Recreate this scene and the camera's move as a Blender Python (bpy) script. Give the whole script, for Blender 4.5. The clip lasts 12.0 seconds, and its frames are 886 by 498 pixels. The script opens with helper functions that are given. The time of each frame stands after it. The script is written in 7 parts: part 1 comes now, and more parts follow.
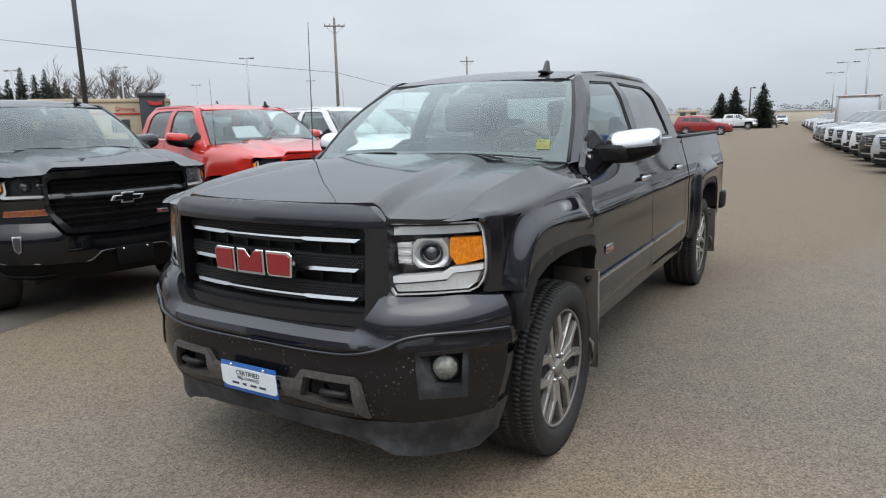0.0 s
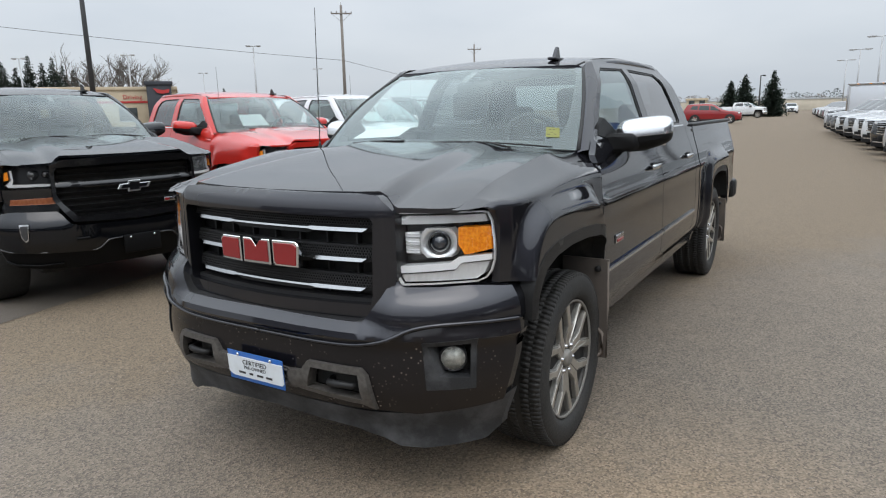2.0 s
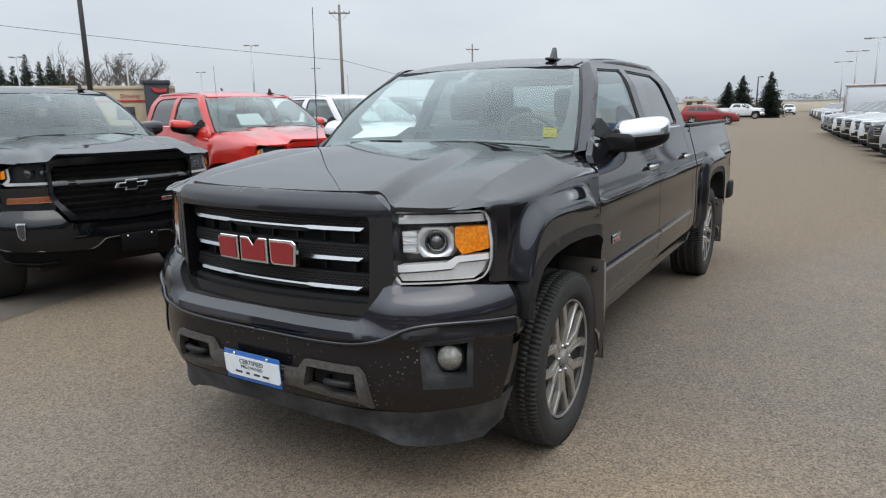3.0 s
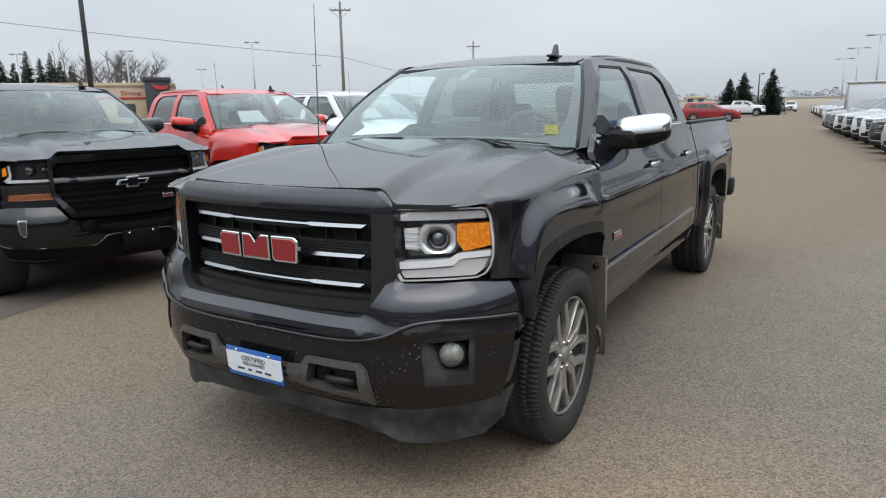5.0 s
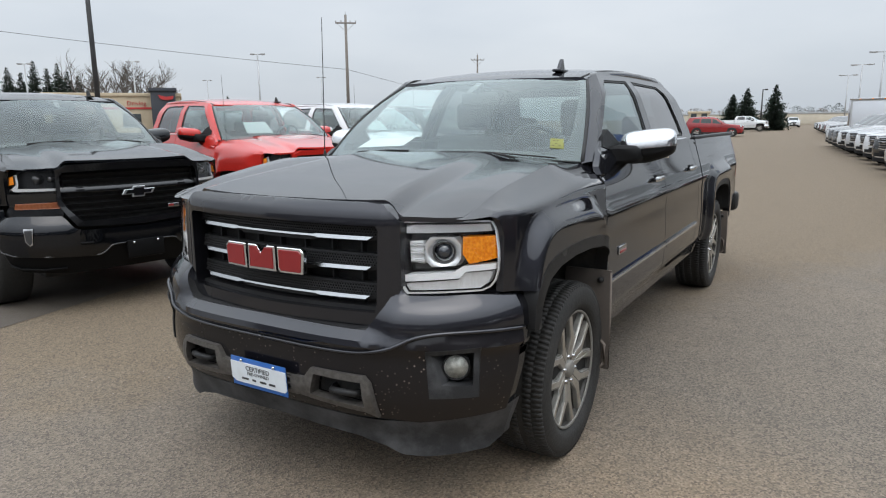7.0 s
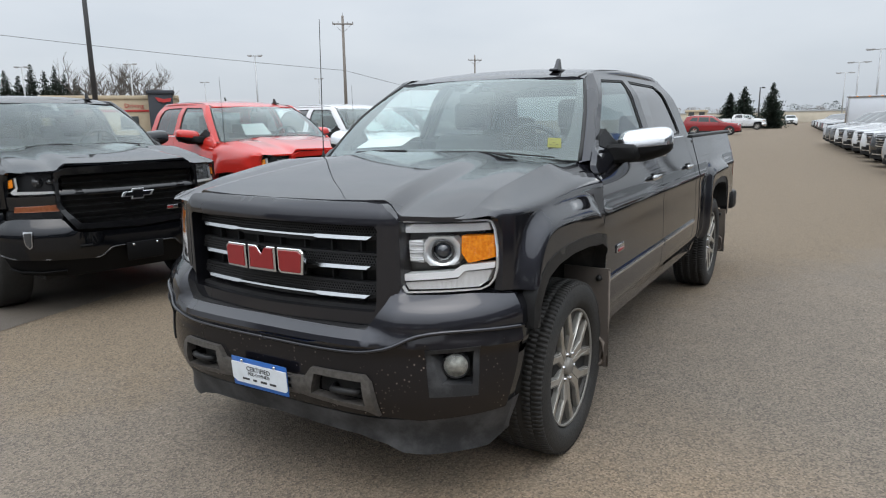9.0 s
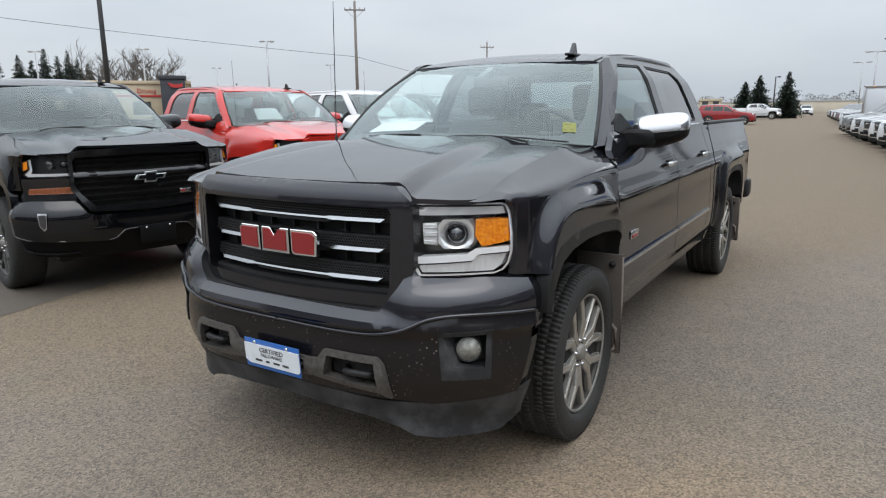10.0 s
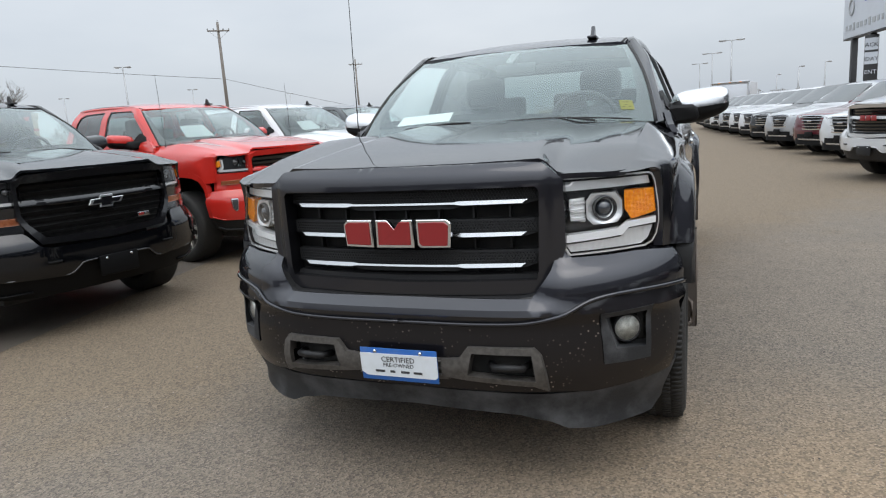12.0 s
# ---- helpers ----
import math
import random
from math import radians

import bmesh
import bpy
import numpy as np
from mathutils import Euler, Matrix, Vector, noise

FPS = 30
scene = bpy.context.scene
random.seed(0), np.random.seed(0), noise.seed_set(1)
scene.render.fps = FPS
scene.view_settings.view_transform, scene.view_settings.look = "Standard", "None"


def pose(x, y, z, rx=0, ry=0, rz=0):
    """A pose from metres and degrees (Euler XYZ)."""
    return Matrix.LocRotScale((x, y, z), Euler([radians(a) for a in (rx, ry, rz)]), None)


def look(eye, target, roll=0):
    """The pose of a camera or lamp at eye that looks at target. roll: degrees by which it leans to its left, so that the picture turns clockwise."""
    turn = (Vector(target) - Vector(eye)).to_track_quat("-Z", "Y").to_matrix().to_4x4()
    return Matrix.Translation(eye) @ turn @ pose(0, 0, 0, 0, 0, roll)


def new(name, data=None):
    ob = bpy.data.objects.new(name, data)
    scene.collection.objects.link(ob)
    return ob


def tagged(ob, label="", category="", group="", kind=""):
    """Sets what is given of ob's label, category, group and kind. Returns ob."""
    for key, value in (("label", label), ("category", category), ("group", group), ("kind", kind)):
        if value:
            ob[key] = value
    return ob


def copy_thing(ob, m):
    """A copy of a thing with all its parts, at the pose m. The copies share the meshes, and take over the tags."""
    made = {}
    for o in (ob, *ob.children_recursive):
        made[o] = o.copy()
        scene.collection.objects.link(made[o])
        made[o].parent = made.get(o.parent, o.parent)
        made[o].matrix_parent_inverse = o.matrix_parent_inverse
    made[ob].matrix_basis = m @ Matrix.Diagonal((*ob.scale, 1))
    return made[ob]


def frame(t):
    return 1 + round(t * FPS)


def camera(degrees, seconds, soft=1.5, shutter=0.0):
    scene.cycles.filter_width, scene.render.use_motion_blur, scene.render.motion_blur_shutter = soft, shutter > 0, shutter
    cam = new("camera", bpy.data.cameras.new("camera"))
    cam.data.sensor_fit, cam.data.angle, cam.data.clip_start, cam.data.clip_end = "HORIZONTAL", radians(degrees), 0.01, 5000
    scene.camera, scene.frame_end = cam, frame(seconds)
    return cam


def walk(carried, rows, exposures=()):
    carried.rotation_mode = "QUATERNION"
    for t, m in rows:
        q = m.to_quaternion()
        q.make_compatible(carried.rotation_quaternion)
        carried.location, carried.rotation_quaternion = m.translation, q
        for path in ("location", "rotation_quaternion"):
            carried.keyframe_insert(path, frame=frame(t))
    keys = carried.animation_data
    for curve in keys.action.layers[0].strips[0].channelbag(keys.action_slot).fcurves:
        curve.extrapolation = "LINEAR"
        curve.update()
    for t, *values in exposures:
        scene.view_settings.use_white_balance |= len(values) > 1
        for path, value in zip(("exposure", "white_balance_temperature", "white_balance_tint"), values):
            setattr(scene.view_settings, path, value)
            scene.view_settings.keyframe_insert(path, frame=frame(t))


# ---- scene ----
cam = camera(67.5, 12.0, soft=1.15)
PATH = [
    (0, (1.968, -2.798, 1.527), (0.97, -1.106, 1.154), -1.2),
    (0.5, (1.964, -2.791, 1.528), (0.959, -1.106, 1.139), -1.7),
    (1, (1.947, -2.775, 1.524), (0.943, -1.092, 1.128), -1.2),
    (1.5, (1.949, -2.774, 1.524), (0.934, -1.1, 1.118), -1.4),
    (2, (1.946, -2.772, 1.524), (0.933, -1.096, 1.118), -1.2),
    (2.5, (1.945, -2.77, 1.523), (0.938, -1.091, 1.113), -1.2),
    (3, (1.951, -2.775, 1.523), (0.944, -1.095, 1.117), -1.0),
    (5, (1.949, -2.779, 1.522), (0.941, -1.102, 1.108), -1.0),
    (5.5, (1.945, -2.775, 1.521), (0.933, -1.098, 1.117), -1.0),
    (6, (1.938, -2.774, 1.519), (0.928, -1.093, 1.123), -0.8),
    (6.5, (1.941, -2.78, 1.526), (0.932, -1.096, 1.142), -0.6),
    (7, (1.941, -2.789, 1.525), (0.923, -1.109, 1.147), -0.5),
    (9, (1.949, -2.803, 1.524), (0.934, -1.121, 1.147), -0.9),
    (9.5, (1.941, -2.804, 1.511), (0.925, -1.126, 1.121), -0.7),
    (10, (1.933, -2.804, 1.504), (0.896, -1.144, 1.092), -0.5),
    (10.5, (1.836, -2.838, 1.472), (0.821, -1.16, 1.075), -0.9),
    (11, (1.625, -2.881, 1.43), (0.668, -1.176, 1.011), -2.0),
    (11.5, (1.343, -2.885, 1.392), (0.519, -1.112, 0.971), -3.1),
    (12, (1.013, -3.085, 1.389), (0.295, -1.257, 1.011), -3.8),
]
walk(cam, [(t, look(eye, target, roll)) for t, eye, target, roll in PATH])

# ---- sky and light ----
world = bpy.data.worlds.new("overcast")
scene.world = world
world.use_nodes = True
wn, wl = world.node_tree.nodes, world.node_tree.links
wn.clear()
sky = wn.new("ShaderNodeTexSky")
sky.sky_type, sky.sun_disc = "NISHITA", False
sky.sun_elevation, sky.sun_rotation, sky.dust_density = radians(62), radians(147), 4.0
soft_sky = wn.new("ShaderNodeHueSaturation")
soft_sky.inputs["Saturation"].default_value = 0.3
wl.new(sky.outputs[0], soft_sky.inputs["Color"])
sky_bg = wn.new("ShaderNodeBackground")
sky_bg.inputs["Strength"].default_value = 0.05
wl.new(soft_sky.outputs[0], sky_bg.inputs["Color"])
coord = wn.new("ShaderNodeTexCoord")
stretch = wn.new("ShaderNodeMapping")
stretch.inputs["Scale"].default_value = (1.0, 1.0, 3.0)
wl.new(coord.outputs["Generated"], stretch.inputs["Vector"])
clouds = wn.new("ShaderNodeTexNoise")
clouds.inputs["Scale"].default_value, clouds.inputs["Detail"].default_value = 2.2, 5.0
wl.new(stretch.outputs[0], clouds.inputs["Vector"])
tones = wn.new("ShaderNodeValToRGB")
tones.color_ramp.elements[0].position, tones.color_ramp.elements[1].position = 0.3, 0.72
tones.color_ramp.elements[0].color = (0.488, 0.545, 0.612, 1)
tones.color_ramp.elements[1].color = (0.625, 0.67, 0.722, 1)
wl.new(clouds.outputs[0], tones.inputs[0])
# overcast: the cloud deck is brighter overhead than near the horizon
height = wn.new("ShaderNodeSeparateXYZ")
wl.new(coord.outputs["Generated"], height.inputs[0])
deck = wn.new("ShaderNodeValToRGB")
deck.color_ramp.elements[0].position, deck.color_ramp.elements[1].position = 0.22, 0.68
deck.color_ramp.elements[0].color, deck.color_ramp.elements[1].color = (1, 1, 1, 1), (2.9, 2.9, 2.85, 1)
wl.new(height.outputs["Z"], deck.inputs[0])
lifted = wn.new("ShaderNodeMix")
lifted.data_type, lifted.blend_type = "RGBA", "MULTIPLY"
lifted.inputs[0].default_value = 1.0
wl.new(tones.outputs[0], lifted.inputs[6])
wl.new(deck.outputs[0], lifted.inputs[7])
cloud_bg = wn.new("ShaderNodeBackground")
wl.new(lifted.outputs[2], cloud_bg.inputs["Color"])
cloud_bg.inputs["Strength"].default_value = 0.965
both = wn.new("ShaderNodeAddShader")
wl.new(sky_bg.outputs[0], both.inputs[0])
wl.new(cloud_bg.outputs[0], both.inputs[1])
wout = wn.new("ShaderNodeOutputWorld")
wl.new(both.outputs[0], wout.inputs["Surface"])
sun = new("sun", bpy.data.lights.new("sun", "SUN"))
sun.data.energy, sun.data.angle, sun.data.color = 0.5, radians(40), (1.0, 0.96, 0.9)
sun.matrix_world = look((2.6, -4.0, 9), (0, 0, 0))


# ---- materials ----
def material(name, colour, rough=0.5, metal=0.0, grain=None, bump=0.0, scale=30.0, coat=0.0, spec=0.5, stain=None, stain_scale=1.5):
    """A principled material: a base colour varied at two scales, with fine relief."""
    m = bpy.data.materials.new(name)
    m.use_nodes = True
    n, l = m.node_tree.nodes, m.node_tree.links
    p = n["Principled BSDF"]
    p.inputs["Base Color"].default_value = (*colour, 1)
    p.inputs["Roughness"].default_value, p.inputs["Metallic"].default_value = rough, metal
    p.inputs["Coat Weight"].default_value, p.inputs["Specular IOR Level"].default_value = coat, spec
    p.inputs["Coat Roughness"].default_value = 0.04
    tc = n.new("ShaderNodeTexCoord")
    last = None
    if grain:
        noise_tex = n.new("ShaderNodeTexNoise")
        noise_tex.inputs["Scale"].default_value, noise_tex.inputs["Detail"].default_value = scale, 6
        l.new(tc.outputs["Object"], noise_tex.inputs["Vector"])
        mix = n.new("ShaderNodeMix")
        mix.data_type = "RGBA"
        ramp = n.new("ShaderNodeMapRange")
        ramp.inputs[1].default_value, ramp.inputs[2].default_value = 0.35, 0.68
        l.new(noise_tex.outputs[0], ramp.inputs[0])
        l.new(ramp.outputs[0], mix.inputs[0])
        mix.inputs[6].default_value, mix.inputs[7].default_value = (*colour, 1), (*grain, 1)
        last = mix.outputs[2]
        if bump:
            b = n.new("ShaderNodeBump")
            b.inputs["Strength"].default_value, b.inputs["Distance"].default_value = bump, 0.01
            l.new(noise_tex.outputs[0], b.inputs["Height"])
            l.new(b.outputs[0], p.inputs["Normal"])
    if stain:
        st = n.new("ShaderNodeTexNoise")
        st.inputs["Scale"].default_value, st.inputs["Detail"].default_value, st.inputs["Roughness"].default_value = stain_scale, 7, 0.65
        l.new(tc.outputs["Object"], st.inputs["Vector"])
        mr = n.new("ShaderNodeMapRange")
        mr.inputs[1].default_value, mr.inputs[2].default_value, mr.inputs[4].default_value = 0.45, 0.75, stain[3]
        l.new(st.outputs[0], mr.inputs[0])
        mix2 = n.new("ShaderNodeMix")
        mix2.data_type = "RGBA"
        l.new(mr.outputs[0], mix2.inputs[0])
        if last:
            l.new(last, mix2.inputs[6])
        else:
            mix2.inputs[6].default_value = (*colour, 1)
        mix2.inputs[7].default_value = (*stain[:3], 1)
        last = mix2.outputs[2]
        rr = n.new("ShaderNodeMapRange")
        rr.inputs[3].default_value, rr.inputs[4].default_value = rough, min(1.0, rough + 0.35)
        l.new(mr.outputs[0], rr.inputs[0])
        l.new(rr.outputs[0], p.inputs["Roughness"])
    if last:
        l.new(last, p.inputs["Base Color"])
    return m


def glass(name, tint, gloss_tint=(1, 1, 1), gloss=0.08):
    """Thin pane, alike from both sides: clear with a tint, mirrored by gloss face on and more at a glancing view."""
    m = bpy.data.materials.new(name)
    m.use_nodes = True
    n, l = m.node_tree.nodes, m.node_tree.links
    n.clear()
    clear, shine, mix, tilt, rise, span, out = (n.new(k) for k in ("ShaderNodeBsdfTransparent", "ShaderNodeBsdfGlossy", "ShaderNodeMixShader", "ShaderNodeLayerWeight", "ShaderNodeMath", "ShaderNodeMapRange", "ShaderNodeOutputMaterial"))
    clear.inputs[0].default_value = (*tint, 1)
    shine.inputs["Color"].default_value, shine.inputs["Roughness"].default_value = (*gloss_tint, 1), 0.02
    tilt.inputs["Blend"].default_value = 0.5
    rise.operation = "POWER"
    rise.inputs[1].default_value = 4.0
    span.inputs[3].default_value, span.inputs[4].default_value = gloss, 1.0
    l.new(tilt.outputs["Facing"], rise.inputs[0])
    l.new(rise.outputs[0], span.inputs[0])
    l.new(span.outputs[0], mix.inputs[0])
    l.new(clear.outputs[0], mix.inputs[1])
    l.new(shine.outputs[0], mix.inputs[2])
    l.new(mix.outputs[0], out.inputs[0])
    return m


def paint(name, colour, dust=0.25, rough=0.32, metal=0.0, coat_ior=1.5, spec=0.12, haze=0.04):
    m = material(name, colour, rough=rough, metal=metal, coat=1.0, spec=spec, stain=(0.16, 0.14, 0.12, dust), stain_scale=2.2)
    m.node_tree.nodes["Principled BSDF"].inputs["Coat IOR"].default_value = coat_ior
    m.node_tree.nodes["Principled BSDF"].inputs["Coat Roughness"].default_value = haze
    if metal > 0.6:
        m.node_tree.nodes["Principled BSDF"].inputs["Specular Tint"].default_value = (0.06, 0.06, 0.06, 1)
    return m


GREY_PAINT = paint("iridium_paint", (0.029, 0.029, 0.036), dust=0.005, rough=0.40, metal=0.85, coat_ior=1.56, haze=0.05)
# Darker copy of the body paint: the lower bumper's shade is in its colour.
SHADED_PAINT = paint("iridium_paint_shaded", (0.020, 0.018, 0.020), dust=0.008, rough=0.5, metal=0.85, coat_ior=1.42)
BLACK_PAINT = paint("black_paint", (0.007, 0.008, 0.011), dust=0.002, rough=0.4, metal=0.85, coat_ior=1.50, haze=0.05)
RED_PAINT = paint("red_paint", (0.50, 0.022, 0.015), dust=0.04)
WHITE_PAINT = paint("white_paint", (0.62, 0.63, 0.645), dust=0.06)
SILVER_PAINT = paint("silver_paint", (0.42, 0.43, 0.45), dust=0.1, metal=0.5)
CHAR_PAINT = paint("charcoal_paint", (0.05, 0.055, 0.06), dust=0.08)
MAROON_PAINT = paint("maroon_paint", (0.10, 0.012, 0.02), dust=0.08)
DARK_RED_PAINT = paint("dark_red_paint", (0.24, 0.015, 0.018), dust=0.06)


def specked_paint():
    """The shaded copy of the grey paint with pale stone chips and salt specks, as on the lower bumper."""
    m = SHADED_PAINT.copy()
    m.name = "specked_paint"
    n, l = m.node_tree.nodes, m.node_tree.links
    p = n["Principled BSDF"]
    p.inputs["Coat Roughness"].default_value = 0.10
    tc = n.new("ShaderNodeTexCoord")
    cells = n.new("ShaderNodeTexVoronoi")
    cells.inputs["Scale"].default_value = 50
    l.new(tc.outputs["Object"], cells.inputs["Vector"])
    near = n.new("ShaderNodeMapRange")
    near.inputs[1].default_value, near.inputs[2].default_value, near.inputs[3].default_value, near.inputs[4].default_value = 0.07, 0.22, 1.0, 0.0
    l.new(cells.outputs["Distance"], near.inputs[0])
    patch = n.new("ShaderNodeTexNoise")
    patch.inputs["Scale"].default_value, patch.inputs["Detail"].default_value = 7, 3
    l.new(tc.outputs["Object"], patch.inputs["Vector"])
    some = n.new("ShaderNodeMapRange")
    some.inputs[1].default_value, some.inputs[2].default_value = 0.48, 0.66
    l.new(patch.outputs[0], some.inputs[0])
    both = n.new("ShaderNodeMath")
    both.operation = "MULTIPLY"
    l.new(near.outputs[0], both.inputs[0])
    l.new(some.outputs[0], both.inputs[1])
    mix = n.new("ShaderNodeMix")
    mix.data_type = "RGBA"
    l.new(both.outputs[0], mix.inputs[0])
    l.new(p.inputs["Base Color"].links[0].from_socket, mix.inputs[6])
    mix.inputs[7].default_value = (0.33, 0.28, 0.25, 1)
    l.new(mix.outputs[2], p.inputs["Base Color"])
    return m


SPECKED_PAINT = specked_paint()
PLASTIC = material("black_plastic", (0.011, 0.011, 0.012), rough=0.5, spec=0.35, grain=(0.018, 0.018, 0.019), scale=400, bump=0.15, stain=(0.09, 0.08, 0.07, 0.06), stain_scale=4)
DAM_PLASTIC = material("grey_dusty_plastic", (0.016, 0.017, 0.019), rough=0.62, spec=0.35, grain=(0.026, 0.027, 0.029), scale=300, bump=0.1, stain=(0.15, 0.15, 0.155, 0.6), stain_scale=5)
BEZEL = material("satin_grey_bezel", (0.105, 0.097, 0.090), rough=0.5, metal=0.3, grain=(0.06, 0.055, 0.05), scale=60, stain=(0.11, 0.095, 0.082, 0.4), stain_scale=6)
DEEP_BLACK = material("deep_black_plastic", (0.003, 0.003, 0.0033), rough=0.55, spec=0.14, grain=(0.005, 0.005, 0.0055), scale=200)
MIRROR_BLACK = material("mirror_plastic", (0.0075, 0.0075, 0.008), rough=0.55, spec=0.15, grain=(0.010, 0.010, 0.0105), scale=400, bump=0.1)
LAMP_CHROME = material("lamp_chrome", (0.90, 0.91, 0.92), rough=0.12, metal=0.6)
FLUTED = material("fluted_lamp_silver", (0.82, 0.83, 0.84), rough=0.24, metal=0.55, coat=0.4)
CHROME = material("chrome", (0.80, 0.81, 0.82), rough=0.08, metal=1.0)
STRIP_CHROME = material("strip_chrome", (0.50, 0.51, 0.52), rough=0.22, metal=1.0)
SATIN_CHROME = material("satin_chrome", (0.72, 0.73, 0.74), rough=0.34, metal=1.0)
DULL_CHROME = material("dull_chrome", (0.55, 0.55, 0.56), rough=0.25, metal=1.0)
RUBBER = material("tyre_rubber", (0.014, 0.014, 0.014), rough=0.75, grain=(0.026, 0.025, 0.023), scale=90, bump=0.25, stain=(0.07, 0.06, 0.052, 0.25), stain_scale=6)
CHANNEL_GREY = material("channel_grey", (0.045, 0.043, 0.04), rough=0.5, metal=0.3, stain=(0.16, 0.13, 0.11, 0.4), stain_scale=9)
SPOKE_GREY = material("spoke_grey", (0.22, 0.215, 0.20), rough=0.45, metal=0.3, stain=(0.26, 0.22, 0.18, 0.5), stain_scale=9)
ALLOY = material("machined_alloy", (0.64, 0.62, 0.58), rough=0.38, metal=1.0, stain=(0.30, 0.26, 0.22, 0.45), stain_scale=9)
ALLOY_DARK = material("painted_alloy", (0.10, 0.10, 0.10), rough=0.4, metal=0.6, stain=(0.2, 0.17, 0.14, 0.4), stain_scale=9)
DARK = material("underbody", (0.012, 0.012, 0.012), rough=0.9, grain=(0.03, 0.028, 0.026), scale=20)
SCREEN_GLASS = glass("screen_glass", (0.90, 0.98, 0.955), gloss_tint=(0.91, 1.0, 1.0), gloss=0.12)
GLASS = glass("clear_glass", (0.86, 0.94, 0.92), gloss_tint=(0.93, 1.0, 1.0), gloss=0.10)
TINT_GLASS = glass("privacy_glass", (0.20, 0.21, 0.21), gloss=0.07)
BACK_GLASS = glass("back_glass", (0.27, 0.32, 0.31), gloss=0.07)
LENS = glass("lamp_lens", (0.95, 0.95, 0.95), gloss=0.03)
LIGHT_GUIDE = material("light_guide", (0.88, 0.89, 0.90), rough=0.2, coat=0.5)
CAP_CHROME = material("cap_chrome", (0.74, 0.75, 0.765), rough=0.22, metal=1.0)
CLEAR_GREY = material("clear_grey_plastic", (0.80, 0.81, 0.82), rough=0.18, metal=0.35, coat=0.6)
DISC = material("brake_disc_steel", (0.035, 0.034, 0.033), rough=0.5, metal=0.6)
SEAL = material("rubber_seal", (0.012, 0.012, 0.012), rough=0.6)
AMBER = material("amber_reflector", (0.80, 0.20, 0.004), rough=0.22, grain=(1.0, 0.36, 0.014), scale=90, coat=0.3)
DARK_AMBER = material("dark_amber_lens", (0.20, 0.055, 0.018), rough=0.25, grain=(0.25, 0.08, 0.03), scale=60, coat=0.6)
TAIL_RED = material("tail_lamp_red", (0.14, 0.01, 0.01), rough=0.15, coat=1.0)
EMBLEM_RED = material("emblem_red", (0.25, 0.016, 0.018), rough=0.3, coat=0.4)
CLOTH = material("seat_cloth", (0.075, 0.078, 0.080), rough=0.9, grain=(0.10, 0.103, 0.105), scale=60, bump=0.04)
HEADLINER = material("headliner_cloth", (0.42, 0.42, 0.41), rough=0.95, grain=(0.48, 0.48, 0.47), scale=40)
DASH = material("dash_plastic", (0.040, 0.042, 0.043), rough=0.75, grain=(0.055, 0.056, 0.057), scale=150, bump=0.1)
MOUNT_GREY = material("mount_grey", (0.09, 0.09, 0.09), rough=0.7, grain=(0.11, 0.11, 0.11), scale=80)
PAPER = material("white_paper", (0.66, 0.69, 0.69), rough=0.7, stain=(0.75, 0.77, 0.80, 0.3), stain_scale=12)
YELLOW = material("yellow_sticker", (0.50, 0.51, 0.17), rough=0.6, stain=(0.36, 0.37, 0.16, 0.6), stain_scale=60)
INK = material("dark_ink", (0.04, 0.04, 0.045), rough=0.6)
PLATE_WHITE = material("plate_white", (0.70, 0.74, 0.78), rough=0.45, stain=(0.5, 0.5, 0.48, 0.3), stain_scale=18)
PLATE_BLUE = material("plate_blue", (0.02, 0.12, 0.42), rough=0.4, stain=(0.2, 0.22, 0.26, 0.3), stain_scale=18)


# ---- building helpers ----
def smooth(a, b, x):
    t = min(1.0, max(0.0, (x - a) / (b - a)))
    return t * t * (3 - 2 * t)


def curve_at(points, u):
    """Smooth interpolation of the values of (u, value) pairs."""
    if u <= points[0][0]:
        return points[0][1]
    for (a, p), (b, q) in zip(points, points[1:]):
        if u <= b:
            t = (u - a) / (b - a)
            return p + (q - p) * t
    return points[-1][1]


def spline_at(points, u):
    """Cubic interpolation of (u, value) pairs."""
    us = [p[0] for p in points]
    u = min(max(u, us[0]), us[-1])
    k = max(i for i in range(len(us) - 1) if us[i] <= u)
    slope = lambda i: (points[min(i + 1, len(us) - 1)][1] - points[max(i - 1, 0)][1]) / (us[min(i + 1, len(us) - 1)] - us[max(i - 1, 0)])
    (a, p), (b, q) = points[k], points[k + 1]
    h = b - a
    t = (u - a) / h
    return ((2 * t ** 3 - 3 * t * t + 1) * p + (t ** 3 - 2 * t * t + t) * h * slope(k) + (3 * t * t - 2 * t ** 3) * q + (t ** 3 - t * t) * h * slope(k + 1))


def link(name, mesh, mat, parent=None, label=""):
    ob = new(name, mesh)
    if mat is not None and not mesh.materials:
        mesh.materials.append(mat)
    ob.parent = parent
    if label:
        ob["label"] = label
    return ob


def part(name, bm, mat, parent=None, label="", flat=False, m=None):
    """One bmesh as one mesh object under a thing or a part."""
    if m is not None:
        bm.transform(m)
    mesh = bpy.data.meshes.new(name)
    if not flat:
        for f in bm.faces:
            f.smooth = True
        if len(bm.faces) < 60000:
            mesh_sharp = radians(38)
            for e in bm.edges:
                if len(e.link_faces) == 2 and e.calc_face_angle(0) > mesh_sharp:
                    e.smooth = False
    bm.to_mesh(mesh)
    bm.free()
    return link(name, mesh, mat, parent, label)


def thing(name, label, category, m, group="", kind=""):
    ob = new(name)
    ob.empty_display_size = 0.1
    ob.matrix_world = m
    return tagged(ob, label, category, group, kind)


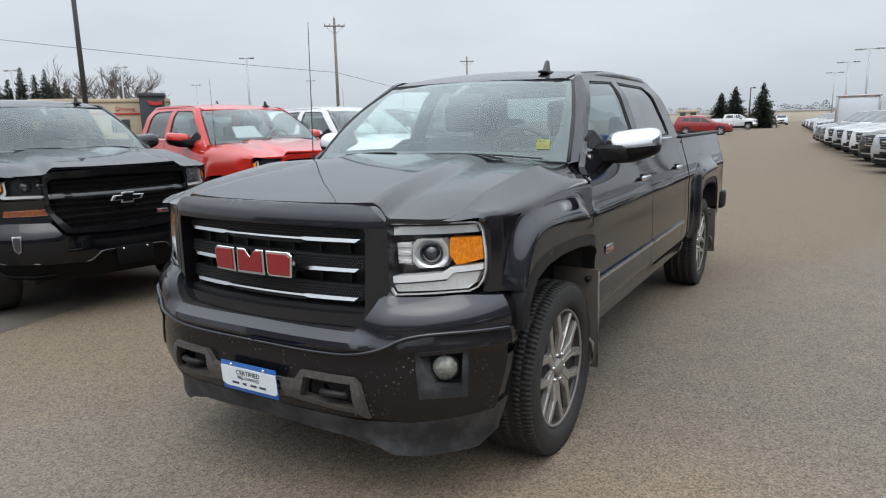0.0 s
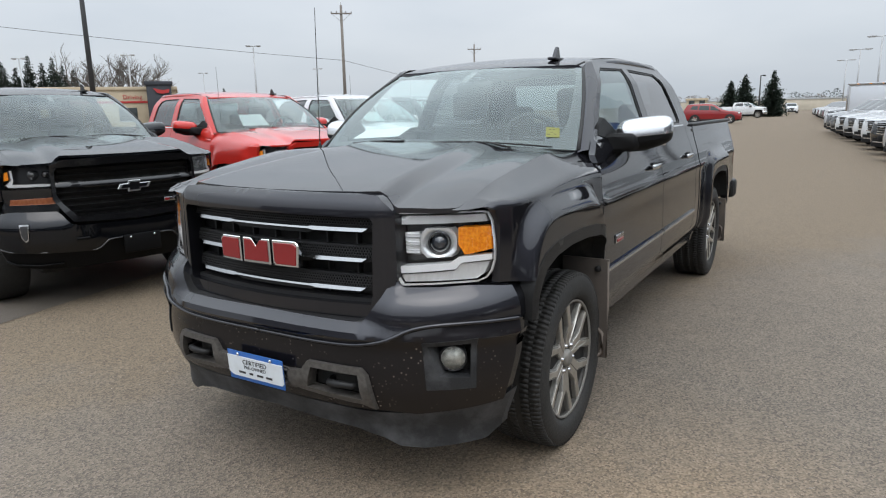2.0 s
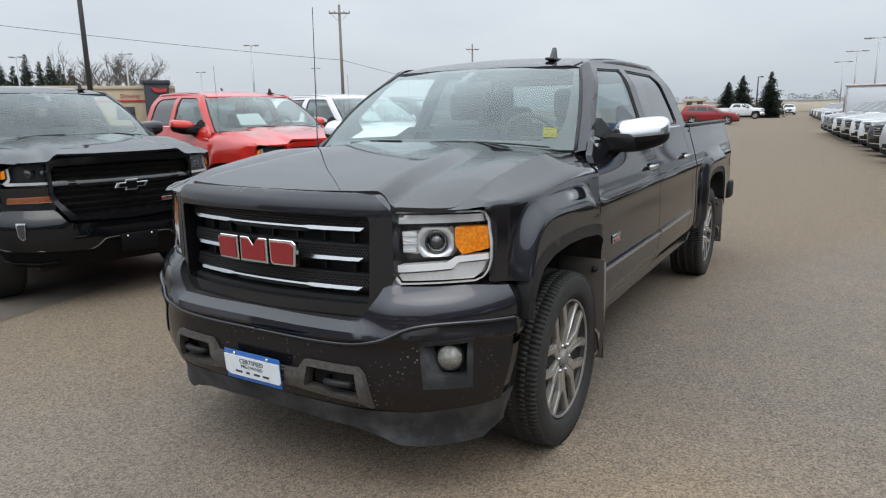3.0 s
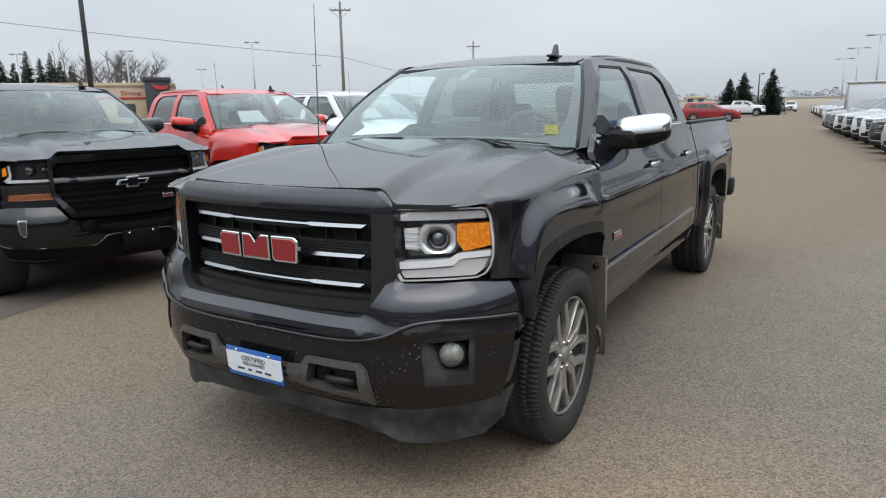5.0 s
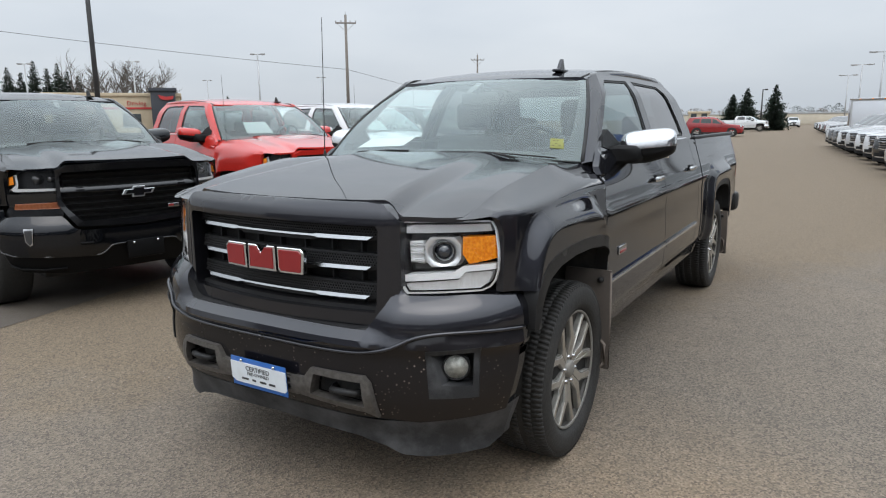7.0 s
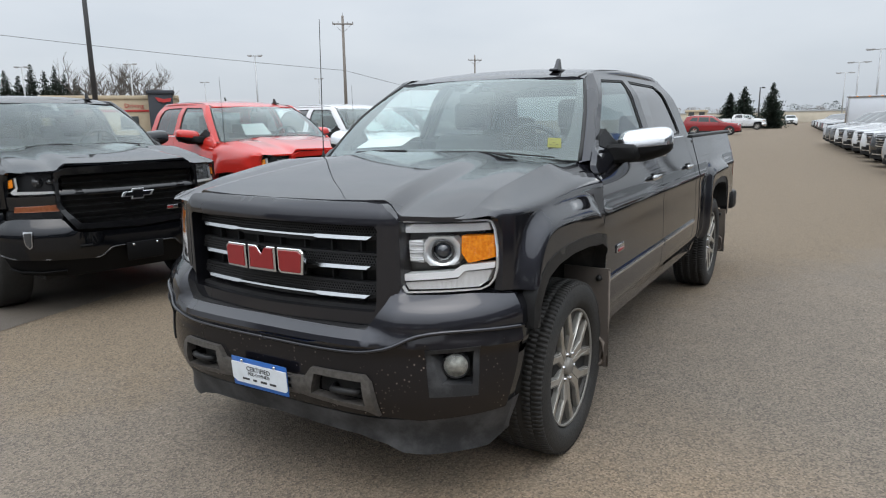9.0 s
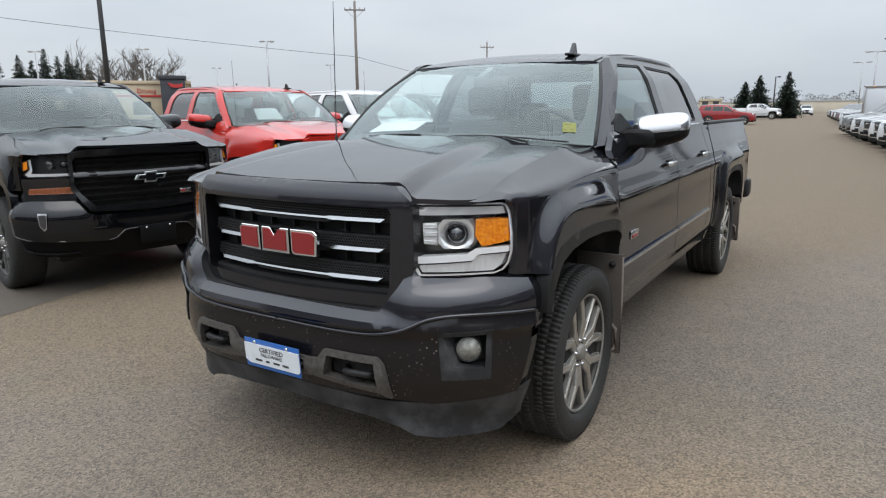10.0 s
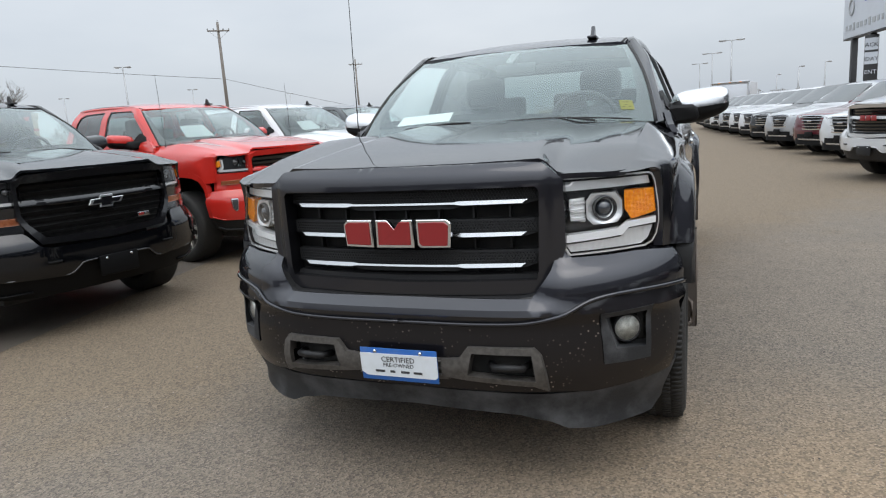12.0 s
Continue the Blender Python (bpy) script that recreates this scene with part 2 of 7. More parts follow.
def inside(poly, x, y):
    px, py = np.array([p[0] for p in poly]), np.array([p[1] for p in poly])
    qx, qy = np.roll(px, -1), np.roll(py, -1)
    hit = np.zeros(len(x), bool)
    for a, b, c, d in zip(px, py, qx, qy):
        if b == d:
            continue
        hit ^= ((b > y) != (d > y)) & (x < (c - a) * (y - b) / (d - b) + a)
    return hit


def dense(poly, res):
    out = []
    for (a, b), (c, d) in zip(poly, poly[1:] + poly[:1]):
        n = max(1, int(round(math.hypot(c - a, d - b) / res)))
        out += [(a + (c - a) * k / n, b + (d - b) * k / n) for k in range(n)]
    return out


def panel(outline, surface, res, lip=0.0, inward=(0, 0, 0), holes=(), mirror=False, bm=None, two_sided=0.0):
    """A sheet over the outline (in the surface's own u, v), bent by surface(u, v) -> point, with a lip turned inward along its edges."""
    bm = bm or bmesh.new()
    loops = [dense(list(p), res) for p in (outline, *holes)]
    pts, edges = [], []
    for lp in loops:
        k = len(pts)
        pts += lp
        edges += [(k + i, k + (i + 1) % len(lp)) for i in range(len(lp))]
    us, vs = [p[0] for p in loops[0]], [p[1] for p in loops[0]]
    gx, gy = np.meshgrid(np.arange(min(us) + res / 2, max(us), res), np.arange(min(vs) + res / 2, max(vs), res))
    gx, gy = gx.ravel(), gy.ravel()
    keep = inside(loops[0], gx, gy)
    for lp in loops[1:]:
        keep &= ~inside(lp, gx, gy)
    gx, gy = gx[keep], gy[keep]
    if len(gx):
        edge_pts = np.array(pts)
        near = np.array([np.min((edge_pts[:, 0] - a) ** 2 + (edge_pts[:, 1] - b) ** 2) for a, b in zip(gx, gy)])
        gx, gy = gx[near > (0.45 * res) ** 2], gy[near > (0.45 * res) ** 2]
    from mathutils.geometry import delaunay_2d_cdt
    allp = [Vector(p) for p in pts] + [Vector((a, b)) for a, b in zip(gx, gy)]
    vco, _, faces, *_ = delaunay_2d_cdt(allp, edges, [], 0, 1e-6)
    vco = [(v.x, v.y) for v in vco]
    cx = np.array([sum(vco[i][0] for i in f) / len(f) for f in faces])
    cy = np.array([sum(vco[i][1] for i in f) / len(f) for f in faces])
    ok = inside(loops[0], cx, cy)
    for lp in loops[1:]:
        ok &= ~inside(lp, cx, cy)
    faces = [f for f, k in zip(faces, ok) if k]
    sign = -1 if mirror else 1
    flip = lambda p: Vector((p[0] * sign, p[1], p[2]))
    vs3 = [bm.verts.new(flip(surface(*v))) for v in vco]
    out = []
    count = {}
    for f in faces:
        g = list(f)
        for i in range(len(g)):
            e = (g[i], g[(i + 1) % len(g)])
            count[e] = count.get(e, 0) + 1
        try:
            out.append(bm.faces.new([vs3[i] for i in (g[::-1] if mirror else g)]))
        except ValueError:
            pass
    if lip:
        off = Vector((inward[0] * sign, inward[1], inward[2])) * lip
        made = {}
        for (a, b) in [e for e in count if (e[1], e[0]) not in count]:
            for i in (a, b):
                if i not in made:
                    made[i] = (bm.verts.new(vs3[i].co), bm.verts.new(vs3[i].co + off))
            q = [made[a][0], made[b][0], made[b][1], made[a][1]]
            bm.faces.new(q if mirror else q[::-1])
    bm.verts.index_update()
    loose = [v for v in bm.verts if not v.link_faces]
    bmesh.ops.delete(bm, geom=loose, context="VERTS")
    return bm


def rbox(sx, sy, sz, r=0.02, at=(0, 0, 0), segs=2, bm=None, rot=None):
    """A rounded box, added to bm."""
    bm = bm or bmesh.new()
    made = bmesh.ops.create_cube(bm, size=1.0)["verts"]
    bmesh.ops.scale(bm, verts=made, vec=(sx, sy, sz))
    if r > 0:
        es = list({e for v in made for e in v.link_edges})
        res = bmesh.ops.bevel(bm, geom=es, offset=min(r, 0.49 * min(sx, sy, sz)), segments=segs, profile=0.5, affect="EDGES")
        made = list({v for f in res["faces"] for v in f.verts} | {v for v in made if v.is_valid})
    if rot is not None:
        bmesh.ops.transform(bm, matrix=rot, verts=made)
    bmesh.ops.translate(bm, verts=made, vec=at)
    return bm


def lathe(profile, segs, axis="x", bm=None, closed=False, at=(0, 0, 0)):
    """Turns a profile of (radius, along) pairs about an axis."""
    bm = bm or bmesh.new()
    rings = []
    for r, a in profile:
        ring = []
        for k in range(segs):
            t = 2 * math.pi * k / segs
            c, s = r * math.cos(t), r * math.sin(t)
            p = {"x": (a, c, s), "y": (s, a, c), "z": (c, s, a)}[axis]
            ring.append(bm.verts.new(Vector(p) + Vector(at)))
        rings.append(ring)
    pairs = list(zip(rings, rings[1:])) + ([(rings[-1], rings[0])] if closed else [])
    for a, b in pairs:
        for k in range(segs):
            bm.faces.new((a[k], a[(k + 1) % segs], b[(k + 1) % segs], b[k]))
    if not closed:
        for ring, rev in ((rings[0], True), (rings[-1], False)):
            if profile[0 if rev else -1][0] > 1e-4:
                bm.faces.new(ring[::-1] if rev else ring)
    return bm


def tube(points, radius, segs=8, bm=None, flat=1.0, caps=True, up=(0, 0, 1)):
    """A tube along points; radius may be a list. flat squeezes it along up."""
    bm = bm or bmesh.new()
    points = [Vector(p) for p in points]
    rings = []
    for i, p in enumerate(points):
        d = (points[min(i + 1, len(points) - 1)] - points[max(i - 1, 0)]).normalized()
        side = d.cross(Vector(up))
        side = side.normalized() if side.length > 1e-4 else d.cross(Vector((1, 0, 0))).normalized()
        top = side.cross(d).normalized()
        r = radius[i] if isinstance(radius, (list, tuple)) else radius
        rings.append([bm.verts.new(p + r * (math.cos(2 * math.pi * k / segs) * side + flat * math.sin(2 * math.pi * k / segs) * top)) for k in range(segs)])
    for a, b in zip(rings, rings[1:]):
        for k in range(segs):
            bm.faces.new((a[k], b[k], b[(k + 1) % segs], a[(k + 1) % segs]))
    if caps:
        bm.faces.new(rings[0])
        bm.faces.new(rings[-1][::-1])
    return bm


def prism(poly, depth, place, bm=None, bevel=0.0):
    """A flat polygon in (a, b) given depth; place(a, b, c) -> point, c from 0 to depth."""
    bm = bm or bmesh.new()
    front = [bm.verts.new(place(a, b, 0)) for a, b in poly]
    back = [bm.verts.new(place(a, b, depth)) for a, b in poly]
    bm.faces.new(front)
    bm.faces.new(back[::-1])
    n = len(poly)
    for k in range(n):
        bm.faces.new((front[k], back[k], back[(k + 1) % n], front[(k + 1) % n]))
    bmesh.ops.recalc_face_normals(bm, faces=bm.faces)
    if bevel:
        bmesh.ops.bevel(bm, geom=list(bm.edges), offset=bevel, segments=1, affect="EDGES")
    return bm


# ---- the pickup truck: x across (driver's side +), y to the rear, front axle at y = 0 ----
WHEEL_R, AXLE, HUB_X = 0.405, 3.645, 0.828


def arc_line(points):
    """A plan line as two tables over its arc length: x and y."""
    arc = [0.0]
    for (a, b), (c, d) in zip(points, points[1:]):
        arc.append(arc[-1] + math.hypot(c - a, d - b))
    return [(s, p[0]) for s, p in zip(arc, points)], [(s, p[1]) for s, p in zip(arc, points)]


BUMPER_PLAN = arc_line([(0.0, -1.0), (0.25, -0.997), (0.45, -0.980), (0.58, -0.945), (0.70, -0.892), (0.80, -0.828), (0.885, -0.752), (0.945, -0.672), (0.982, -0.585), (0.998, -0.46), (1.0, -0.30)])
LAMP_PLAN = arc_line([(0.0, -1.0), (0.25, -0.995), (0.45, -0.975), (0.58, -0.93), (0.70, -0.865), (0.80, -0.79), (0.885, -0.705), (0.94, -0.625), (0.974, -0.54), (0.988, -0.42), (0.99, -0.30)])


def plan(u, line=BUMPER_PLAN):
    """Point and outward normal of a plan line at arc length u from the middle."""
    s, g = abs(u), (1 if u >= 0 else -1)
    across, along = line
    x, y = spline_at(across, s), spline_at(along, s)
    e = 0.02
    dx, dy = spline_at(across, s + e) - spline_at(across, max(0, s - e)), spline_at(along, s + e) - spline_at(along, max(0, s - e))
    k = math.hypot(dx, dy) or 1
    return g * x, y, g * dy / k, -dx / k


def arc_of(x, line=BUMPER_PLAN):
    """Arc length of a plan line at a distance x from the middle."""
    return spline_at([(p, s) for s, p in line[0]], abs(x))


WING = [(-0.80, 0.868), (-0.64, 0.892), (-0.57, 0.926), (-0.4, 0.944), (0.0, 0.948), (0.25, 0.954), (0.366, 0.962)]


def ramp_up(q):
    """From 0 at q = 1 to 1 at q = 0.89, with a firm edge on both ends."""
    t = min(1.0, max(0.0, (1.0 - q) / 0.11))
    return 0.4 * t + 0.6 * t * t * (3 - 2 * t)


SHAPE = {"flare": 1.0}


def flare(y, z):
    """Squared bulges of the body round the wheels."""
    out = 0.0
    if y < 0.366:
        q = (abs((y + 0.11) / (0.49 if y < -0.11 else 0.478)) ** 5 + abs((z - 0.42) / 0.775) ** 5) ** 0.2
        out = (1.0 - spline_at(WING, y)) * ramp_up(q)
    elif y > 2.7:
        q = (abs((y - AXLE - 0.02) / (0.60 if y < AXLE else 0.64)) ** 5 + abs((z - 0.42) / 0.74) ** 5) ** 0.2
        out = 0.046 * ramp_up(q)
    return out * SHAPE["flare"]


def base_x(y, z):
    x = 0.962 if y > 0.366 else spline_at(WING, y)
    x += 0.012 * math.sin(min(max((z - 0.5) / 0.55, 0), 1) * math.pi) * smooth(-0.5, 0.3, y) - 0.074 * smooth(1.06, 1.42, z) * smooth(-0.4, 0.3, y) - 0.05 * smooth(0.62, 0.44, z)
    x += 0.010 * smooth(1.12, 1.06, z) * smooth(0.98, 1.06, z) * smooth(0.2, 0.5, y)
    return x - 0.02 * smooth(3.6, 4.9, y) - 0.025 * smooth(1.0, 0.45, y) * smooth(1.20, 1.36, z)


def side_x(y, z):
    """Half width of the body below the belt line."""
    return base_x(y, z) + flare(y, z)


def fender_s(y, v):
    """Front wing: side below v = 1.10, up to a crease, then a sloping facet to the bonnet's seam."""
    if v <= 1.10:
        return (side_x(y, v), y, v)
    t = min(1.0, (v - 1.10) / 0.22)
    x1 = seam_x(y) + 0.003
    z1 = hood_z(x1, y)
    low, top = Vector((base_x(y, 1.10), 1.10)), Vector((x1, z1))
    crease = Vector((base_x(y, 1.16) - 0.004, min(1.200 + 0.030 * smooth(-0.6, 0.3, y), z1 - 0.014)))
    a, b = low.lerp(crease, 0.80), crease.lerp(top, 0.22)
    if t < 0.42:
        q = low.lerp(a, t / 0.42)
    elif t < 0.60:
        k = (t - 0.42) / 0.18
        q = a.lerp(crease, k).lerp(crease.lerp(b, k), k)
    else:
        q = b.lerp(top, (t - 0.60) / 0.40)
    return (q.x + flare(y, q.y) * smooth(0.62, 0.40, t), y, q.y)


def seam_x(y):
    return 0.788 + 0.010 * smooth(-0.75, 0.3, y)


HOOD_MID = [(-0.95, 1.205), (-0.90, 1.229), (-0.84, 1.245), (-0.62, 1.284), (-0.3, 1.325), (0.0, 1.356), (0.2, 1.371), (0.4, 1.382), (0.6, 1.392)]


CREASE_IN = [(-0.95, 0.535), (-0.80, 0.500), (-0.675, 0.470), (-0.30, 0.415), (0.18, 0.345), (0.6, 0.30)]
CREASE_OUT = [(-0.95, 0.585), (-0.80, 0.560), (-0.60, 0.535), (-0.30, 0.520), (0.05, 0.500), (0.25, 0.480), (0.6, 0.45)]


def hood_z(x, y):
    """The bonnet: a raised middle between two creases, a sloping facet on each side, rising to the screen."""
    ax = abs(x)
    back = smooth(-0.85, 0.15, y)
    a, b = spline_at(CREASE_IN, y), spline_at(CREASE_OUT, y)
    z = spline_at(HOOD_MID, y) - 0.010 * (ax / 0.6) ** 2 * (1 - 0.3 * back)
    t = min(1.0, max(0.0, (ax - a) / (b - a)))
    z -= (0.042 - 0.020 * back) * (0.90 * t + 0.10 * t * t * (3 - 2 * t))
    z -= 0.007 * smooth(0.64, 0.80, ax) + (0.018 * smooth(-0.45, -0.80, y) - 0.014 * smooth(-0.80, -0.45, y) * smooth(0.25, -0.05, y) + 0.026 * smooth(0.0, 0.43, y)) * smooth(0.44, 0.80, ax)
    return z


def hood_x(u, y):
    """Distance from the middle for the bonnet's own width u: 0.39 and 0.49 are its creases, 0.80 the seam."""
    a, b, g = spline_at(CREASE_IN, y), spline_at(CREASE_OUT, y), abs(u)
    x = a * g / 0.39 if g < 0.39 else a + (b - a) * (g - 0.39) / 0.10 if g < 0.49 else b + (seam_x(y) - b) * (g - 0.49) / 0.31
    return math.copysign(x, u)


def hood_u(x, y):
    a, b, g = spline_at(CREASE_IN, y), spline_at(CREASE_OUT, y), abs(x)
    u = 0.39 * g / a if g < a else 0.39 + 0.10 * (g - a) / (b - a) if g < b else 0.49 + 0.31 * (g - b) / (seam_x(y) - b)
    return math.copysign(u, x)


def screen(u, v):
    """Windscreen: u across (-1 to 1), v up (0 to 1)."""
    half = 0.812 - 0.178 * v + 0.02 * math.sin(math.pi * v)
    y = (0.19 + 0.225 * abs(u) ** 2.2) * (1 - v) + (0.865 + 0.105 * abs(u) ** 2) * v
    z = (1.357 - 0.035 * u * u) * (1 - v) + (1.768 - 0.018 * u * u) * v + 0.022 * math.sin(math.pi * v)
    return (u * half, y - 0.02 * math.sin(math.pi * v), z)


ROOF = [(0.80, 1.740), (0.865, 1.767), (1.0, 1.806), (1.2, 1.840), (1.5, 1.864), (1.9, 1.874), (2.3, 1.868), (2.6, 1.852), (2.8, 1.83)]


def roof_z(x, y):
    return spline_at(ROOF, y) - 0.032 * (x / 0.64) ** 2 - 0.028 * smooth(0.57, 0.68, abs(x))


def cab_x(y, z):
    """Half width of the cab above the belt line."""
    x = 0.888 - 0.40 * (z - 1.33) - 0.05 * smooth(1.66, 1.83, z)
    x -= 0.03 * smooth(1.1, 0.35, y)
    return x


# the wheel arch relative to the axle: y, z, from low at the front over the top to low at the rear
ARCH_OUT = [(-0.556, 0.745), (-0.552, 0.83), (-0.538, 0.895), (-0.505, 0.945), (-0.45, 0.982), (-0.36, 1.006), (-0.23, 1.018), (-0.05, 1.020), (0.155, 1.008), (0.262, 0.988), (0.325, 0.955), (0.358, 0.905), (0.376, 0.83), (0.386, 0.70)]
ARCH_IN = [(-0.522, 0.745), (-0.512, 0.82), (-0.482, 0.872), (-0.434, 0.920), (-0.325, 0.953), (-0.156, 0.968), (0.034, 0.964), (0.235, 0.944), (0.305, 0.914), (0.340, 0.87), (0.362, 0.80), (0.372, 0.70)]


def arch(wy, grow=1.0):
    """The arch of the body round an axle; the rear one is a little longer behind."""
    if wy < 1:
        return [(wy + y * grow, z) for y, z in ARCH_OUT]
    return [(wy + (y + 0.08) * 0.98, z - 0.02) for y, z in ARCH_OUT] + [(wy + 0.49, 0.60)]


def wheel_parts(truck, x, y, side, res, dark_rim=False):
    """One wheel under the truck: tyre with tread, rim with forked spokes, hub cap, nuts."""
    hub = new("wheel")
    hub.parent = truck
    hub.location = (x * side, y, WHEEL_R - 0.008)
    hub.rotation_euler = (radians(-12 if y < 1 else 40), 0, 0 if side > 0 else math.pi)
    seg = 72 if res < 0.03 else 40
    prof = [(0.275, 0.10), (0.285, 0.128), (0.315, 0.140), (0.36, 0.139), (0.385, 0.128), (0.398, 0.112), (0.401, 0.09), (0.401, -0.09), (0.398, -0.112), (0.385, -0.128), (0.34, -0.138), (0.285, -0.128), (0.275, -0.10)]
    bm = lathe(prof, seg, "x", closed=True)
    if res < 0.03:
        n = 112
        for k in range(n):
            a = 2 * math.pi * k / n
            for x0, x1, da in ((0.088, 0.128, 0.0), (0.045, 0.082, 0.4), (-0.0165, 0.0165, 0.0), (-0.082, -0.045, 0.4), (-0.128, -0.088, 0.0)):
                w = 0.33 * 2 * math.pi / n
                vs = []
                for rr in (0.392, 0.4065):
                    for xx in (x0, x1):
                        for s in (-1, 1):
                            b = a + da * 2 * math.pi / n + s * w
                            r2 = rr - (0.010 if abs(xx) > 0.12 else 0)
                            vs.append(bm.verts.new((xx, r2 * math.cos(b), r2 * math.sin(b))))
                for f in ((4, 5, 7, 6), (0, 4, 6, 2), (1, 3, 7, 5), (0, 1, 5, 4), (2, 6, 7, 3)):
                    bm.faces.new([vs[i] for i in f])
    part("tyre", bm, RUBBER, hub)
    bm = lathe([(0.266, 0.06), (0.273, 0.10), (0.276, 0.114), (0.268, 0.110), (0.262, 0.08)], seg, "x", closed=True)
    rim = part("rim", bm, ALLOY_DARK if dark_rim else CHANNEL_GREY, hub)
    part("rim_lip", lathe([(0.264, 0.110), (0.276, 0.117), (0.274, 0.121), (0.263, 0.116)], seg, "x", closed=True), ALLOY_DARK if dark_rim else SPOKE_GREY, rim, "bright machined rim lip")
    part("rim_barrel", lathe([(0.264, 0.09), (0.250, 0.02), (0.245, -0.09)], seg, "x"), DARK, rim)
    part("brake_disc", lathe([(0.06, -0.03), (0.19, -0.03), (0.19, -0.06), (0.06, -0.06)], 32, "x", closed=True), DISC, hub, "dark steel brake disc")
    part("barrel", lathe([(0.255, -0.02), (0.235, -0.07), (0.04, -0.07)], 32, "x"), DARK, hub)
    grey, bright, groove = (SPOKE_GREY, ALLOY, CHANNEL_GREY) if not dark_rim else (ALLOY_DARK, ALLOY_DARK, ALLOY_DARK)
    for k in range(6):
        rot = Matrix.Rotation(2 * math.pi * k / 6, 4, "X")
        at_depth = lambda d: lambda a, b, c: rot @ Vector((0.116 - 0.016 * (1 - smooth(0.05, 0.20, b)) - d - c, a, b))
        root = [(-0.036, 0.040), (0.036, 0.040), (0.044, 0.150), (0.086, 0.256), (0.0, 0.268), (-0.086, 0.256), (-0.044, 0.150)]
        spoke = part("spoke", prism(root[::-1], 0.030, at_depth(0.024), bevel=0.003), groove, hub, flat=True)
        arm = [(0.0, 0.046), (0.038, 0.046), (0.048, 0.150), (0.108, 0.244), (0.068, 0.264), (0.016, 0.172), (0.0, 0.160)]
        face = [(0.003, 0.052), (0.030, 0.052), (0.041, 0.150), (0.098, 0.243), (0.074, 0.256), (0.022, 0.166), (0.003, 0.150)]
        for s in (-1, 1):
            turn = lambda poly: [(s * a, b) for a, b in (poly[::-1] if s > 0 else poly)]
            part("spoke_branch", prism(turn(arm), 0.045, at_depth(0.004), bevel=0.002), grey, spoke, flat=True)
            part("machined_face", prism(turn(face), 0.010, at_depth(0.001), bevel=0.001), bright, spoke, "machined bright spoke face", flat=True)
    part("hub_cap", lathe([(0.0, 0.118), (0.030, 0.116), (0.040, 0.108), (0.042, 0.07), (0.09, 0.068), (0.095, 0.03)], 24, "x"), SPOKE_GREY, hub)
    for k in range(6):
        a = 2 * math.pi * k / 6
        part("wheel_nut", lathe([(0.0, 0.112), (0.008, 0.11), (0.011, 0.10), (0.011, 0.06)], 6, "x", at=(0, 0.066 * math.cos(a), 0.066 * math.sin(a))), DULL_CHROME, hub)
    return hub


def bump_s(u, z, out=0.0):
    off = spline_at([(0.30, -0.09), (0.43, -0.035), (0.50, -0.012), (0.60, -0.008), (0.69, -0.012), (0.72, 0.004), (0.76, -0.010), (0.80, -0.014), (0.84, -0.028), (0.875, -0.055), (0.90, -0.088)], z)
    if z > 0.80:
        off *= 1 - 0.35 * smooth(0.70, 1.16, abs(u))
    off -= 0.034 * smooth(0.738, 0.778, z) * smooth(0.62, 0.48, abs(u))
    off += out
    x, y, nx, ny = plan(u)
    return (x + nx * off, y + ny * off, z)


def lamp_s(u, z, out=0.0):
    off = -0.078 + 0.046 * min(1.0, max(0.0, (abs(u) - 0.64) / 0.385)) - 0.09 * max(0.0, z - 1.02) + out
    x, y, nx, ny = plan(u, LAMP_PLAN)
    return (x + nx * off, y + ny * off, z)


def grille_s(x, z, out=0.0):
    return (x, -0.915 + 0.17 * (x / 0.6) ** 2 * 0.45 + 0.02 * (z - 1.0) - out, z)


LIP = [(0.0, 0.685), (0.45, 0.690), (0.58, 0.715), (0.69, 0.760), (0.80, 0.776), (1.0, 0.776), (1.2, 0.765), (1.5, 0.755)]


def lip_z(u):
    return spline_at(LIP, abs(u))


def sym(points):
    """Half an outline (from the middle top round to the middle bottom) made whole."""
    return list(points) + [(-a, b) for a, b in reversed(points) if abs(a) > 1e-6]


def honeycomb(bm, x0, x1, z0, z1, cell, place, ratio=0.66):
    """A mesh of six-sided holes over a band."""
    dx, dz = cell * math.sqrt(3), cell * 1.5
    row, z = 0, z0
    while z <= z1:
        x = x0 + (dx / 2 if row % 2 else 0)
        while x <= x1:
            out, inn, deep = [], [], []
            for k in range(6):
                a = radians(30 + 60 * k)
                out.append(bm.verts.new(place(x + cell * math.cos(a), z + cell * math.sin(a), 0)))
                inn.append(bm.verts.new(place(x + ratio * cell * math.cos(a), z + ratio * cell * math.sin(a), 0)))
                deep.append(bm.verts.new(place(x + ratio * cell * math.cos(a), z + ratio * cell * math.sin(a), -0.008)))
            for k in range(6):
                j = (k + 1) % 6
                bm.faces.new((out[k], out[j], inn[j], inn[k]))
                bm.faces.new((inn[k], inn[j], deep[j], deep[k]))
            x += dx
        z += dz
        row += 1
    return bm


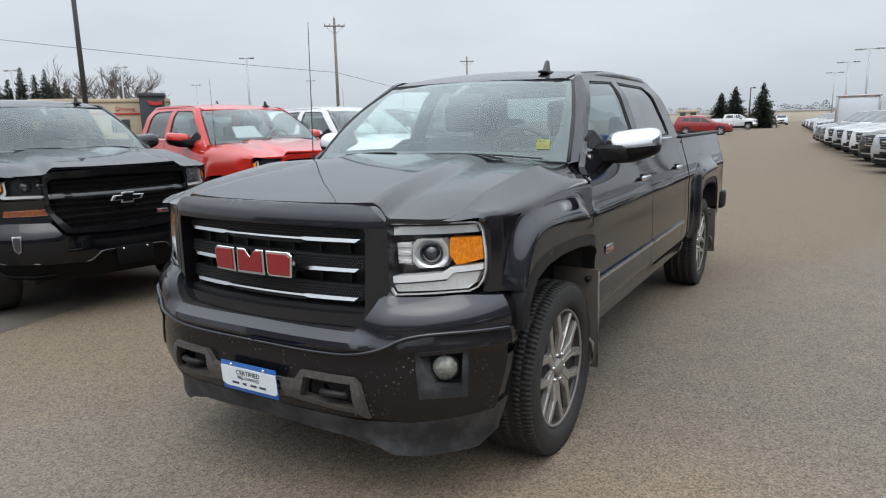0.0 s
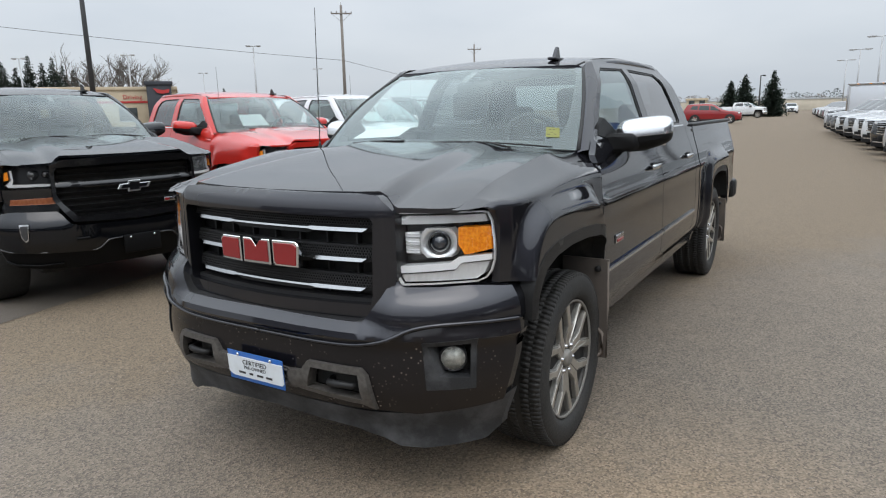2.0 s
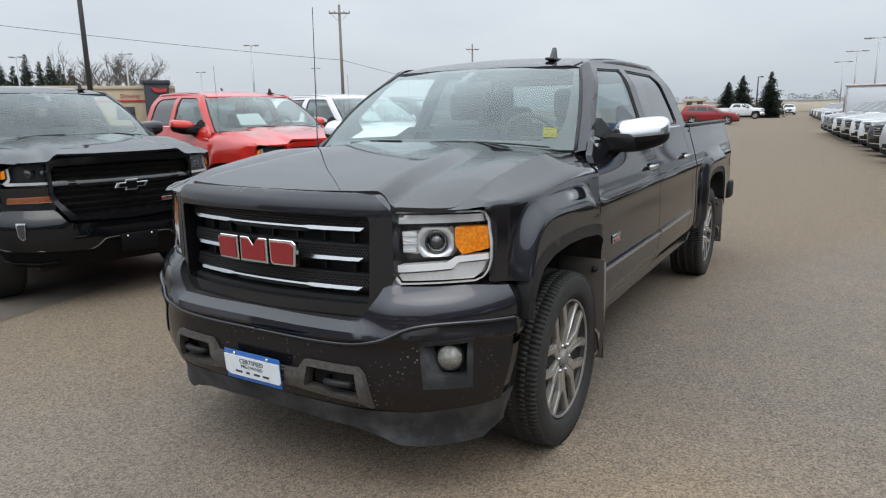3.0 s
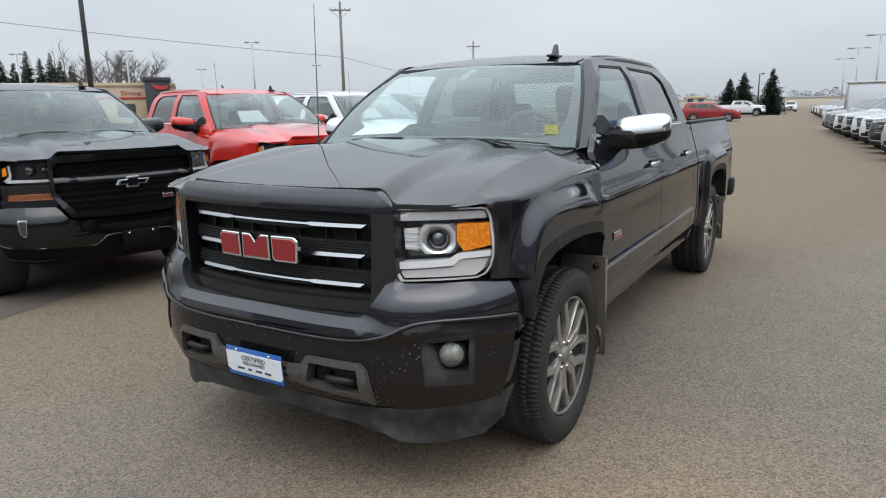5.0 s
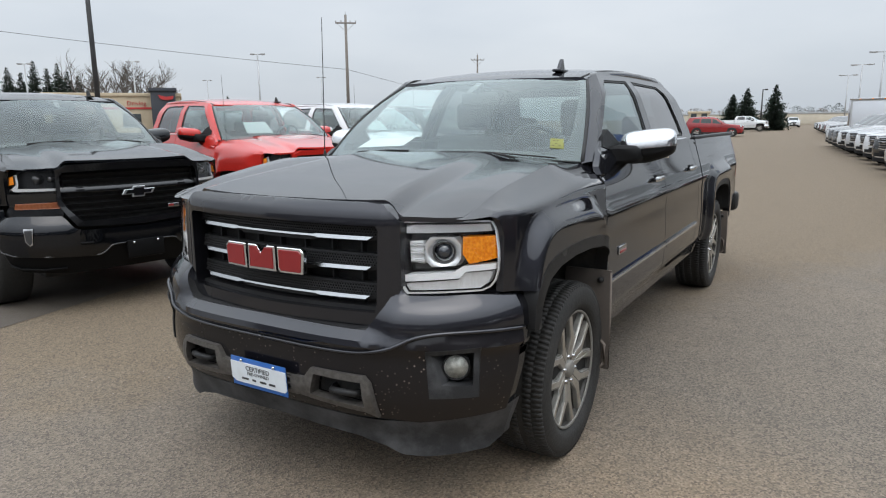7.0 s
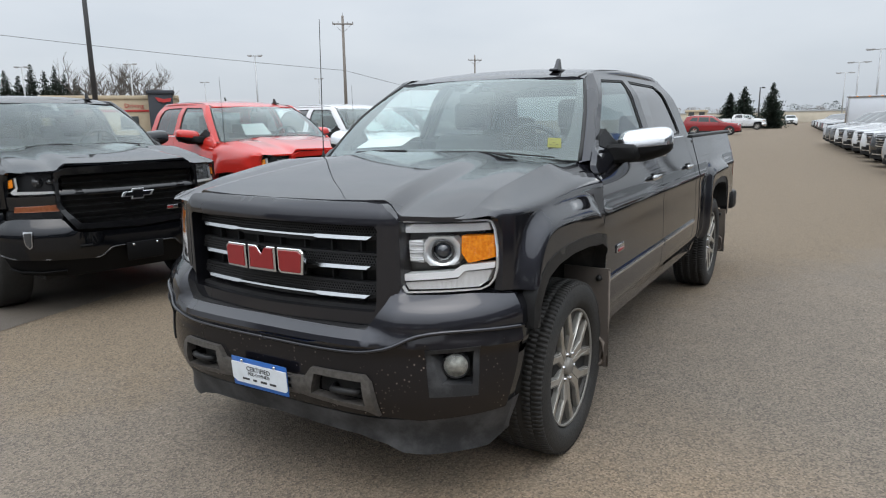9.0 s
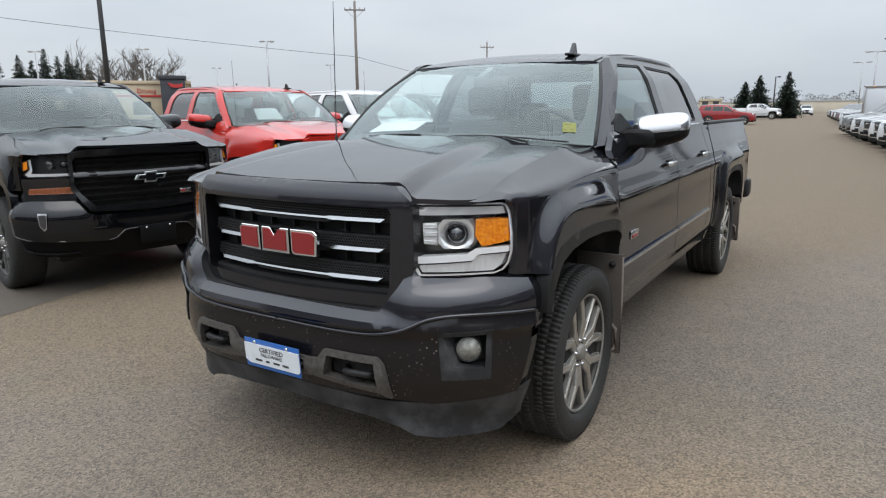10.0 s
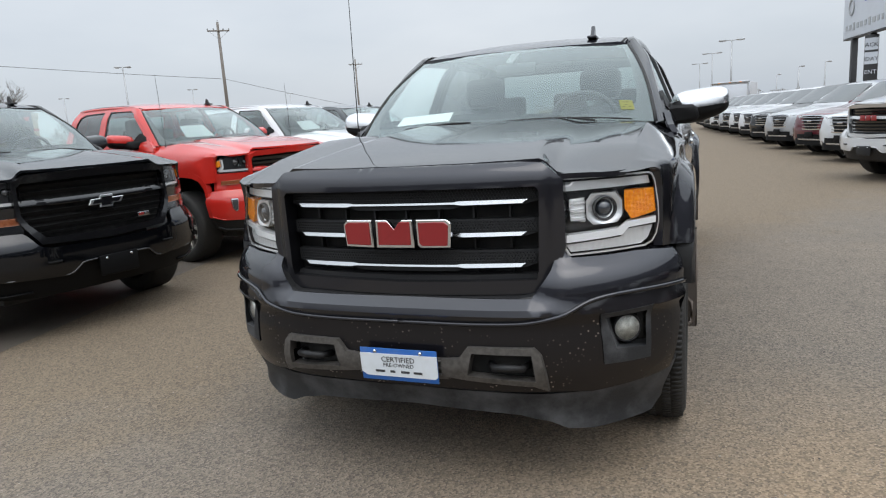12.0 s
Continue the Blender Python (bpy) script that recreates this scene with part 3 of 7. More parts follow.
def add_text(parent, words, size, at, mat, turn=None, name="lettering"):
    """Flat raised lettering in the built-in font, facing -y."""
    font = bpy.data.curves.new(name, "FONT")
    font.body, font.size, font.align_x, font.extrude, font.resolution_u = words, size, "CENTER", size * 0.02, 2
    ob = new(name, font)
    ob.parent = parent
    ob.matrix_local = (turn or Matrix.Identity(4)) @ Matrix.Translation(at) @ Matrix.Rotation(radians(90), 4, "X")
    font.materials.append(mat)
    bpy.context.view_layer.update()
    mesh = bpy.data.meshes.new_from_object(ob.evaluated_get(bpy.context.evaluated_depsgraph_get()))
    m = ob.matrix_local.copy()
    bpy.data.objects.remove(ob)
    done = link(name, mesh, None, parent)
    done.matrix_local = m
    return done


def sierra_front(truck, body, res):
    """Grille, lamps and bumper of the grey truck."""
    fine = res < 0.03
    # grille surround with the opening
    outer = sym([(0, 1.2365), (0.44, 1.236), (0.515, 1.230), (0.585, 1.172), (0.590, 0.945), (0.582, 0.908), (0.560, 0.872), (0.486, 0.778), (0, 0.776)])
    hole = sym([(0, 1.156), (0.496, 1.152), (0.508, 1.138), (0.500, 0.862), (0.492, 0.828), (0, 0.822)])
    grille = part("grille_surround", panel(outer, lambda x, z: grille_s(x, z, 0.012 + 0.012 * smooth(0.56, 0.52, abs(x)) - 0.048 * (1 - math.sqrt(1 - min(1.0, max(0.0, (z - 1.160) / 0.077)) ** 2))), res * 0.7, 0.075, (0, 1, 0), [hole]), body, truck)
    rim_b = [(0, 0.772), (0.30, 0.772), (0.490, 0.770), (0.566, 0.864), (0.588, 0.900), (0.600, 0.936), (0.616, 0.940)]
    rim_g = [(0, 0.779), (0.30, 0.779), (0.484, 0.781), (0.556, 0.872), (0.579, 0.908), (0.587, 0.945), (0.589, 0.955)]
    along = lambda line, w: [curve_at([(k / 6, q[i]) for k, q in enumerate(line)], abs(w)) for i in (0, 1)]

    def ledge(w, k):
        (u, z), (x, q) = along(rim_b, w), along(rim_g, w)
        return tuple(Vector(bump_s(math.copysign(u, w), z, -0.001)).lerp(Vector(grille_s(math.copysign(x, w), q, -0.045)), k))
    part("grille_ledge", panel([(-1, 0), (1, 0), (1, 1), (-1, 1)], ledge, 0.055), PLASTIC, grille)
    inner_frame = sym([(0, 0.838), (0.485, 0.842), (0.497, 0.822), (0, 0.806)])
    part("grille_sill", panel(inner_frame, lambda x, z: grille_s(x, z, -0.012), res, 0.05, (0, 1, 0)), PLASTIC, grille, "black grille sill")
    part("sill_backing", panel(sym([(0, 0.86), (0.54, 0.86), (0.52, 0.74), (0, 0.74)]), lambda x, z: grille_s(x, z, -0.075), 0.1), DARK, grille)
    bm = panel(sym([(0, 1.17), (0.54, 1.165), (0.53, 0.81), (0, 0.81)]), lambda x, z: grille_s(x, z, -0.095), 0.08)
    part("grille_backing", bm, DARK, grille)
    for x in (-0.39, -0.26, -0.13, 0.0, 0.13, 0.26, 0.39):
        part("grille_rib", rbox(0.008, 0.03, 0.33, 0.002, grille_s(x, 0.985, -0.07)), PLASTIC, grille)
    for z in (1.100, 0.986, 0.874):
        w = 0.455 + (z - 0.98) * 0.06
        carrier = panel(sym([(0, z + 0.054), (w + 0.05, z + 0.052), (w + 0.045, z + 0.004), (w - 0.012, z - 0.012), (0.22, z - 0.014), (0.19, z - 0.022), (0, z - 0.022)]), lambda x, q: grille_s(x, q, -0.035 + 0.25 * (z + 0.02 - q) * 0.5), 0.04 if fine else 0.1, 0.03, (0, 1, 0))
        bar = part("grille_bar", carrier, PLASTIC, grille)
        if fine:
            bm = honeycomb(bmesh.new(), -w - 0.035, w + 0.035, z + 0.012, z + 0.050, 0.0068, lambda x, q, c: Vector(grille_s(x, q, -0.026 + c + 0.25 * (z + 0.02 - q) * 0.5)))
            part("mesh_insert", bm, PLASTIC, bar, "black honeycomb mesh", flat=True)
        strip = sym([(0, z + 0.004), (0.20, z + 0.004), (0.22, z + 0.007), (w, z + 0.007), (w - 0.018, z - 0.006), (0.23, z - 0.007), (0.205, z - 0.003), (0, z - 0.003)])
        part("chrome_strip", panel(strip, lambda x, q: grille_s(x, q, -0.012 - 0.42 * (q - z)), 0.012 if fine else 0.05, 0.02, (0, 1, 0)), STRIP_CHROME, bar, "chrome accent strip")
    # emblem: three red blocks with bright rims
    emblem = part("emblem", rbox(0.36, 0.012, 0.05, 0.004, (0, -0.935, 1.004)), PLASTIC, grille)
    blocks = ([(-0.205, 0.955), (-0.212, 1.040), (-0.196, 1.054), (-0.092, 1.054), (-0.088, 0.952)],
              [(-0.078, 0.952), (-0.076, 1.054), (-0.030, 1.054), (-0.002, 1.020), (0.026, 1.054), (0.070, 1.054), (0.072, 0.952)],
              [(0.084, 0.965), (0.082, 1.054), (0.196, 1.054), (0.212, 1.040), (0.205, 0.952), (0.096, 0.952)])
    for poly in blocks:
        cx, cz = sum(p[0] for p in poly) / len(poly), sum(p[1] for p in poly) / len(poly)
        place = lambda a, b, c: Vector((a, -0.968 + c + 0.02 * (a / 0.3) ** 2, b))
        rim = part("emblem_rim", prism(poly[::-1], 0.022, place, bevel=0.003), CHROME, emblem, "chrome emblem rim", flat=True)
        small = [(cx + (a - cx) * 0.85, cz + (b - cz) * 0.82) for a, b in poly]
        part("emblem_face", prism(small[::-1], 0.006, lambda a, b, c: Vector((a, -0.9715 + c + 0.02 * (a / 0.3) ** 2, b)), bevel=0.0015), EMBLEM_RED, rim, "red enamel block", flat=True)
    # bumper upper, lip, lower
    ends = arc_of(0.977)
    top = [(0.490, 0.770), (0.566, 0.864), (0.588, 0.900), (0.600, 0.936), (0.616, 0.940), (0.634, 0.908), (0.652, 0.898), (0.80, 0.898), (arc_of(0.86), 0.902), (arc_of(0.91), 0.899), (ends - 0.012, 0.888), (ends - 0.004, 0.83)]
    low = [(u, lip_z(u)) for u in (ends, 1.1, 1.0, 0.85, 0.76, 0.69, 0.63, 0.58, 0.5, 0.3)]
    bumper = part("bumper", panel(sym([(0, 0.772), *top, *low, (0, 0.685)]), bump_s, res, 0.06, (0, 1, 0)), body, truck)
    for s in (-1, 1):
        shelf = lambda w, k: tuple(Vector(bump_s(s * (0.64 + (ends - 0.66) * w), 0.893, -0.002)).lerp(Vector(lamp_s(s * (0.64 + (ends - 0.68) * w), 0.905, -0.05)), k))
        part("bumper_shelf", panel([(0, 0), (1, 0), (1, 1), (0, 1)], shelf, 0.08), body, bumper)
    fog_u0, fog_u1 = arc_of(0.708), arc_of(0.872)
    fog = [(fog_u0, 0.712), (fog_u1, 0.722), (fog_u1 - 0.006, 0.528), (fog_u0 + 0.014, 0.528)]
    low2 = [(u, lip_z(u) - 0.006) for u in (0.3, 0.5, 0.58, 0.63, 0.69, 0.76, 0.85, 1.0, 1.1, ends)]
    lower = sym([(0, 0.679), *low2, (ends - 0.02, 0.64), (ends - 0.06, 0.52), (1.05, 0.455), (0.70, 0.42), (0.60, 0.43), (0, 0.43)])
    us = [arc_of(0.225), arc_of(0.258), arc_of(0.490), arc_of(0.512)]
    hook = [(us[1] + 0.008, 0.590), (us[2] - 0.002, 0.588), (us[2] + 0.010, 0.478), (us[1] - 0.010, 0.494)]
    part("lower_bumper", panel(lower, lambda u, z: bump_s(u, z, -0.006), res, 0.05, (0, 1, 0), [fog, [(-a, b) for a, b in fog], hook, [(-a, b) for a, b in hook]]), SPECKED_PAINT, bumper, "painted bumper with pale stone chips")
    for s in (-1, 1):
        pts = [bump_s(s * u, lip_z(u) + 0.001, 0.004) for u in np.linspace(0, ends, 40 if fine else 14)]
        part("bumper_lip", tube(pts, 0.008, 6), body, bumper, "raised painted edge")
    for s in (-1, 1):
        bez_hole = [(fog_u0 + 0.022, 0.694), (fog_u1 - 0.022, 0.702), (fog_u1 - 0.028, 0.572), (fog_u0 + 0.06, 0.580)]
        flip = lambda p: [(a * s, b) for a, b in p]
        bez = part("fog_bezel", panel(flip(fog), lambda u, z: bump_s(u, z, -0.002), 0.02, 0.09, (0, 1, 0), [flip(bez_hole)]), DAM_PLASTIC, bumper, "dusty grey fog lamp bezel")
        part("bezel_back", panel(flip([(fog_u0, 0.72), (fog_u1, 0.72), (fog_u1, 0.54), (fog_u0, 0.54)]), lambda u, z: bump_s(u, z, -0.075), 0.05), DARK, bez)
        c = Vector(bump_s(s * (fog_u0 + fog_u1) / 2 + s * 0.016, 0.640, -0.026))
        _, _, nx, ny = plan(s * (fog_u0 + fog_u1) / 2)
        turn = Vector((nx * 0.75, ny, 0)).to_track_quat("Y", "Z").to_matrix().to_4x4()
        lampm = Matrix.Translation(c) @ turn @ Matrix.Scale(0.86, 4)
        lamp = part("fog_lamp", lathe([(0.058, -0.05), (0.060, 0.0), (0.056, 0.006), (0.053, 0.0), (0.053, -0.04)], 32, "y", closed=True), PLASTIC, bez, m=lampm)
        part("fog_reflector", lathe([(0.052, 0.0), (0.045, -0.018), (0.02, -0.026), (0.0, -0.028)], 32, "y"), FOG_SILVER, lamp, m=lampm)
        part("fog_glass", lathe([(0.0, 0.012), (0.025, 0.009), (0.045, 0.003), (0.053, -0.004)], 32, "y"), material_fog, lamp, "clear fluted fog lamp glass", m=lampm)
        # tow hook frame
        us = [arc_of(0.225), arc_of(0.258), arc_of(0.490), arc_of(0.512)]
        frame_o = [(0.16, 0.556), (us[0], 0.562), (us[1], 0.606), (us[2], 0.606), (us[3], 0.58), (us[3] + 0.028, 0.440), (us[2], 0.462), (us[1], 0.480), (0.16, 0.492)]
        frame_i = [(us[1] + 0.016, 0.584), (us[2] - 0.008, 0.582), (us[2] + 0.004, 0.484), (us[1] - 0.004, 0.500)]
        hookf = part("tow_hook_bezel", panel(flip(frame_o), lambda u, z: bump_s(u, z, 0.020 + 0.10 * (0.53 - abs(z - 0.53) - 0.53)), 0.016, 0.05, (0, 1, 0), [flip(frame_i)]), BEZEL, bumper, "satin grey tow hook frame")
        part("hook_recess", panel(flip([(us[1] - 0.01, 0.59), (us[2] + 0.01, 0.59), (us[2] + 0.01, 0.475), (us[1] - 0.01, 0.475)]), lambda u, z: bump_s(u, z, -0.05 if fine else -0.03), 0.05), DARK, hookf)
        pts = [bump_s(s * u, z, o) for u, z, o in ((0.33, 0.525, -0.05), (0.35, 0.53, 0.0), (0.40, 0.535, 0.012), (0.45, 0.53, 0.0), (0.47, 0.525, -0.05))]
        part("tow_hook", tube(pts, 0.014, 8), PLASTIC, hookf)
    mid = sym([(0, 0.556), (0.17, 0.556), (0.18, 0.475), (0, 0.470)])
    part("plate_mount", panel(mid, lambda u, z: bump_s(u, z, 0.004), 0.03, 0.03, (0, 1, 0)), BEZEL, bumper)
    tilt = Matrix.Translation((0, -1.024, 0.592)) @ Matrix.Rotation(radians(4), 4, "X")
    plate = part("dealer_plate", rbox(0.305, 0.004, 0.126, 0.0015, (0, 0, -0.063)), PLATE_BLUE, bumper, "blue and white dealer plate")
    plate.matrix_local = tilt
    part("plate_face", prism([(-0.152, -0.020), (0.152, -0.020), (0.152, -0.098), (0.142, -0.108), (-0.128, -0.108), (-0.152, -0.094)][::-1], 0.003, lambda a, b, c: Vector((a, -0.0055 + c, b))), PLATE_WHITE, plate, "white plate face", flat=True)
    for words, z, size in (("CERTIFIED", -0.050, 0.029), ("PRE-OWNED", -0.070, 0.021)):
        add_text(plate, words, size, (0, -0.0065, z), INK)
    for x, w in ((-0.075, 0.038), (-0.025, 0.020), (0.025, 0.034), (0.075, 0.034)):
        part("small_mark", rbox(w, 0.0015, 0.009, 0.0005, (x, -0.006, -0.088)), INK, plate)
    for x in (-0.09, 0.09):
        part("plate_bolt", lathe([(0.0, -0.006), (0.006, -0.005), (0.008, 0.0)], 8, "y", at=(x, -0.003, -0.011)), CHROME, plate)
    for z in (0.545, 0.52, 0.495):
        part("mount_rib", tube([bump_s(u, z, 0.008) for u in np.linspace(-0.24, 0.24, 9)], 0.005, 6), BEZEL, bumper)
    # air dam
    dam = sym([(0, 0.425), (0.55, 0.418), (0.75, 0.425), (1.0, 0.448), (ends - 0.035, 0.482), (ends - 0.04, 0.325), (1.0, 0.285), (0.72, 0.264), (0.62, 0.270), (0.55, 0.298), (0.42, 0.325), (0, 0.34)])
    part("air_dam", panel(dam, lambda u, z: bump_s(u, z, -0.01 + 0.02 * smooth(0.36, 0.28, z)), res, 0.05, (0, 1, 0)), DAM_PLASTIC, truck, "dusty dark grey plastic air dam")
    # head lamps
    for s in (-1, 1):
        flip = lambda p: [(a * s, b) for a, b in p]
        e = arc_of(0.91, LAMP_PLAN) + 0.018
        shape = [(0.610, 1.146), (0.624, 1.171), (e - 0.050, 1.172), (e - 0.030, 1.165), (e - 0.018, 1.140), (e - 0.010, 1.06), (e - 0.012, 0.99), (e - 0.024, 0.950), (e - 0.045, 0.925), (e - 0.080, 0.912), (0.648, 0.902), (0.620, 0.945), (0.608, 0.985)]
        head = part("head_lamp", panel(flip(shape), lambda u, z: lamp_s(u, z, -0.085), res, -0.050, (0, 1, 0)), HOUSING, truck, "clear head lamp with amber side lens")
        inner = [(a + (0.80 - a) * 0.030, b + (1.03 - b) * 0.042) for a, b in shape]
        part("lamp_rim", panel(flip(shape), lambda u, z: lamp_s(u, z, -0.003), 0.016 if fine else 0.05, 0.010, (0, 1, 0), [flip(inner)]), LAMP_CHROME, head, "chrome lamp rim")
        column = [(0.622, 1.128), (0.640, 1.118), (0.644, 0.980), (0.636, 0.962), (0.622, 0.985)]
        part("side_light_bar", panel(flip(column), lambda u, z: lamp_s(u, z, -0.016 - 0.5 * (abs(u) - 0.622)), 0.02, 0.04, (0, 1, 0)), CLEAR_GREY, head)
        band = [(0.628, 1.156), (e - 0.035, 1.157), (e - 0.028, 1.130), (0.632, 1.124)]
        part("upper_light_bar", panel(flip(band), lambda u, z: lamp_s(u, z, -0.02), 0.03, 0.05, (0, 1, 0)), CLEAR_GREY, head)
        low_bar = [(0.636, 0.972), (0.84, 0.985), (0.875, 1.006), (e - 0.02, 1.012), (e - 0.022, 0.990), (0.885, 0.984), (0.86, 0.960), (0.640, 0.946)]
        part("lower_light_bar", panel(flip(low_bar), lambda u, z: lamp_s(u, z, -0.010), 0.02, 0.05, (0, 1, 0)), LIGHT_GUIDE, head, "bright white light bar")
        low_lens = [(0.644, 0.938), (0.86, 0.952), (0.89, 0.978), (e - 0.025, 0.982), (e - 0.045, 0.94), (e - 0.08, 0.92), (0.662, 0.912)]
        part("lower_reflector", panel(flip(low_lens), lambda u, z: lamp_s(u, z, -0.022 + 0.0008 * math.sin(u * 260)), 0.004 if fine else 0.03, 0.03, (0, 1, 0)), CLEAR_GREY, head)
        amber = [(0.878, 1.112), (e - 0.016, 1.112), (e - 0.014, 1.03), (0.90, 1.012), (0.875, 1.05)]
        part("amber_lens", panel(flip(amber), lambda u, z: lamp_s(u, z, -0.014 + 0.0012 * math.sin(z * 380 + u * 60) + 0.0012 * math.sin(u * 420)), 0.006 if fine else 0.03, 0.05, (0, 1, 0)), AMBER, head, "amber turn signal lens")
        fluted = [(0.664, 1.095), (0.724, 1.098), (0.724, 1.012), (0.668, 1.016)]
        part("fluted_reflector", panel(flip(fluted), lambda u, z: lamp_s(u, z, -0.03 + 0.006 * math.sin(z * 420)), 0.006 if fine else 0.03, 0.02, (0, 1, 0)), FLUTED, head, "ribbed silver reflector")
        bowl = [(0.726, 1.085), (0.748, 1.110), (0.846, 1.110), (0.872, 1.080), (0.870, 1.03), (0.848, 1.004), (0.752, 1.002), (0.726, 1.026)]
        part("lamp_bowl", panel(flip(bowl), lambda u, z: lamp_s(u, z, -0.022 - 0.03 * max(0.0, 1 - ((abs(u) - 0.80) / 0.068) ** 2 - ((z - 1.055) / 0.05) ** 2)), 0.012 if fine else 0.03, 0.04, (0, 1, 0)), FLUTED, head, "silver lamp bowl")
        cu = 0.806
        c = Vector(lamp_s(s * cu, 1.056, -0.036))
        _, _, nx, ny = plan(s * cu, LAMP_PLAN)
        pm = Matrix.Translation(c) @ Vector((nx * 0.7, ny, 0)).to_track_quat("Y", "Z").to_matrix().to_4x4()
        ring = part("projector", lathe([(0.042, -0.03), (0.043, 0.012), (0.040, 0.016), (0.036, 0.010), (0.034, -0.01)], 32, "y", closed=True), HOUSING, head, "grey projector ring", m=pm)
        part("projector_glass", lathe([(0.0, 0.018), (0.016, 0.014), (0.028, 0.004), (0.036, -0.012)], 32, "y"), PROJ, ring, "dark glass projector lens", m=pm)
        part("clear_cover", panel(flip(shape), lambda u, z: lamp_s(u, z, 0.0), res, 0.006, (0, 1, 0)), LENS, head, "clear lamp cover")


def upright_s(u, z, out=0.0):
    """The parked pickups' bumper: upright, with a sloping top and a tucked-in lower edge."""
    off = curve_at([(0.30, -0.10), (0.40, -0.05), (0.50, -0.010), (0.545, 0.0), (0.70, 0.0), (0.735, -0.010), (0.80, -0.062), (0.92, -0.085)], z) + out
    x, y, nx, ny = plan(u)
    return (x + nx * off, y + ny * off, z)


def silverado_front(truck, body, res, chrome=False, dark=True, heavy=False):
    """Tall grille with slats, stacked lamps and bumper of the parked pickups; body-coloured or chrome bars."""
    near = res < 0.05
    face = lambda x, z, out=0.0: grille_s(x, z, out + 0.035 * smooth(0.95, 0.72, z))
    outer = sym([(0, 1.222), (0.50, 1.208), (0.56, 1.182), (0.595, 1.17), (0.60, 0.90), (0.545, 0.80), (0.49, 0.715), (0, 0.692)])
    hole = sym([(0, 1.162), (0.545, 1.150), (0.570, 1.12), (0.572, 0.935), (0.540, 0.865), (0.462, 0.768), (0.44, 0.758), (0, 0.748)])
    gloss = GLOSS_BLACK if dark else body
    under = DEEP_BLACK if dark else PLASTIC
    grille = part("grille_surround", panel(outer, lambda x, z: face(x, z, 0.012 + 0.010 * smooth(1.15, 1.20, z)), res, 0.07, (0, 1, 0), [hole]), SATIN_CHROME if heavy else gloss, truck)
    part("grille_backing", panel(sym([(0, 1.19), (0.585, 1.17), (0.585, 0.93), (0.47, 0.74), (0, 0.73)]), lambda x, z: face(x, z, -0.065), 0.1), DARK, grille)
    bars = ((1.118, 0.562, 0.017), (1.070, 0.570, 0.015), (0.932, 0.560, 0.015), (0.880, 0.540, 0.015), (0.828, 0.500, 0.014), (0.785, 0.462, 0.012))
    for z, w, t in bars:
        slat = sym([(0, z + t), (w, z + t * 0.8), (w - 0.02, z - t * 0.8), (0, z - t)])
        part("grille_slat", panel(slat, lambda x, q: face(x, q, -0.030 + 0.45 * (q - z)), 0.02 if near else 0.06, 0.04, (0, 1, 0)), CHROME if chrome and z in (1.070, 0.932) and not heavy else DEEP_BLACK if dark else GLOSS_BLACK, grille)
    centre = sym([(0, 1.026), (0.36, 1.026), (0.42, 1.034), (0.574, 1.034), (0.574, 0.990), (0.40, 0.988), (0.36, 0.980), (0, 0.980)])
    part("centre_bar", panel(centre, lambda x, q: face(x, q, -0.004 - 0.9 * max(0.0, q - 1.005) - 0.3 * max(0.0, 1.0 - q)), 0.02 if near else 0.06, 0.05, (0, 1, 0)), CHROME if chrome and not heavy else gloss, grille)
    if heavy:
        for k, x in enumerate((-0.125, 0.0, 0.125)):
            part("emblem_block", rbox(0.105, 0.014, 0.085, 0.006, (x, -0.955, 1.0)), EMBLEM_RED, grille, "red enamel block")
    else:
        bow = [(-0.140, -0.020), (-0.116, 0.022), (-0.052, 0.022), (-0.045, 0.046), (0.056, 0.046), (0.050, 0.022), (0.140, 0.022), (0.116, -0.020), (0.052, -0.020), (0.045, -0.046), (-0.056, -0.046), (-0.050, -0.020)]
        badge = part("emblem", prism(bow[::-1], 0.02, lambda a, b, c: Vector((a, -0.966 + c, 0.966 + b)), bevel=0.003), SATIN_CHROME, grille, "chrome badge outline", flat=True)
        part("emblem_face", prism([(a * 0.82, b * 0.70) for a, b in bow[::-1]], 0.012, lambda a, b, c: Vector((a, -0.970 + c, 0.966 + b))), GLOSS_BLACK if dark else DULL_CHROME, badge, "badge centre", flat=True)
        tag = part("side_badge", rbox(0.100, 0.008, 0.034, 0.003, (0.30, -0.940, 0.822)), DULL_CHROME, grille, "small silver and red badge")
        part("badge_mark", rbox(0.045, 0.004, 0.018, 0.001, (0.278, -0.946, 0.822)), EMBLEM_RED, tag)
    ends = arc_of(0.982)
    bumper_mat = body if dark or heavy or not chrome else CHROME
    top = [(arc_of(0.46), 0.690), (arc_of(0.53), 0.712), (arc_of(0.585), 0.785), (arc_of(0.615), 0.808), (0.80, 0.812), (arc_of(0.90), 0.815), (ends - 0.01, 0.80)]
    foot = [(ends, 0.70), (ends - 0.03, 0.53), (1.0, 0.500), (arc_of(0.72), 0.486), (arc_of(0.37), 0.470), (arc_of(0.33), 0.485), (arc_of(0.27), 0.540), (arc_of(0.23), 0.546), (0, 0.548)]
    bumper = part("bumper", panel(sym([(0, 0.680), *top, *foot]), upright_s, res, 0.06, (0, 1, 0)), bumper_mat, truck)
    lower = sym([(0, 0.545), *[(u, z - 0.004) for u, z in reversed(foot[1:-1])], (ends - 0.06, 0.40), (1.0, 0.365), (0.6, 0.335), (0, 0.335)])
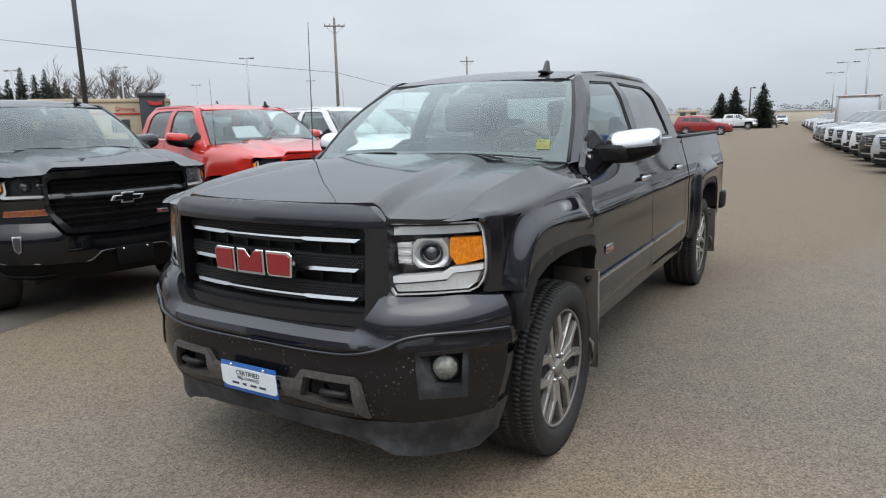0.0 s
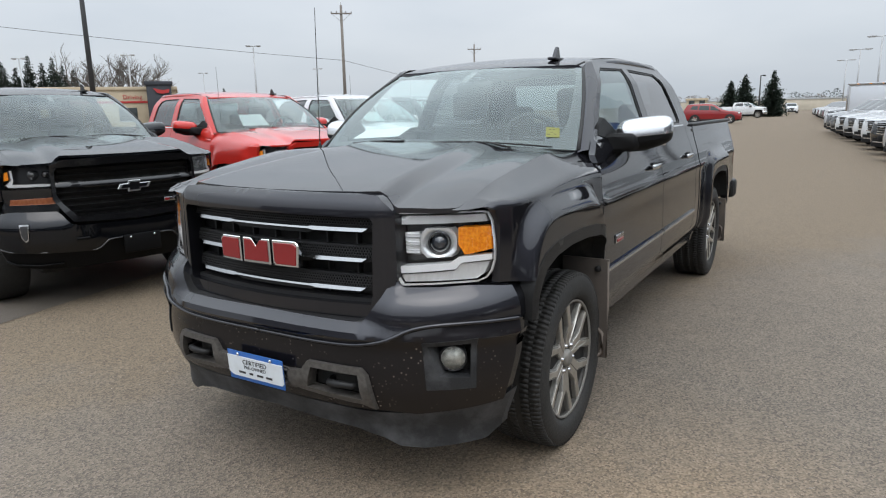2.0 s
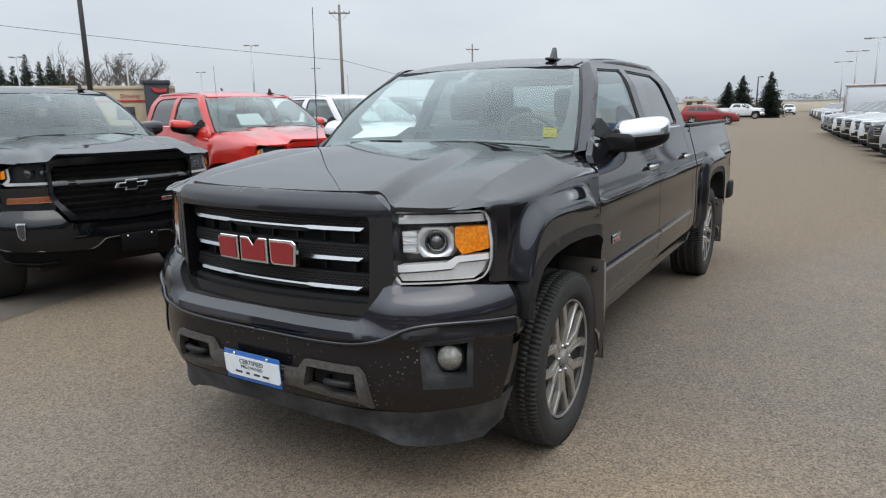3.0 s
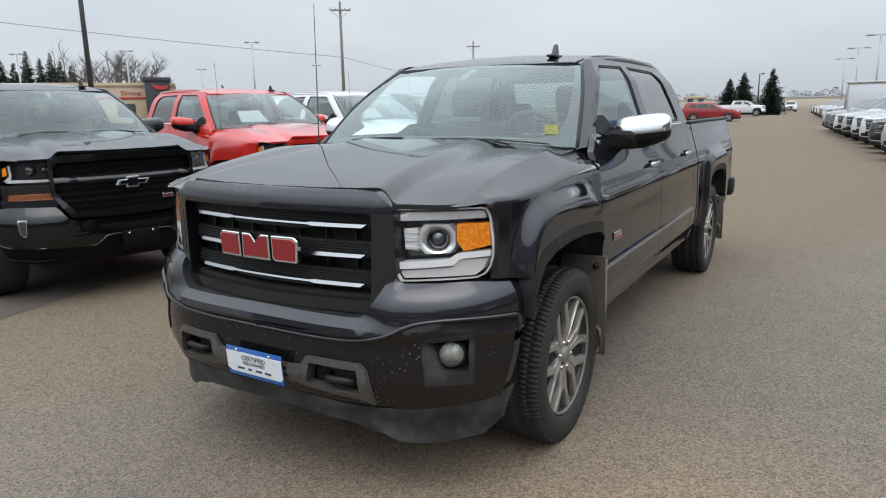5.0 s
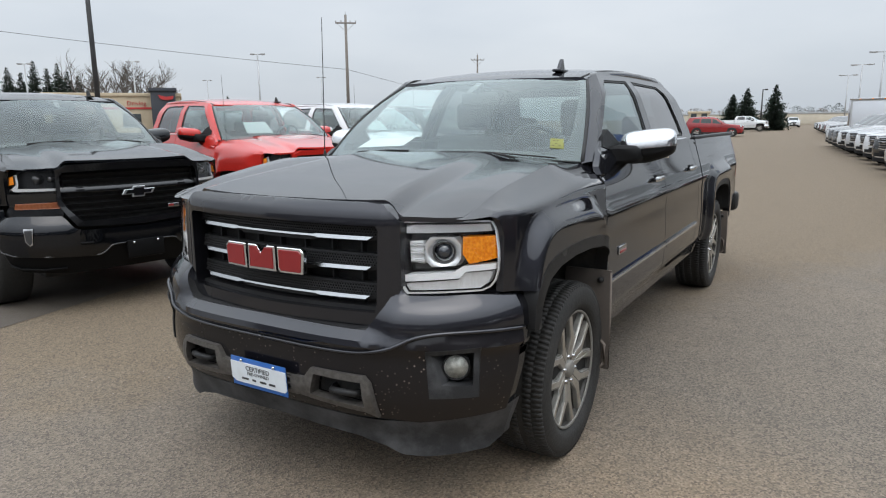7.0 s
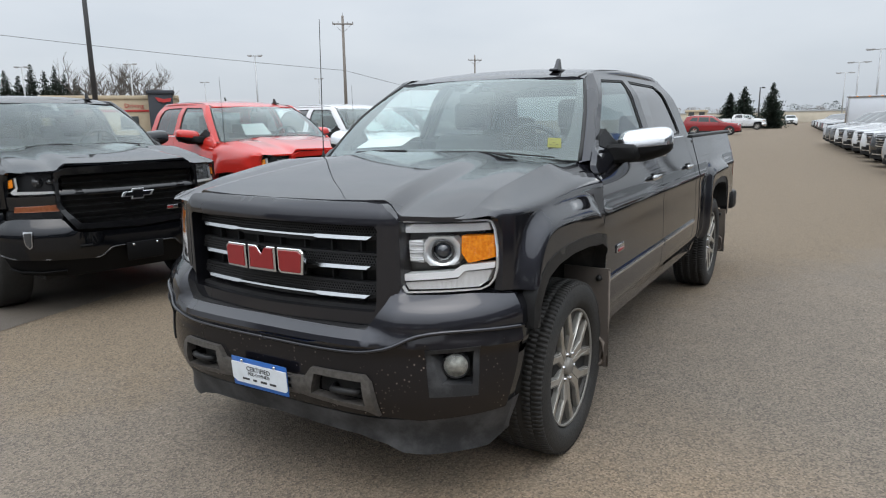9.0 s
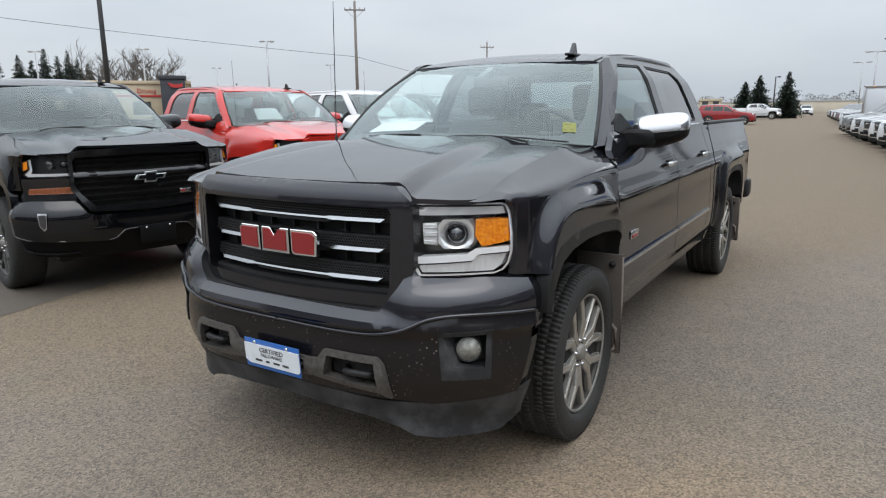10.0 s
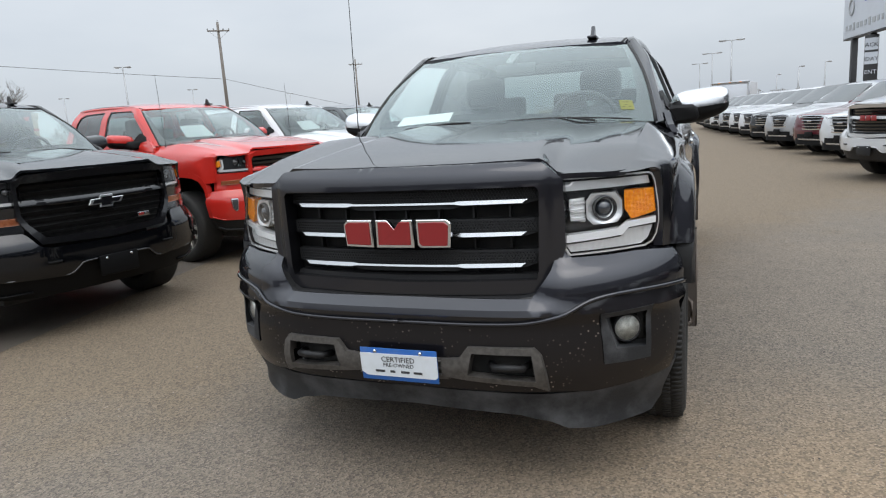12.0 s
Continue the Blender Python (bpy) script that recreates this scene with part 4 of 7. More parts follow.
    part("lower_valance", panel(lower, lambda u, z: upright_s(u, z, -0.018), res, 0.05, (0, 1, 0)), under, bumper)
    step = [(u, z + 0.004) for u, z in foot[1:]]
    for s in (-1, 1):
        part("bumper_edge", tube([upright_s(s * u, z, 0.0) for u, z in step], 0.007, 6), GLOSS_BLACK if dark else bumper_mat, bumper)
        part("valance_lip", tube([upright_s(s * u, z, -0.004) for u, z in ((0.62, 0.385), (0.80, 0.378), (1.0, 0.392), (ends - 0.06, 0.42))], 0.010, 6), under, bumper)
    plate = part("plate_holder", rbox(0.310, 0.018, 0.155, 0.008, (0, -1.008, 0.490)), under, bumper, "empty black plate holder")
    for x in (-0.10, 0.10):
        part("plate_screw", lathe([(0.0, -0.006), (0.008, -0.005), (0.010, 0.0)], 8, "y", at=(x, -1.018, 0.545)), CHROME, plate)
    for s in (-1, 1):
        flip = lambda p: [(a * s, b) for a, b in p]
        e = arc_of(0.91, LAMP_PLAN) + 0.014
        shape = [(0.622, 1.172), (e - 0.06, 1.160), (e - 0.015, 1.12), (e - 0.02, 1.02), (e - 0.05, 0.995), (0.622, 0.992)]
        head = part("head_lamp", panel(flip(shape), lambda u, z: lamp_s(u, z, -0.07), max(res, 0.04), -0.06, (0, 1, 0)), HOUSING_DARK, truck, "dark head lamp with a bright light signature")
        hook = [(e - 0.082, 1.140), (e - 0.066, 1.140), (e - 0.074, 1.062), (e - 0.030, 1.022), (e - 0.050, 1.006), (0.632, 1.006), (0.632, 1.026), (e - 0.080, 1.030), (e - 0.092, 1.060)]
        part("light_signature", panel(flip(hook), lambda u, z: lamp_s(u, z, -0.02), 0.04, 0.03, (0, 1, 0)), CLEAR_GREY, head, "bright light bar")
        part("corner_lens", panel(flip([(e - 0.056, 1.130), (e - 0.028, 1.118), (e - 0.026, 1.060), (e - 0.060, 1.068)]), lambda u, z: lamp_s(u, z, -0.012), 0.03, 0.03, (0, 1, 0)), AMBER, head, "amber corner lens")
        part("projector", lathe([(0.0, 0.02), (0.02, 0.012), (0.030, -0.01), (0.040, -0.012), (0.042, 0.0)], 20, "y"), HOUSING, head, m=Matrix.Translation(lamp_s(s * 0.79, 1.10, -0.045)) @ Matrix.Rotation(math.pi, 4, "Z"))
        part("inner_lamp", lathe([(0.0, 0.018), (0.018, 0.012), (0.028, -0.01)], 20, "y"), HOUSING, head, m=Matrix.Translation(lamp_s(s * 0.69, 1.10, -0.045)) @ Matrix.Rotation(math.pi, 4, "Z"))
        part("clear_cover", panel(flip(shape), lambda u, z: lamp_s(u, z, 0.0), max(res, 0.03), 0.02, (0, 1, 0)), LENS, head)
        part("lamp_surround", panel(flip([(0.610, 0.990), (e, 0.990), (e + 0.012, 0.80), (0.61, 0.80), (0.605, 0.88)]), lambda u, z: lamp_s(u, z, -0.006 - 0.012 * smooth(0.93, 0.91, z) * smooth(0.85, 0.87, z)), max(res, 0.03), 0.05, (0, 1, 0)), gloss, truck)
        mark = [(0.632, 0.918), (e - 0.060, 0.912), (e - 0.050, 0.868), (0.632, 0.866)]
        part("turn_signal", panel(flip(mark), lambda u, z: lamp_s(u, z, -0.004 + 0.0015 * math.sin(z * 300)), 0.012 if near else 0.04, 0.05, (0, 1, 0)), DARK_AMBER, truck, "amber turn signal strip")
        part("lamp_gap", panel(flip([(0.60, 1.20), (e, 1.18), (e + 0.01, 0.80), (0.60, 0.78)]), lambda u, z: lamp_s(u, z, -0.10), 0.06), PLASTIC, truck)
        fg = [(arc_of(0.79), 0.725), (arc_of(0.845), 0.725), (arc_of(0.838), 0.62), (arc_of(0.815), 0.585), (arc_of(0.798), 0.60)]
        fog = part("fog_lamp", panel(flip(fg), lambda u, z: upright_s(u, z, 0.010), 0.03, 0.03, (0, 1, 0)), DULL_CHROME, bumper, "upright fog lamp with bright rim")
        cu, cz = sum(q[0] for q in fg) / 5, sum(q[1] for q in fg) / 5
        part("fog_glass", panel(flip([(cu + (a - cu) * 0.72, cz + (b - cz) * 0.82) for a, b in fg]), lambda u, z: upright_s(u, z, 0.014), 0.03, 0.01, (0, 1, 0)), HOUSING, fog, "ribbed clear fog lamp glass")
        part("tow_hook", tube([upright_s(s * u, 0.585, o) for u, o in ((0.40, -0.03), (0.42, 0.012), (0.49, 0.012), (0.51, -0.03))], 0.012, 6), under, bumper)


def make_truck(label, category, m, body, res=0.03, style="sierra", group="", mirror_cap=None, chrome=False, dark=True, interior=True, dark_rim=False, dark_side=False, name="pickup_truck", side_trim=True, heavy=False, double=False):
    truck = thing(name, label, category, m, group)
    fine = res < 0.03
    end = 2.40 if double else 2.70
    SHAPE["flare"] = 1.0 if style == "sierra" else 0.45
    (sierra_front if style == "sierra" else silverado_front)(truck, body, res, *(() if style == "sierra" else (chrome, dark, heavy)))
    # bonnet
    lampline = [lamp_s(u, 1.163, 0.004)[:2] for u in (0.625, 0.66, 0.72, 0.78, 0.84, 0.875)]
    half = [(0, -0.874), (0.25, -0.864), (0.42, -0.838), (0.525, -0.806), (0.595, -0.832), *lampline[0:], (seam_x(-0.70) - 0.003, -0.70)]
    half = [q for k, q in enumerate(half) if k < 5 or q[0] <= seam_x(q[1]) - 0.002]
    half += [(seam_x(y) - 0.003, y) for y in (-0.5, -0.3, -0.1, 0.1, 0.3, 0.42)] + [(0.79, 0.42), (0.70, 0.375), (0.40, 0.252), (0, 0.204)]
    outline = half + [(-x, y) for x, y in reversed(half) if x > 1e-6]
    outline = [(hood_u(x, y), y) for x, y in dense(outline, 0.03)]
    part("bonnet", panel(outline, lambda u, y: (hood_x(u, y), y, hood_z(hood_x(u, y), y)), 0.02 if fine else 0.04, 0.018, (0, 0, -1)), body, truck)
    part("cowl", panel(sym([(0, 0.40), (0.795, 0.47), (0.795, 0.36), (0.40, 0.17), (0, 0.12)]), lambda x, y: (x, y, hood_z(x, y) - 0.022), 0.06), PLASTIC, truck)
    part("nose_filler", panel(sym([(0, 1.21), (0.62, 1.19), (0.74, 1.15), (0.62, 0.80), (0, 0.76)]), lambda x, z: (x, -0.80 + 0.25 * x * x, z), 0.1), DARK, truck)
    for s in (1, -1):
        mir = s < 0
        # front wing
        wing = [(-0.752, 1.32), (-0.728, 1.280), (-0.694, 1.238), (-0.652, 1.185), (-0.630, 1.12), (-0.630, 0.96), (-0.634, 0.902), *[q for q in arch(0.0) if q[1] > 0.888], (0.362, 0.93), (0.362, 1.10), (0.376, 1.156), (0.388, 1.194), (0.396, 1.247), (0.398, 1.32), (0.1, 1.32), (-0.3, 1.32)]
        cowl_s = lambda y, v: (fender_s(0.395, v)[0], y, fender_s(0.395, v)[2] + 0.08 * (y - 0.395))
        part("cowl_side", panel([(0.400, 1.215), (0.400, 1.32), (0.56, 1.32), (0.54, 1.215)], cowl_s, 0.03, 0.01, (-1, 0, 0), mirror=mir), body, truck)
        part("front_wing", panel(wing, fender_s, 0.009 if fine else res, 0.03, (-1, 0, 0), mirror=mir), body, truck)
        # doors
        d1 = [(0.392, 0.52), (0.392, 0.70), (0.384, 0.82), (0.370, 0.90), (0.370, 1.10), (0.384, 1.19), (0.400, 1.24), (0.434, 1.295), (0.50, 1.345), (0.58, 1.368), (1.565, 1.375), (1.60, 1.10), (1.595, 0.52)]
        d2 = [(1.603, 0.52), (1.608, 1.10), (1.573, 1.375), (2.56, 1.385), (2.66, 1.15), (2.69, 0.90), (2.66, 0.72), (2.60, 0.62), (2.57, 0.52)]
        if double:
            d2 = [(1.603, 0.52), (1.608, 1.10), (1.573, 1.375), (2.37, 1.385), (2.41, 1.15), (2.41, 0.52)]
        door_s = lambda y, z: (side_x(y, z), y, z)
        for dn, d, hy in (("front_door", d1, 1.40), ("rear_door", d2, 2.25 if double else 2.42)):
            door = part(dn, panel(d, door_s, res, 0.03, (-1, 0, 0), mirror=mir), body, truck)
            hx = side_x(hy, 1.165)
            part("door_handle", rbox(0.022, 0.20, 0.030, 0.010, (s * (hx + 0.022), hy, 1.168)), CHROME if not dark_side else body, door, "chrome door handle" if not dark_side else "")
            part("handle_cup", rbox(0.004, 0.10, 0.055, 0.002, (s * (hx + 0.003), hy + 0.03, 1.165)), SEAL, door)
            y0, y1 = (0.385, 1.588) if dn == "front_door" else (1.612, 2.40 if double else 2.62)
            if side_trim:
                trim = panel([(y0, 0.742), (y1, 0.742), (y1, 0.705), (y0, 0.705)], lambda y, z: (side_x(y, z) + 0.012 - 4 * (z - 0.7235) ** 2, y, z), 0.02 if fine else 0.1, 0.014, (-1, 0, 0), mirror=mir)
                mould = part("side_moulding", trim, body, door)
                part("moulding_strip", panel([(y0, 0.735), (y1, 0.735), (y1, 0.722), (y0, 0.722)], lambda y, z: (side_x(y, z) + 0.0165, y, z), 0.1, 0.006, (-1, 0, 0), mirror=mir), DULL_CHROME, mould, "bright moulding strip")
        corner = [(2.568, 1.378), (2.668, 1.15), (2.698, 0.90), (2.668, 0.715), (2.608, 0.61), (2.58, 0.52), (2.80, 0.52), (2.815, 0.90), (2.815, 1.365)]
        if double:
            corner = [(2.378, 1.378), (2.418, 1.15), (2.418, 0.52), (2.80, 0.52), (2.815, 0.90), (2.815, 1.365)]
        part("cab_corner", panel(corner, door_s, res, 0.03, (-1, 0, 0), mirror=mir), body, truck)
        if fine:
            part("side_badge", rbox(0.008, 0.13, 0.045, 0.004, (s * (side_x(0.62, 0.86) + 0.004), 0.62, 0.86)), DULL_CHROME, truck, "small silver model badge")
            part("badge_bar", rbox(0.004, 0.10, 0.014, 0.001, (s * (side_x(0.62, 0.86) + 0.0095), 0.62, 0.852)), EMBLEM_RED, truck)
        part("rocker", panel([(0.45, 0.525), (2.95, 0.525), (2.95, 0.44), (0.45, 0.44)], lambda y, z: (side_x(y, z) - 0.006, y, z), max(res, 0.06), 0.05, (-1, 0, 0), mirror=mir), body, truck)
        part("jamb", panel([(-0.3, 1.2), (2.85, 1.35), (2.85, 0.5), (0.5, 0.5), (0.5, 0.9), (-0.3, 1.0)], lambda y, z: (side_x(y, z) - 0.032, y, z), 0.1, mirror=mir), DARK, truck)
        # cab above the belt, with window openings
        w1 = [(0.63, 1.392), (0.712, 1.47), (1.015, 1.722), (1.10, 1.754), (1.575, 1.768), (1.530, 1.400)]
        w2 = [(1.665, 1.402), (1.700, 1.770), (2.34, 1.760), (2.44, 1.715), (2.53, 1.50), (2.54, 1.42), (2.50, 1.402)]
        cab = [(0.47, 1.325), (0.487, 1.331), (1.03, 1.783), (1.08, 1.800), (1.5, 1.828), (2.0, 1.838), (2.50, 1.830), (2.62, 1.80), (2.78, 1.60), (2.83, 1.36), (2.83, 1.34), (2.0, 1.358), (1.2, 1.358)]
        if double:
            w2 = [(1.665, 1.402), (1.70, 1.770), (2.16, 1.766), (2.25, 1.74), (2.285, 1.66), (2.31, 1.42), (2.28, 1.402)]
            cab = cab[:6] + [(2.26, 1.832), (2.36, 1.81), (2.42, 1.74), (2.47, 1.36), (2.47, 1.34)] + cab[-2:]
        part("cab_side", panel(cab, lambda y, z: (cab_x(y, z), y, z), res, 0.04, (-1, 0, 0), [w1, w2], mirror=mir), body, truck)
        for nm, w, gl in (("front_side_window", w1, GLASS), ("rear_side_window", w2, TINT_GLASS)):
            cy_, cz_ = sum(p[0] for p in w) / len(w), sum(p[1] for p in w) / len(w)
            big = [(cy_ + (a - cy_) * 1.015, cz_ + (b - cz_) * 1.03) for a, b in w]
            small = [(cy_ + (a - cy_) * 0.955, cz_ + (b - cz_) * 0.93) for a, b in w]
            win = part(nm, panel(big, lambda y, z: (cab_x(y, z) - 0.012, y, z), max(res, 0.06), 0.004, (-1, 0, 0), mirror=mir), gl, truck)
            part("window_seal", panel(big, lambda y, z: (cab_x(y, z) - 0.006, y, z), max(res, 0.04), 0.02, (-1, 0, 0), [small], mirror=mir), SEAL, win)
        part("belt_strip", tube([(s * (cab_x(y, 1.385) + 0.006), y, 1.383) for y in np.linspace(0.90, end - 0.14, 12)], 0.009, 6), CHROME if not dark_side else SEAL, truck, "chrome belt strip" if not dark_side else "")
        front_edge = lambda v: Vector((0, 0.487, 1.331)).lerp(Vector((0, 1.035, 1.787)), v)
        def pillar_s(v, w, s=s):
            a, e = Vector(screen(1.0, v)), front_edge(v)
            b = Vector((cab_x(e.y, e.z), e.y, e.z))
            return tuple(a.lerp(b, w) + Vector((0.0, -0.035, 0.020)) * math.sin(math.pi * w) * 0.15)
        part("screen_pillar", panel([(-0.02, 0), (1, 0), (1, 1), (-0.02, 1)], pillar_s, 0.1, 0.02, (0, 1, 0), mirror=mir), body, truck)
        pil = [screen(s * 1.0, v) for v in np.linspace(0, 1, 10)]
        part("pillar_strip", tube([(x, y + 0.006, z) for x, y, z in pil], 0.011, 6), SEAL, truck)
        part("roof_rail", tube([(s * (cab_x(y, 1.81) - 0.012), y, roof_z(0.63, y) - 0.012) for y in np.linspace(1.03, end - 0.08, 14)], 0.022, 8), body, truck)
        part("roof_ditch", tube([(s * 0.60, y, roof_z(0.60, y) - 0.003) for y in np.linspace(0.975, end - 0.04, 14)], 0.008, 6), SEAL, truck)
        # wheel arches, liners, mud flaps
        for wy, nm in ((0.0, "front"), (AXLE, "rear")):
            dy, dz, k = (0.0, 0.0, 1.0) if wy < 1 else (0.08, -0.02, 0.98)
            out_line = [(wy + (a + dy) * k, b + dz) for a, b in ARCH_OUT]
            in_line = [(wy + (a + dy) * k, b + dz) for a, b in ARCH_IN]
            ring = out_line + in_line[::-1]
            part("arch_moulding", panel(ring, lambda y, z: (min(1.0, side_x(y, max(z, 0.66))) + 0.003, y, z), 0.03 if fine else 0.07, 0.06, (-1, 0, 0), mirror=mir), MOULD if style == "sierra" else body, truck, "satin black wheel arch moulding" if style == "sierra" else "")
            bm = bmesh.new()
            rows = [[bm.verts.new((s * x, a, b + 0.01)) for a, b in in_line] for x in (0.95, 0.50)]
            for q in range(len(in_line) - 1):
                bm.faces.new((rows[0][q], rows[0][q + 1], rows[1][q + 1], rows[1][q]))
            bm.faces.new(rows[1])
            part("wheel_liner", bm, DARK, truck)
            if style == "sierra":
                fy, fz, tall = (wy + 0.350, 0.545, 0.51) if wy < 1 else (wy + 0.44, 0.44, 0.42)
                fl = part("mud_flap", rbox(0.24, 0.012, tall, 0.004, (s * 0.888, fy, fz)), FLAP, truck, "dusty brown-black mud flap")
                part("flap_edge", tube([(s * 1.006, fy - 0.004, fz - tall / 2 + 0.01), (s * 1.008, fy - 0.004, fz), (s * 1.004, fy - 0.004, fz + tall / 2 - 0.01)], 0.005, 6), FLAP_EDGE, fl, "pale worn flap edge")
                hoop = [(0.905, 0.150), (0.965, 0.150), (0.985, 0.130), (0.985, 0.03), (0.965, 0.010), (0.905, 0.010)]
                part("flap_bracket", tube([(s * a, fy - 0.012, fz - tall / 2 + b) for a, b in hoop], 0.009, 6), FLAP_EDGE, fl)
                part("flap_bolt", lathe([(0.0, -0.018), (0.014, -0.016), (0.016, 0.0)], 10, "y", at=(s * 0.955, fy - 0.006, fz + tall / 2 - 0.05)), PLASTIC, fl)
            wheel_parts(truck, HUB_X, wy, s, res, dark_rim)
        # bed
        bed = [(2.855, 0.52), (2.845, 1.372), (4.79, 1.372), (4.82, 1.30), (4.83, 0.75), (4.80, 0.62), (4.16, 0.56), *[q for q in arch(AXLE)[::-1] if q[1] > 0.62], (3.12, 0.52)]
        part("bed_side", panel(bed, lambda y, z: (side_x(y, z), y, z), res, 0.06, (-1, 0, 0), mirror=mir), body, truck)
        part("bed_rail", rbox(0.075, 1.94, 0.030, 0.012, (s * 0.858, 3.82, 1.378)), PLASTIC, truck)
        part("bed_liner", rbox(0.02, 1.90, 0.52, 0.004, (s * 0.80, 3.82, 1.10)), DARK, truck)
        part("cab_gap", rbox(0.02, 0.06, 0.80, 0.004, (s * 0.89, 2.80, 0.95)), DARK, truck)
        tl = panel([(4.80, 1.29), (4.818, 1.29), (4.828, 0.92), (4.806, 0.94)], lambda y, z: (side_x(y, z) + 0.002, y, z), 0.06, 0.04, (-1, 0, 0), mirror=mir)
        part("tail_lamp", tl, TAIL_RED, truck, "red tail lamp")
        # door mirror
        mirror_shape(truck, s, body, mirror_cap)
    # screen, roof, cab back
    part("windscreen", panel([(-1, 0), (1, 0), (1, 1), (-1, 1)], screen, 0.03 if fine else 0.08, 0.004, (0, 1, 0)), SCREEN_GLASS if style == "sierra" else GLASS, truck)
    band = [(-1, 0), (1, 0), (1, 1), (-1, 1)]
    hole = [(-0.91, 0.16), (-0.88, 0.09), (-0.84, 0.06), (0.68, 0.06), (0.80, 0.08), (0.865, 0.125), (0.905, 0.20), (0.92, 0.30), (0.945, 0.93), (0.91, 0.972), (-0.91, 0.972), (-0.945, 0.93), (-0.92, 0.25)]
    part("screen_border", panel(band, lambda u, v: tuple(Vector(screen(u, v)) + Vector((0, 0.006, -0.004))), 0.05, holes=[hole]), SEAL, truck, "black screen border")
    roof = [(-0.632, 0.985), (-0.55, 0.945), (-0.4, 0.905), (0, 0.868), (0.4, 0.905), (0.55, 0.945), (0.632, 0.985), (0.642, 1.10), (0.648, end - 0.14), (0.63, end), (-0.63, end), (-0.648, end - 0.14), (-0.642, 1.10)]
    part("roof", panel(roof, lambda x, y: (x, y, roof_z(x, y)), res * 1.3, 0.02, (0, 0, -1)), body, truck)
    part("headliner", panel([(-0.60, 1.05), (0.60, 1.05), (0.62, end - 0.05), (-0.62, end - 0.05)], lambda x, y: (x, y, roof_z(x, y) - 0.035), 0.2), HEADLINER, truck)
    back_out = [(-0.90, 0.50), (0.90, 0.50), (0.90, 1.20), (0.86, 1.36), (0.67, 1.75), (0.55, 1.81), (-0.55, 1.81), (-0.67, 1.75), (-0.86, 1.36), (-0.90, 1.20)]
    back_win = [(-0.62, 1.40), (0.62, 1.40), (0.56, 1.72), (-0.56, 1.72)]
    part("cab_back", panel(back_out, lambda x, z: (x, end + 0.11 - 0.17 * smooth(1.36, 1.83, z), z), 0.12, 0.03, (0, -1, 0), [back_win]), body, truck)
    part("rear_window", panel(back_win, lambda x, z: (x, end + 0.102 - 0.17 * smooth(1.36, 1.83, z), z), 0.2, 0.004, (0, -1, 0)), BACK_GLASS, truck)
    fin = [(0.0, 0.0), (0.055, 0.075), (0.075, 0.078), (0.105, 0.0)]
    fz = roof_z(0.42, 1.12)
    bm = prism([(1.05 + a, fz - 0.004 + b) for a, b in fin], 0.022, lambda a, b, c: Vector((0.431 - c, a, b)), bevel=0.005)
    rbox(0.055, 0.14, 0.018, 0.008, (0.42, 1.10, fz + 0.003), bm=bm)
    part("roof_antenna", bm, body if style == "sierra" else PLASTIC, truck, "small shark fin aerial")
    part("tailgate", panel([(-0.80, 0.66), (0.80, 0.66), (0.80, 1.37), (-0.80, 1.37)], lambda x, z: (x, 4.82 - 0.01 * math.cos(z * 6), z), 0.08, 0.05, (0, -1, 0)), body, truck)
    part("rear_bumper", rbox(1.96, 0.20, 0.20, 0.04, (0, 4.92, 0.66)), CHROME if chrome else PLASTIC, truck)
    part("bed_floor", rbox(1.60, 1.92, 0.03, 0.005, (0, 3.82, 0.86)), DARK, truck)
    part("chassis", rbox(1.36, 5.2, 0.36, 0.03, (0, 2.0, 0.45)), DARK, truck)
    part("engine_block", rbox(1.1, 1.0, 0.55, 0.05, (0, -0.1, 0.80)), DARK, truck)
    part("cab_floor", rbox(1.78, 2.45, 0.06, 0.01, (0, 1.62, 0.56)), DARK, truck)
    for wy in (0.0, AXLE):
        part("axle", tube([(-0.75, wy, 0.38), (0.75, wy, 0.38)], 0.05, 8), DARK, truck)
    if interior:
        part("dashboard", panel([(-0.80, 0.0), (0.80, 0.0), (0.80, 1.0), (-0.80, 1.0)], lambda x, v: (x, 0.30 + 0.55 * v + 0.18 * x * x * (1 - v), 1.335 + 0.03 * math.sin(v * 3.1) * (1 - 0.3 * x * x) - 0.28 * smooth(0.75, 1.0, v) - 0.03 * x * x), 0.08, 0.3, (0, 0, -1)), DASH, truck)
        bm = lathe([(0.185 + 0.016 * math.cos(k * math.pi / 4), 0.016 * math.sin(k * math.pi / 4)) for k in range(8)], 32, "z", closed=True)
        wheelm = Matrix.Translation((0.40, 0.86, 1.33)) @ Matrix.Rotation(radians(-62), 4, "X")
        st = part("steering_wheel", bm, DASH, truck, "dark steering wheel", m=wheelm)
        bm = rbox(0.15, 0.11, 0.04, 0.02, (0, 0, -0.01))
        rbox(0.34, 0.03, 0.02, 0.008, (0, 0.01, 0), bm=bm)
        rbox(0.035, 0.17, 0.02, 0.008, (0, -0.09, 0), bm=bm)
        part("wheel_hub", bm, DASH, st, m=wheelm)
        for x in (-0.40, 0.40):
            seat = part("front_seat", rbox(0.52, 0.16, 0.62, 0.06, (x, 1.42, 1.12), 3, rot=Matrix.Rotation(radians(-14), 4, "X")), CLOTH, truck, "dark cloth front seat")
            rbox_c = rbox(0.52, 0.52, 0.16, 0.06, (x, 1.18, 0.88), 3)
            part("seat_cushion", rbox_c, CLOTH, seat)
            part("headrest", rbox(0.27, 0.10, 0.20, 0.045, (x, 1.53, 1.56), 3), CLOTH, seat)
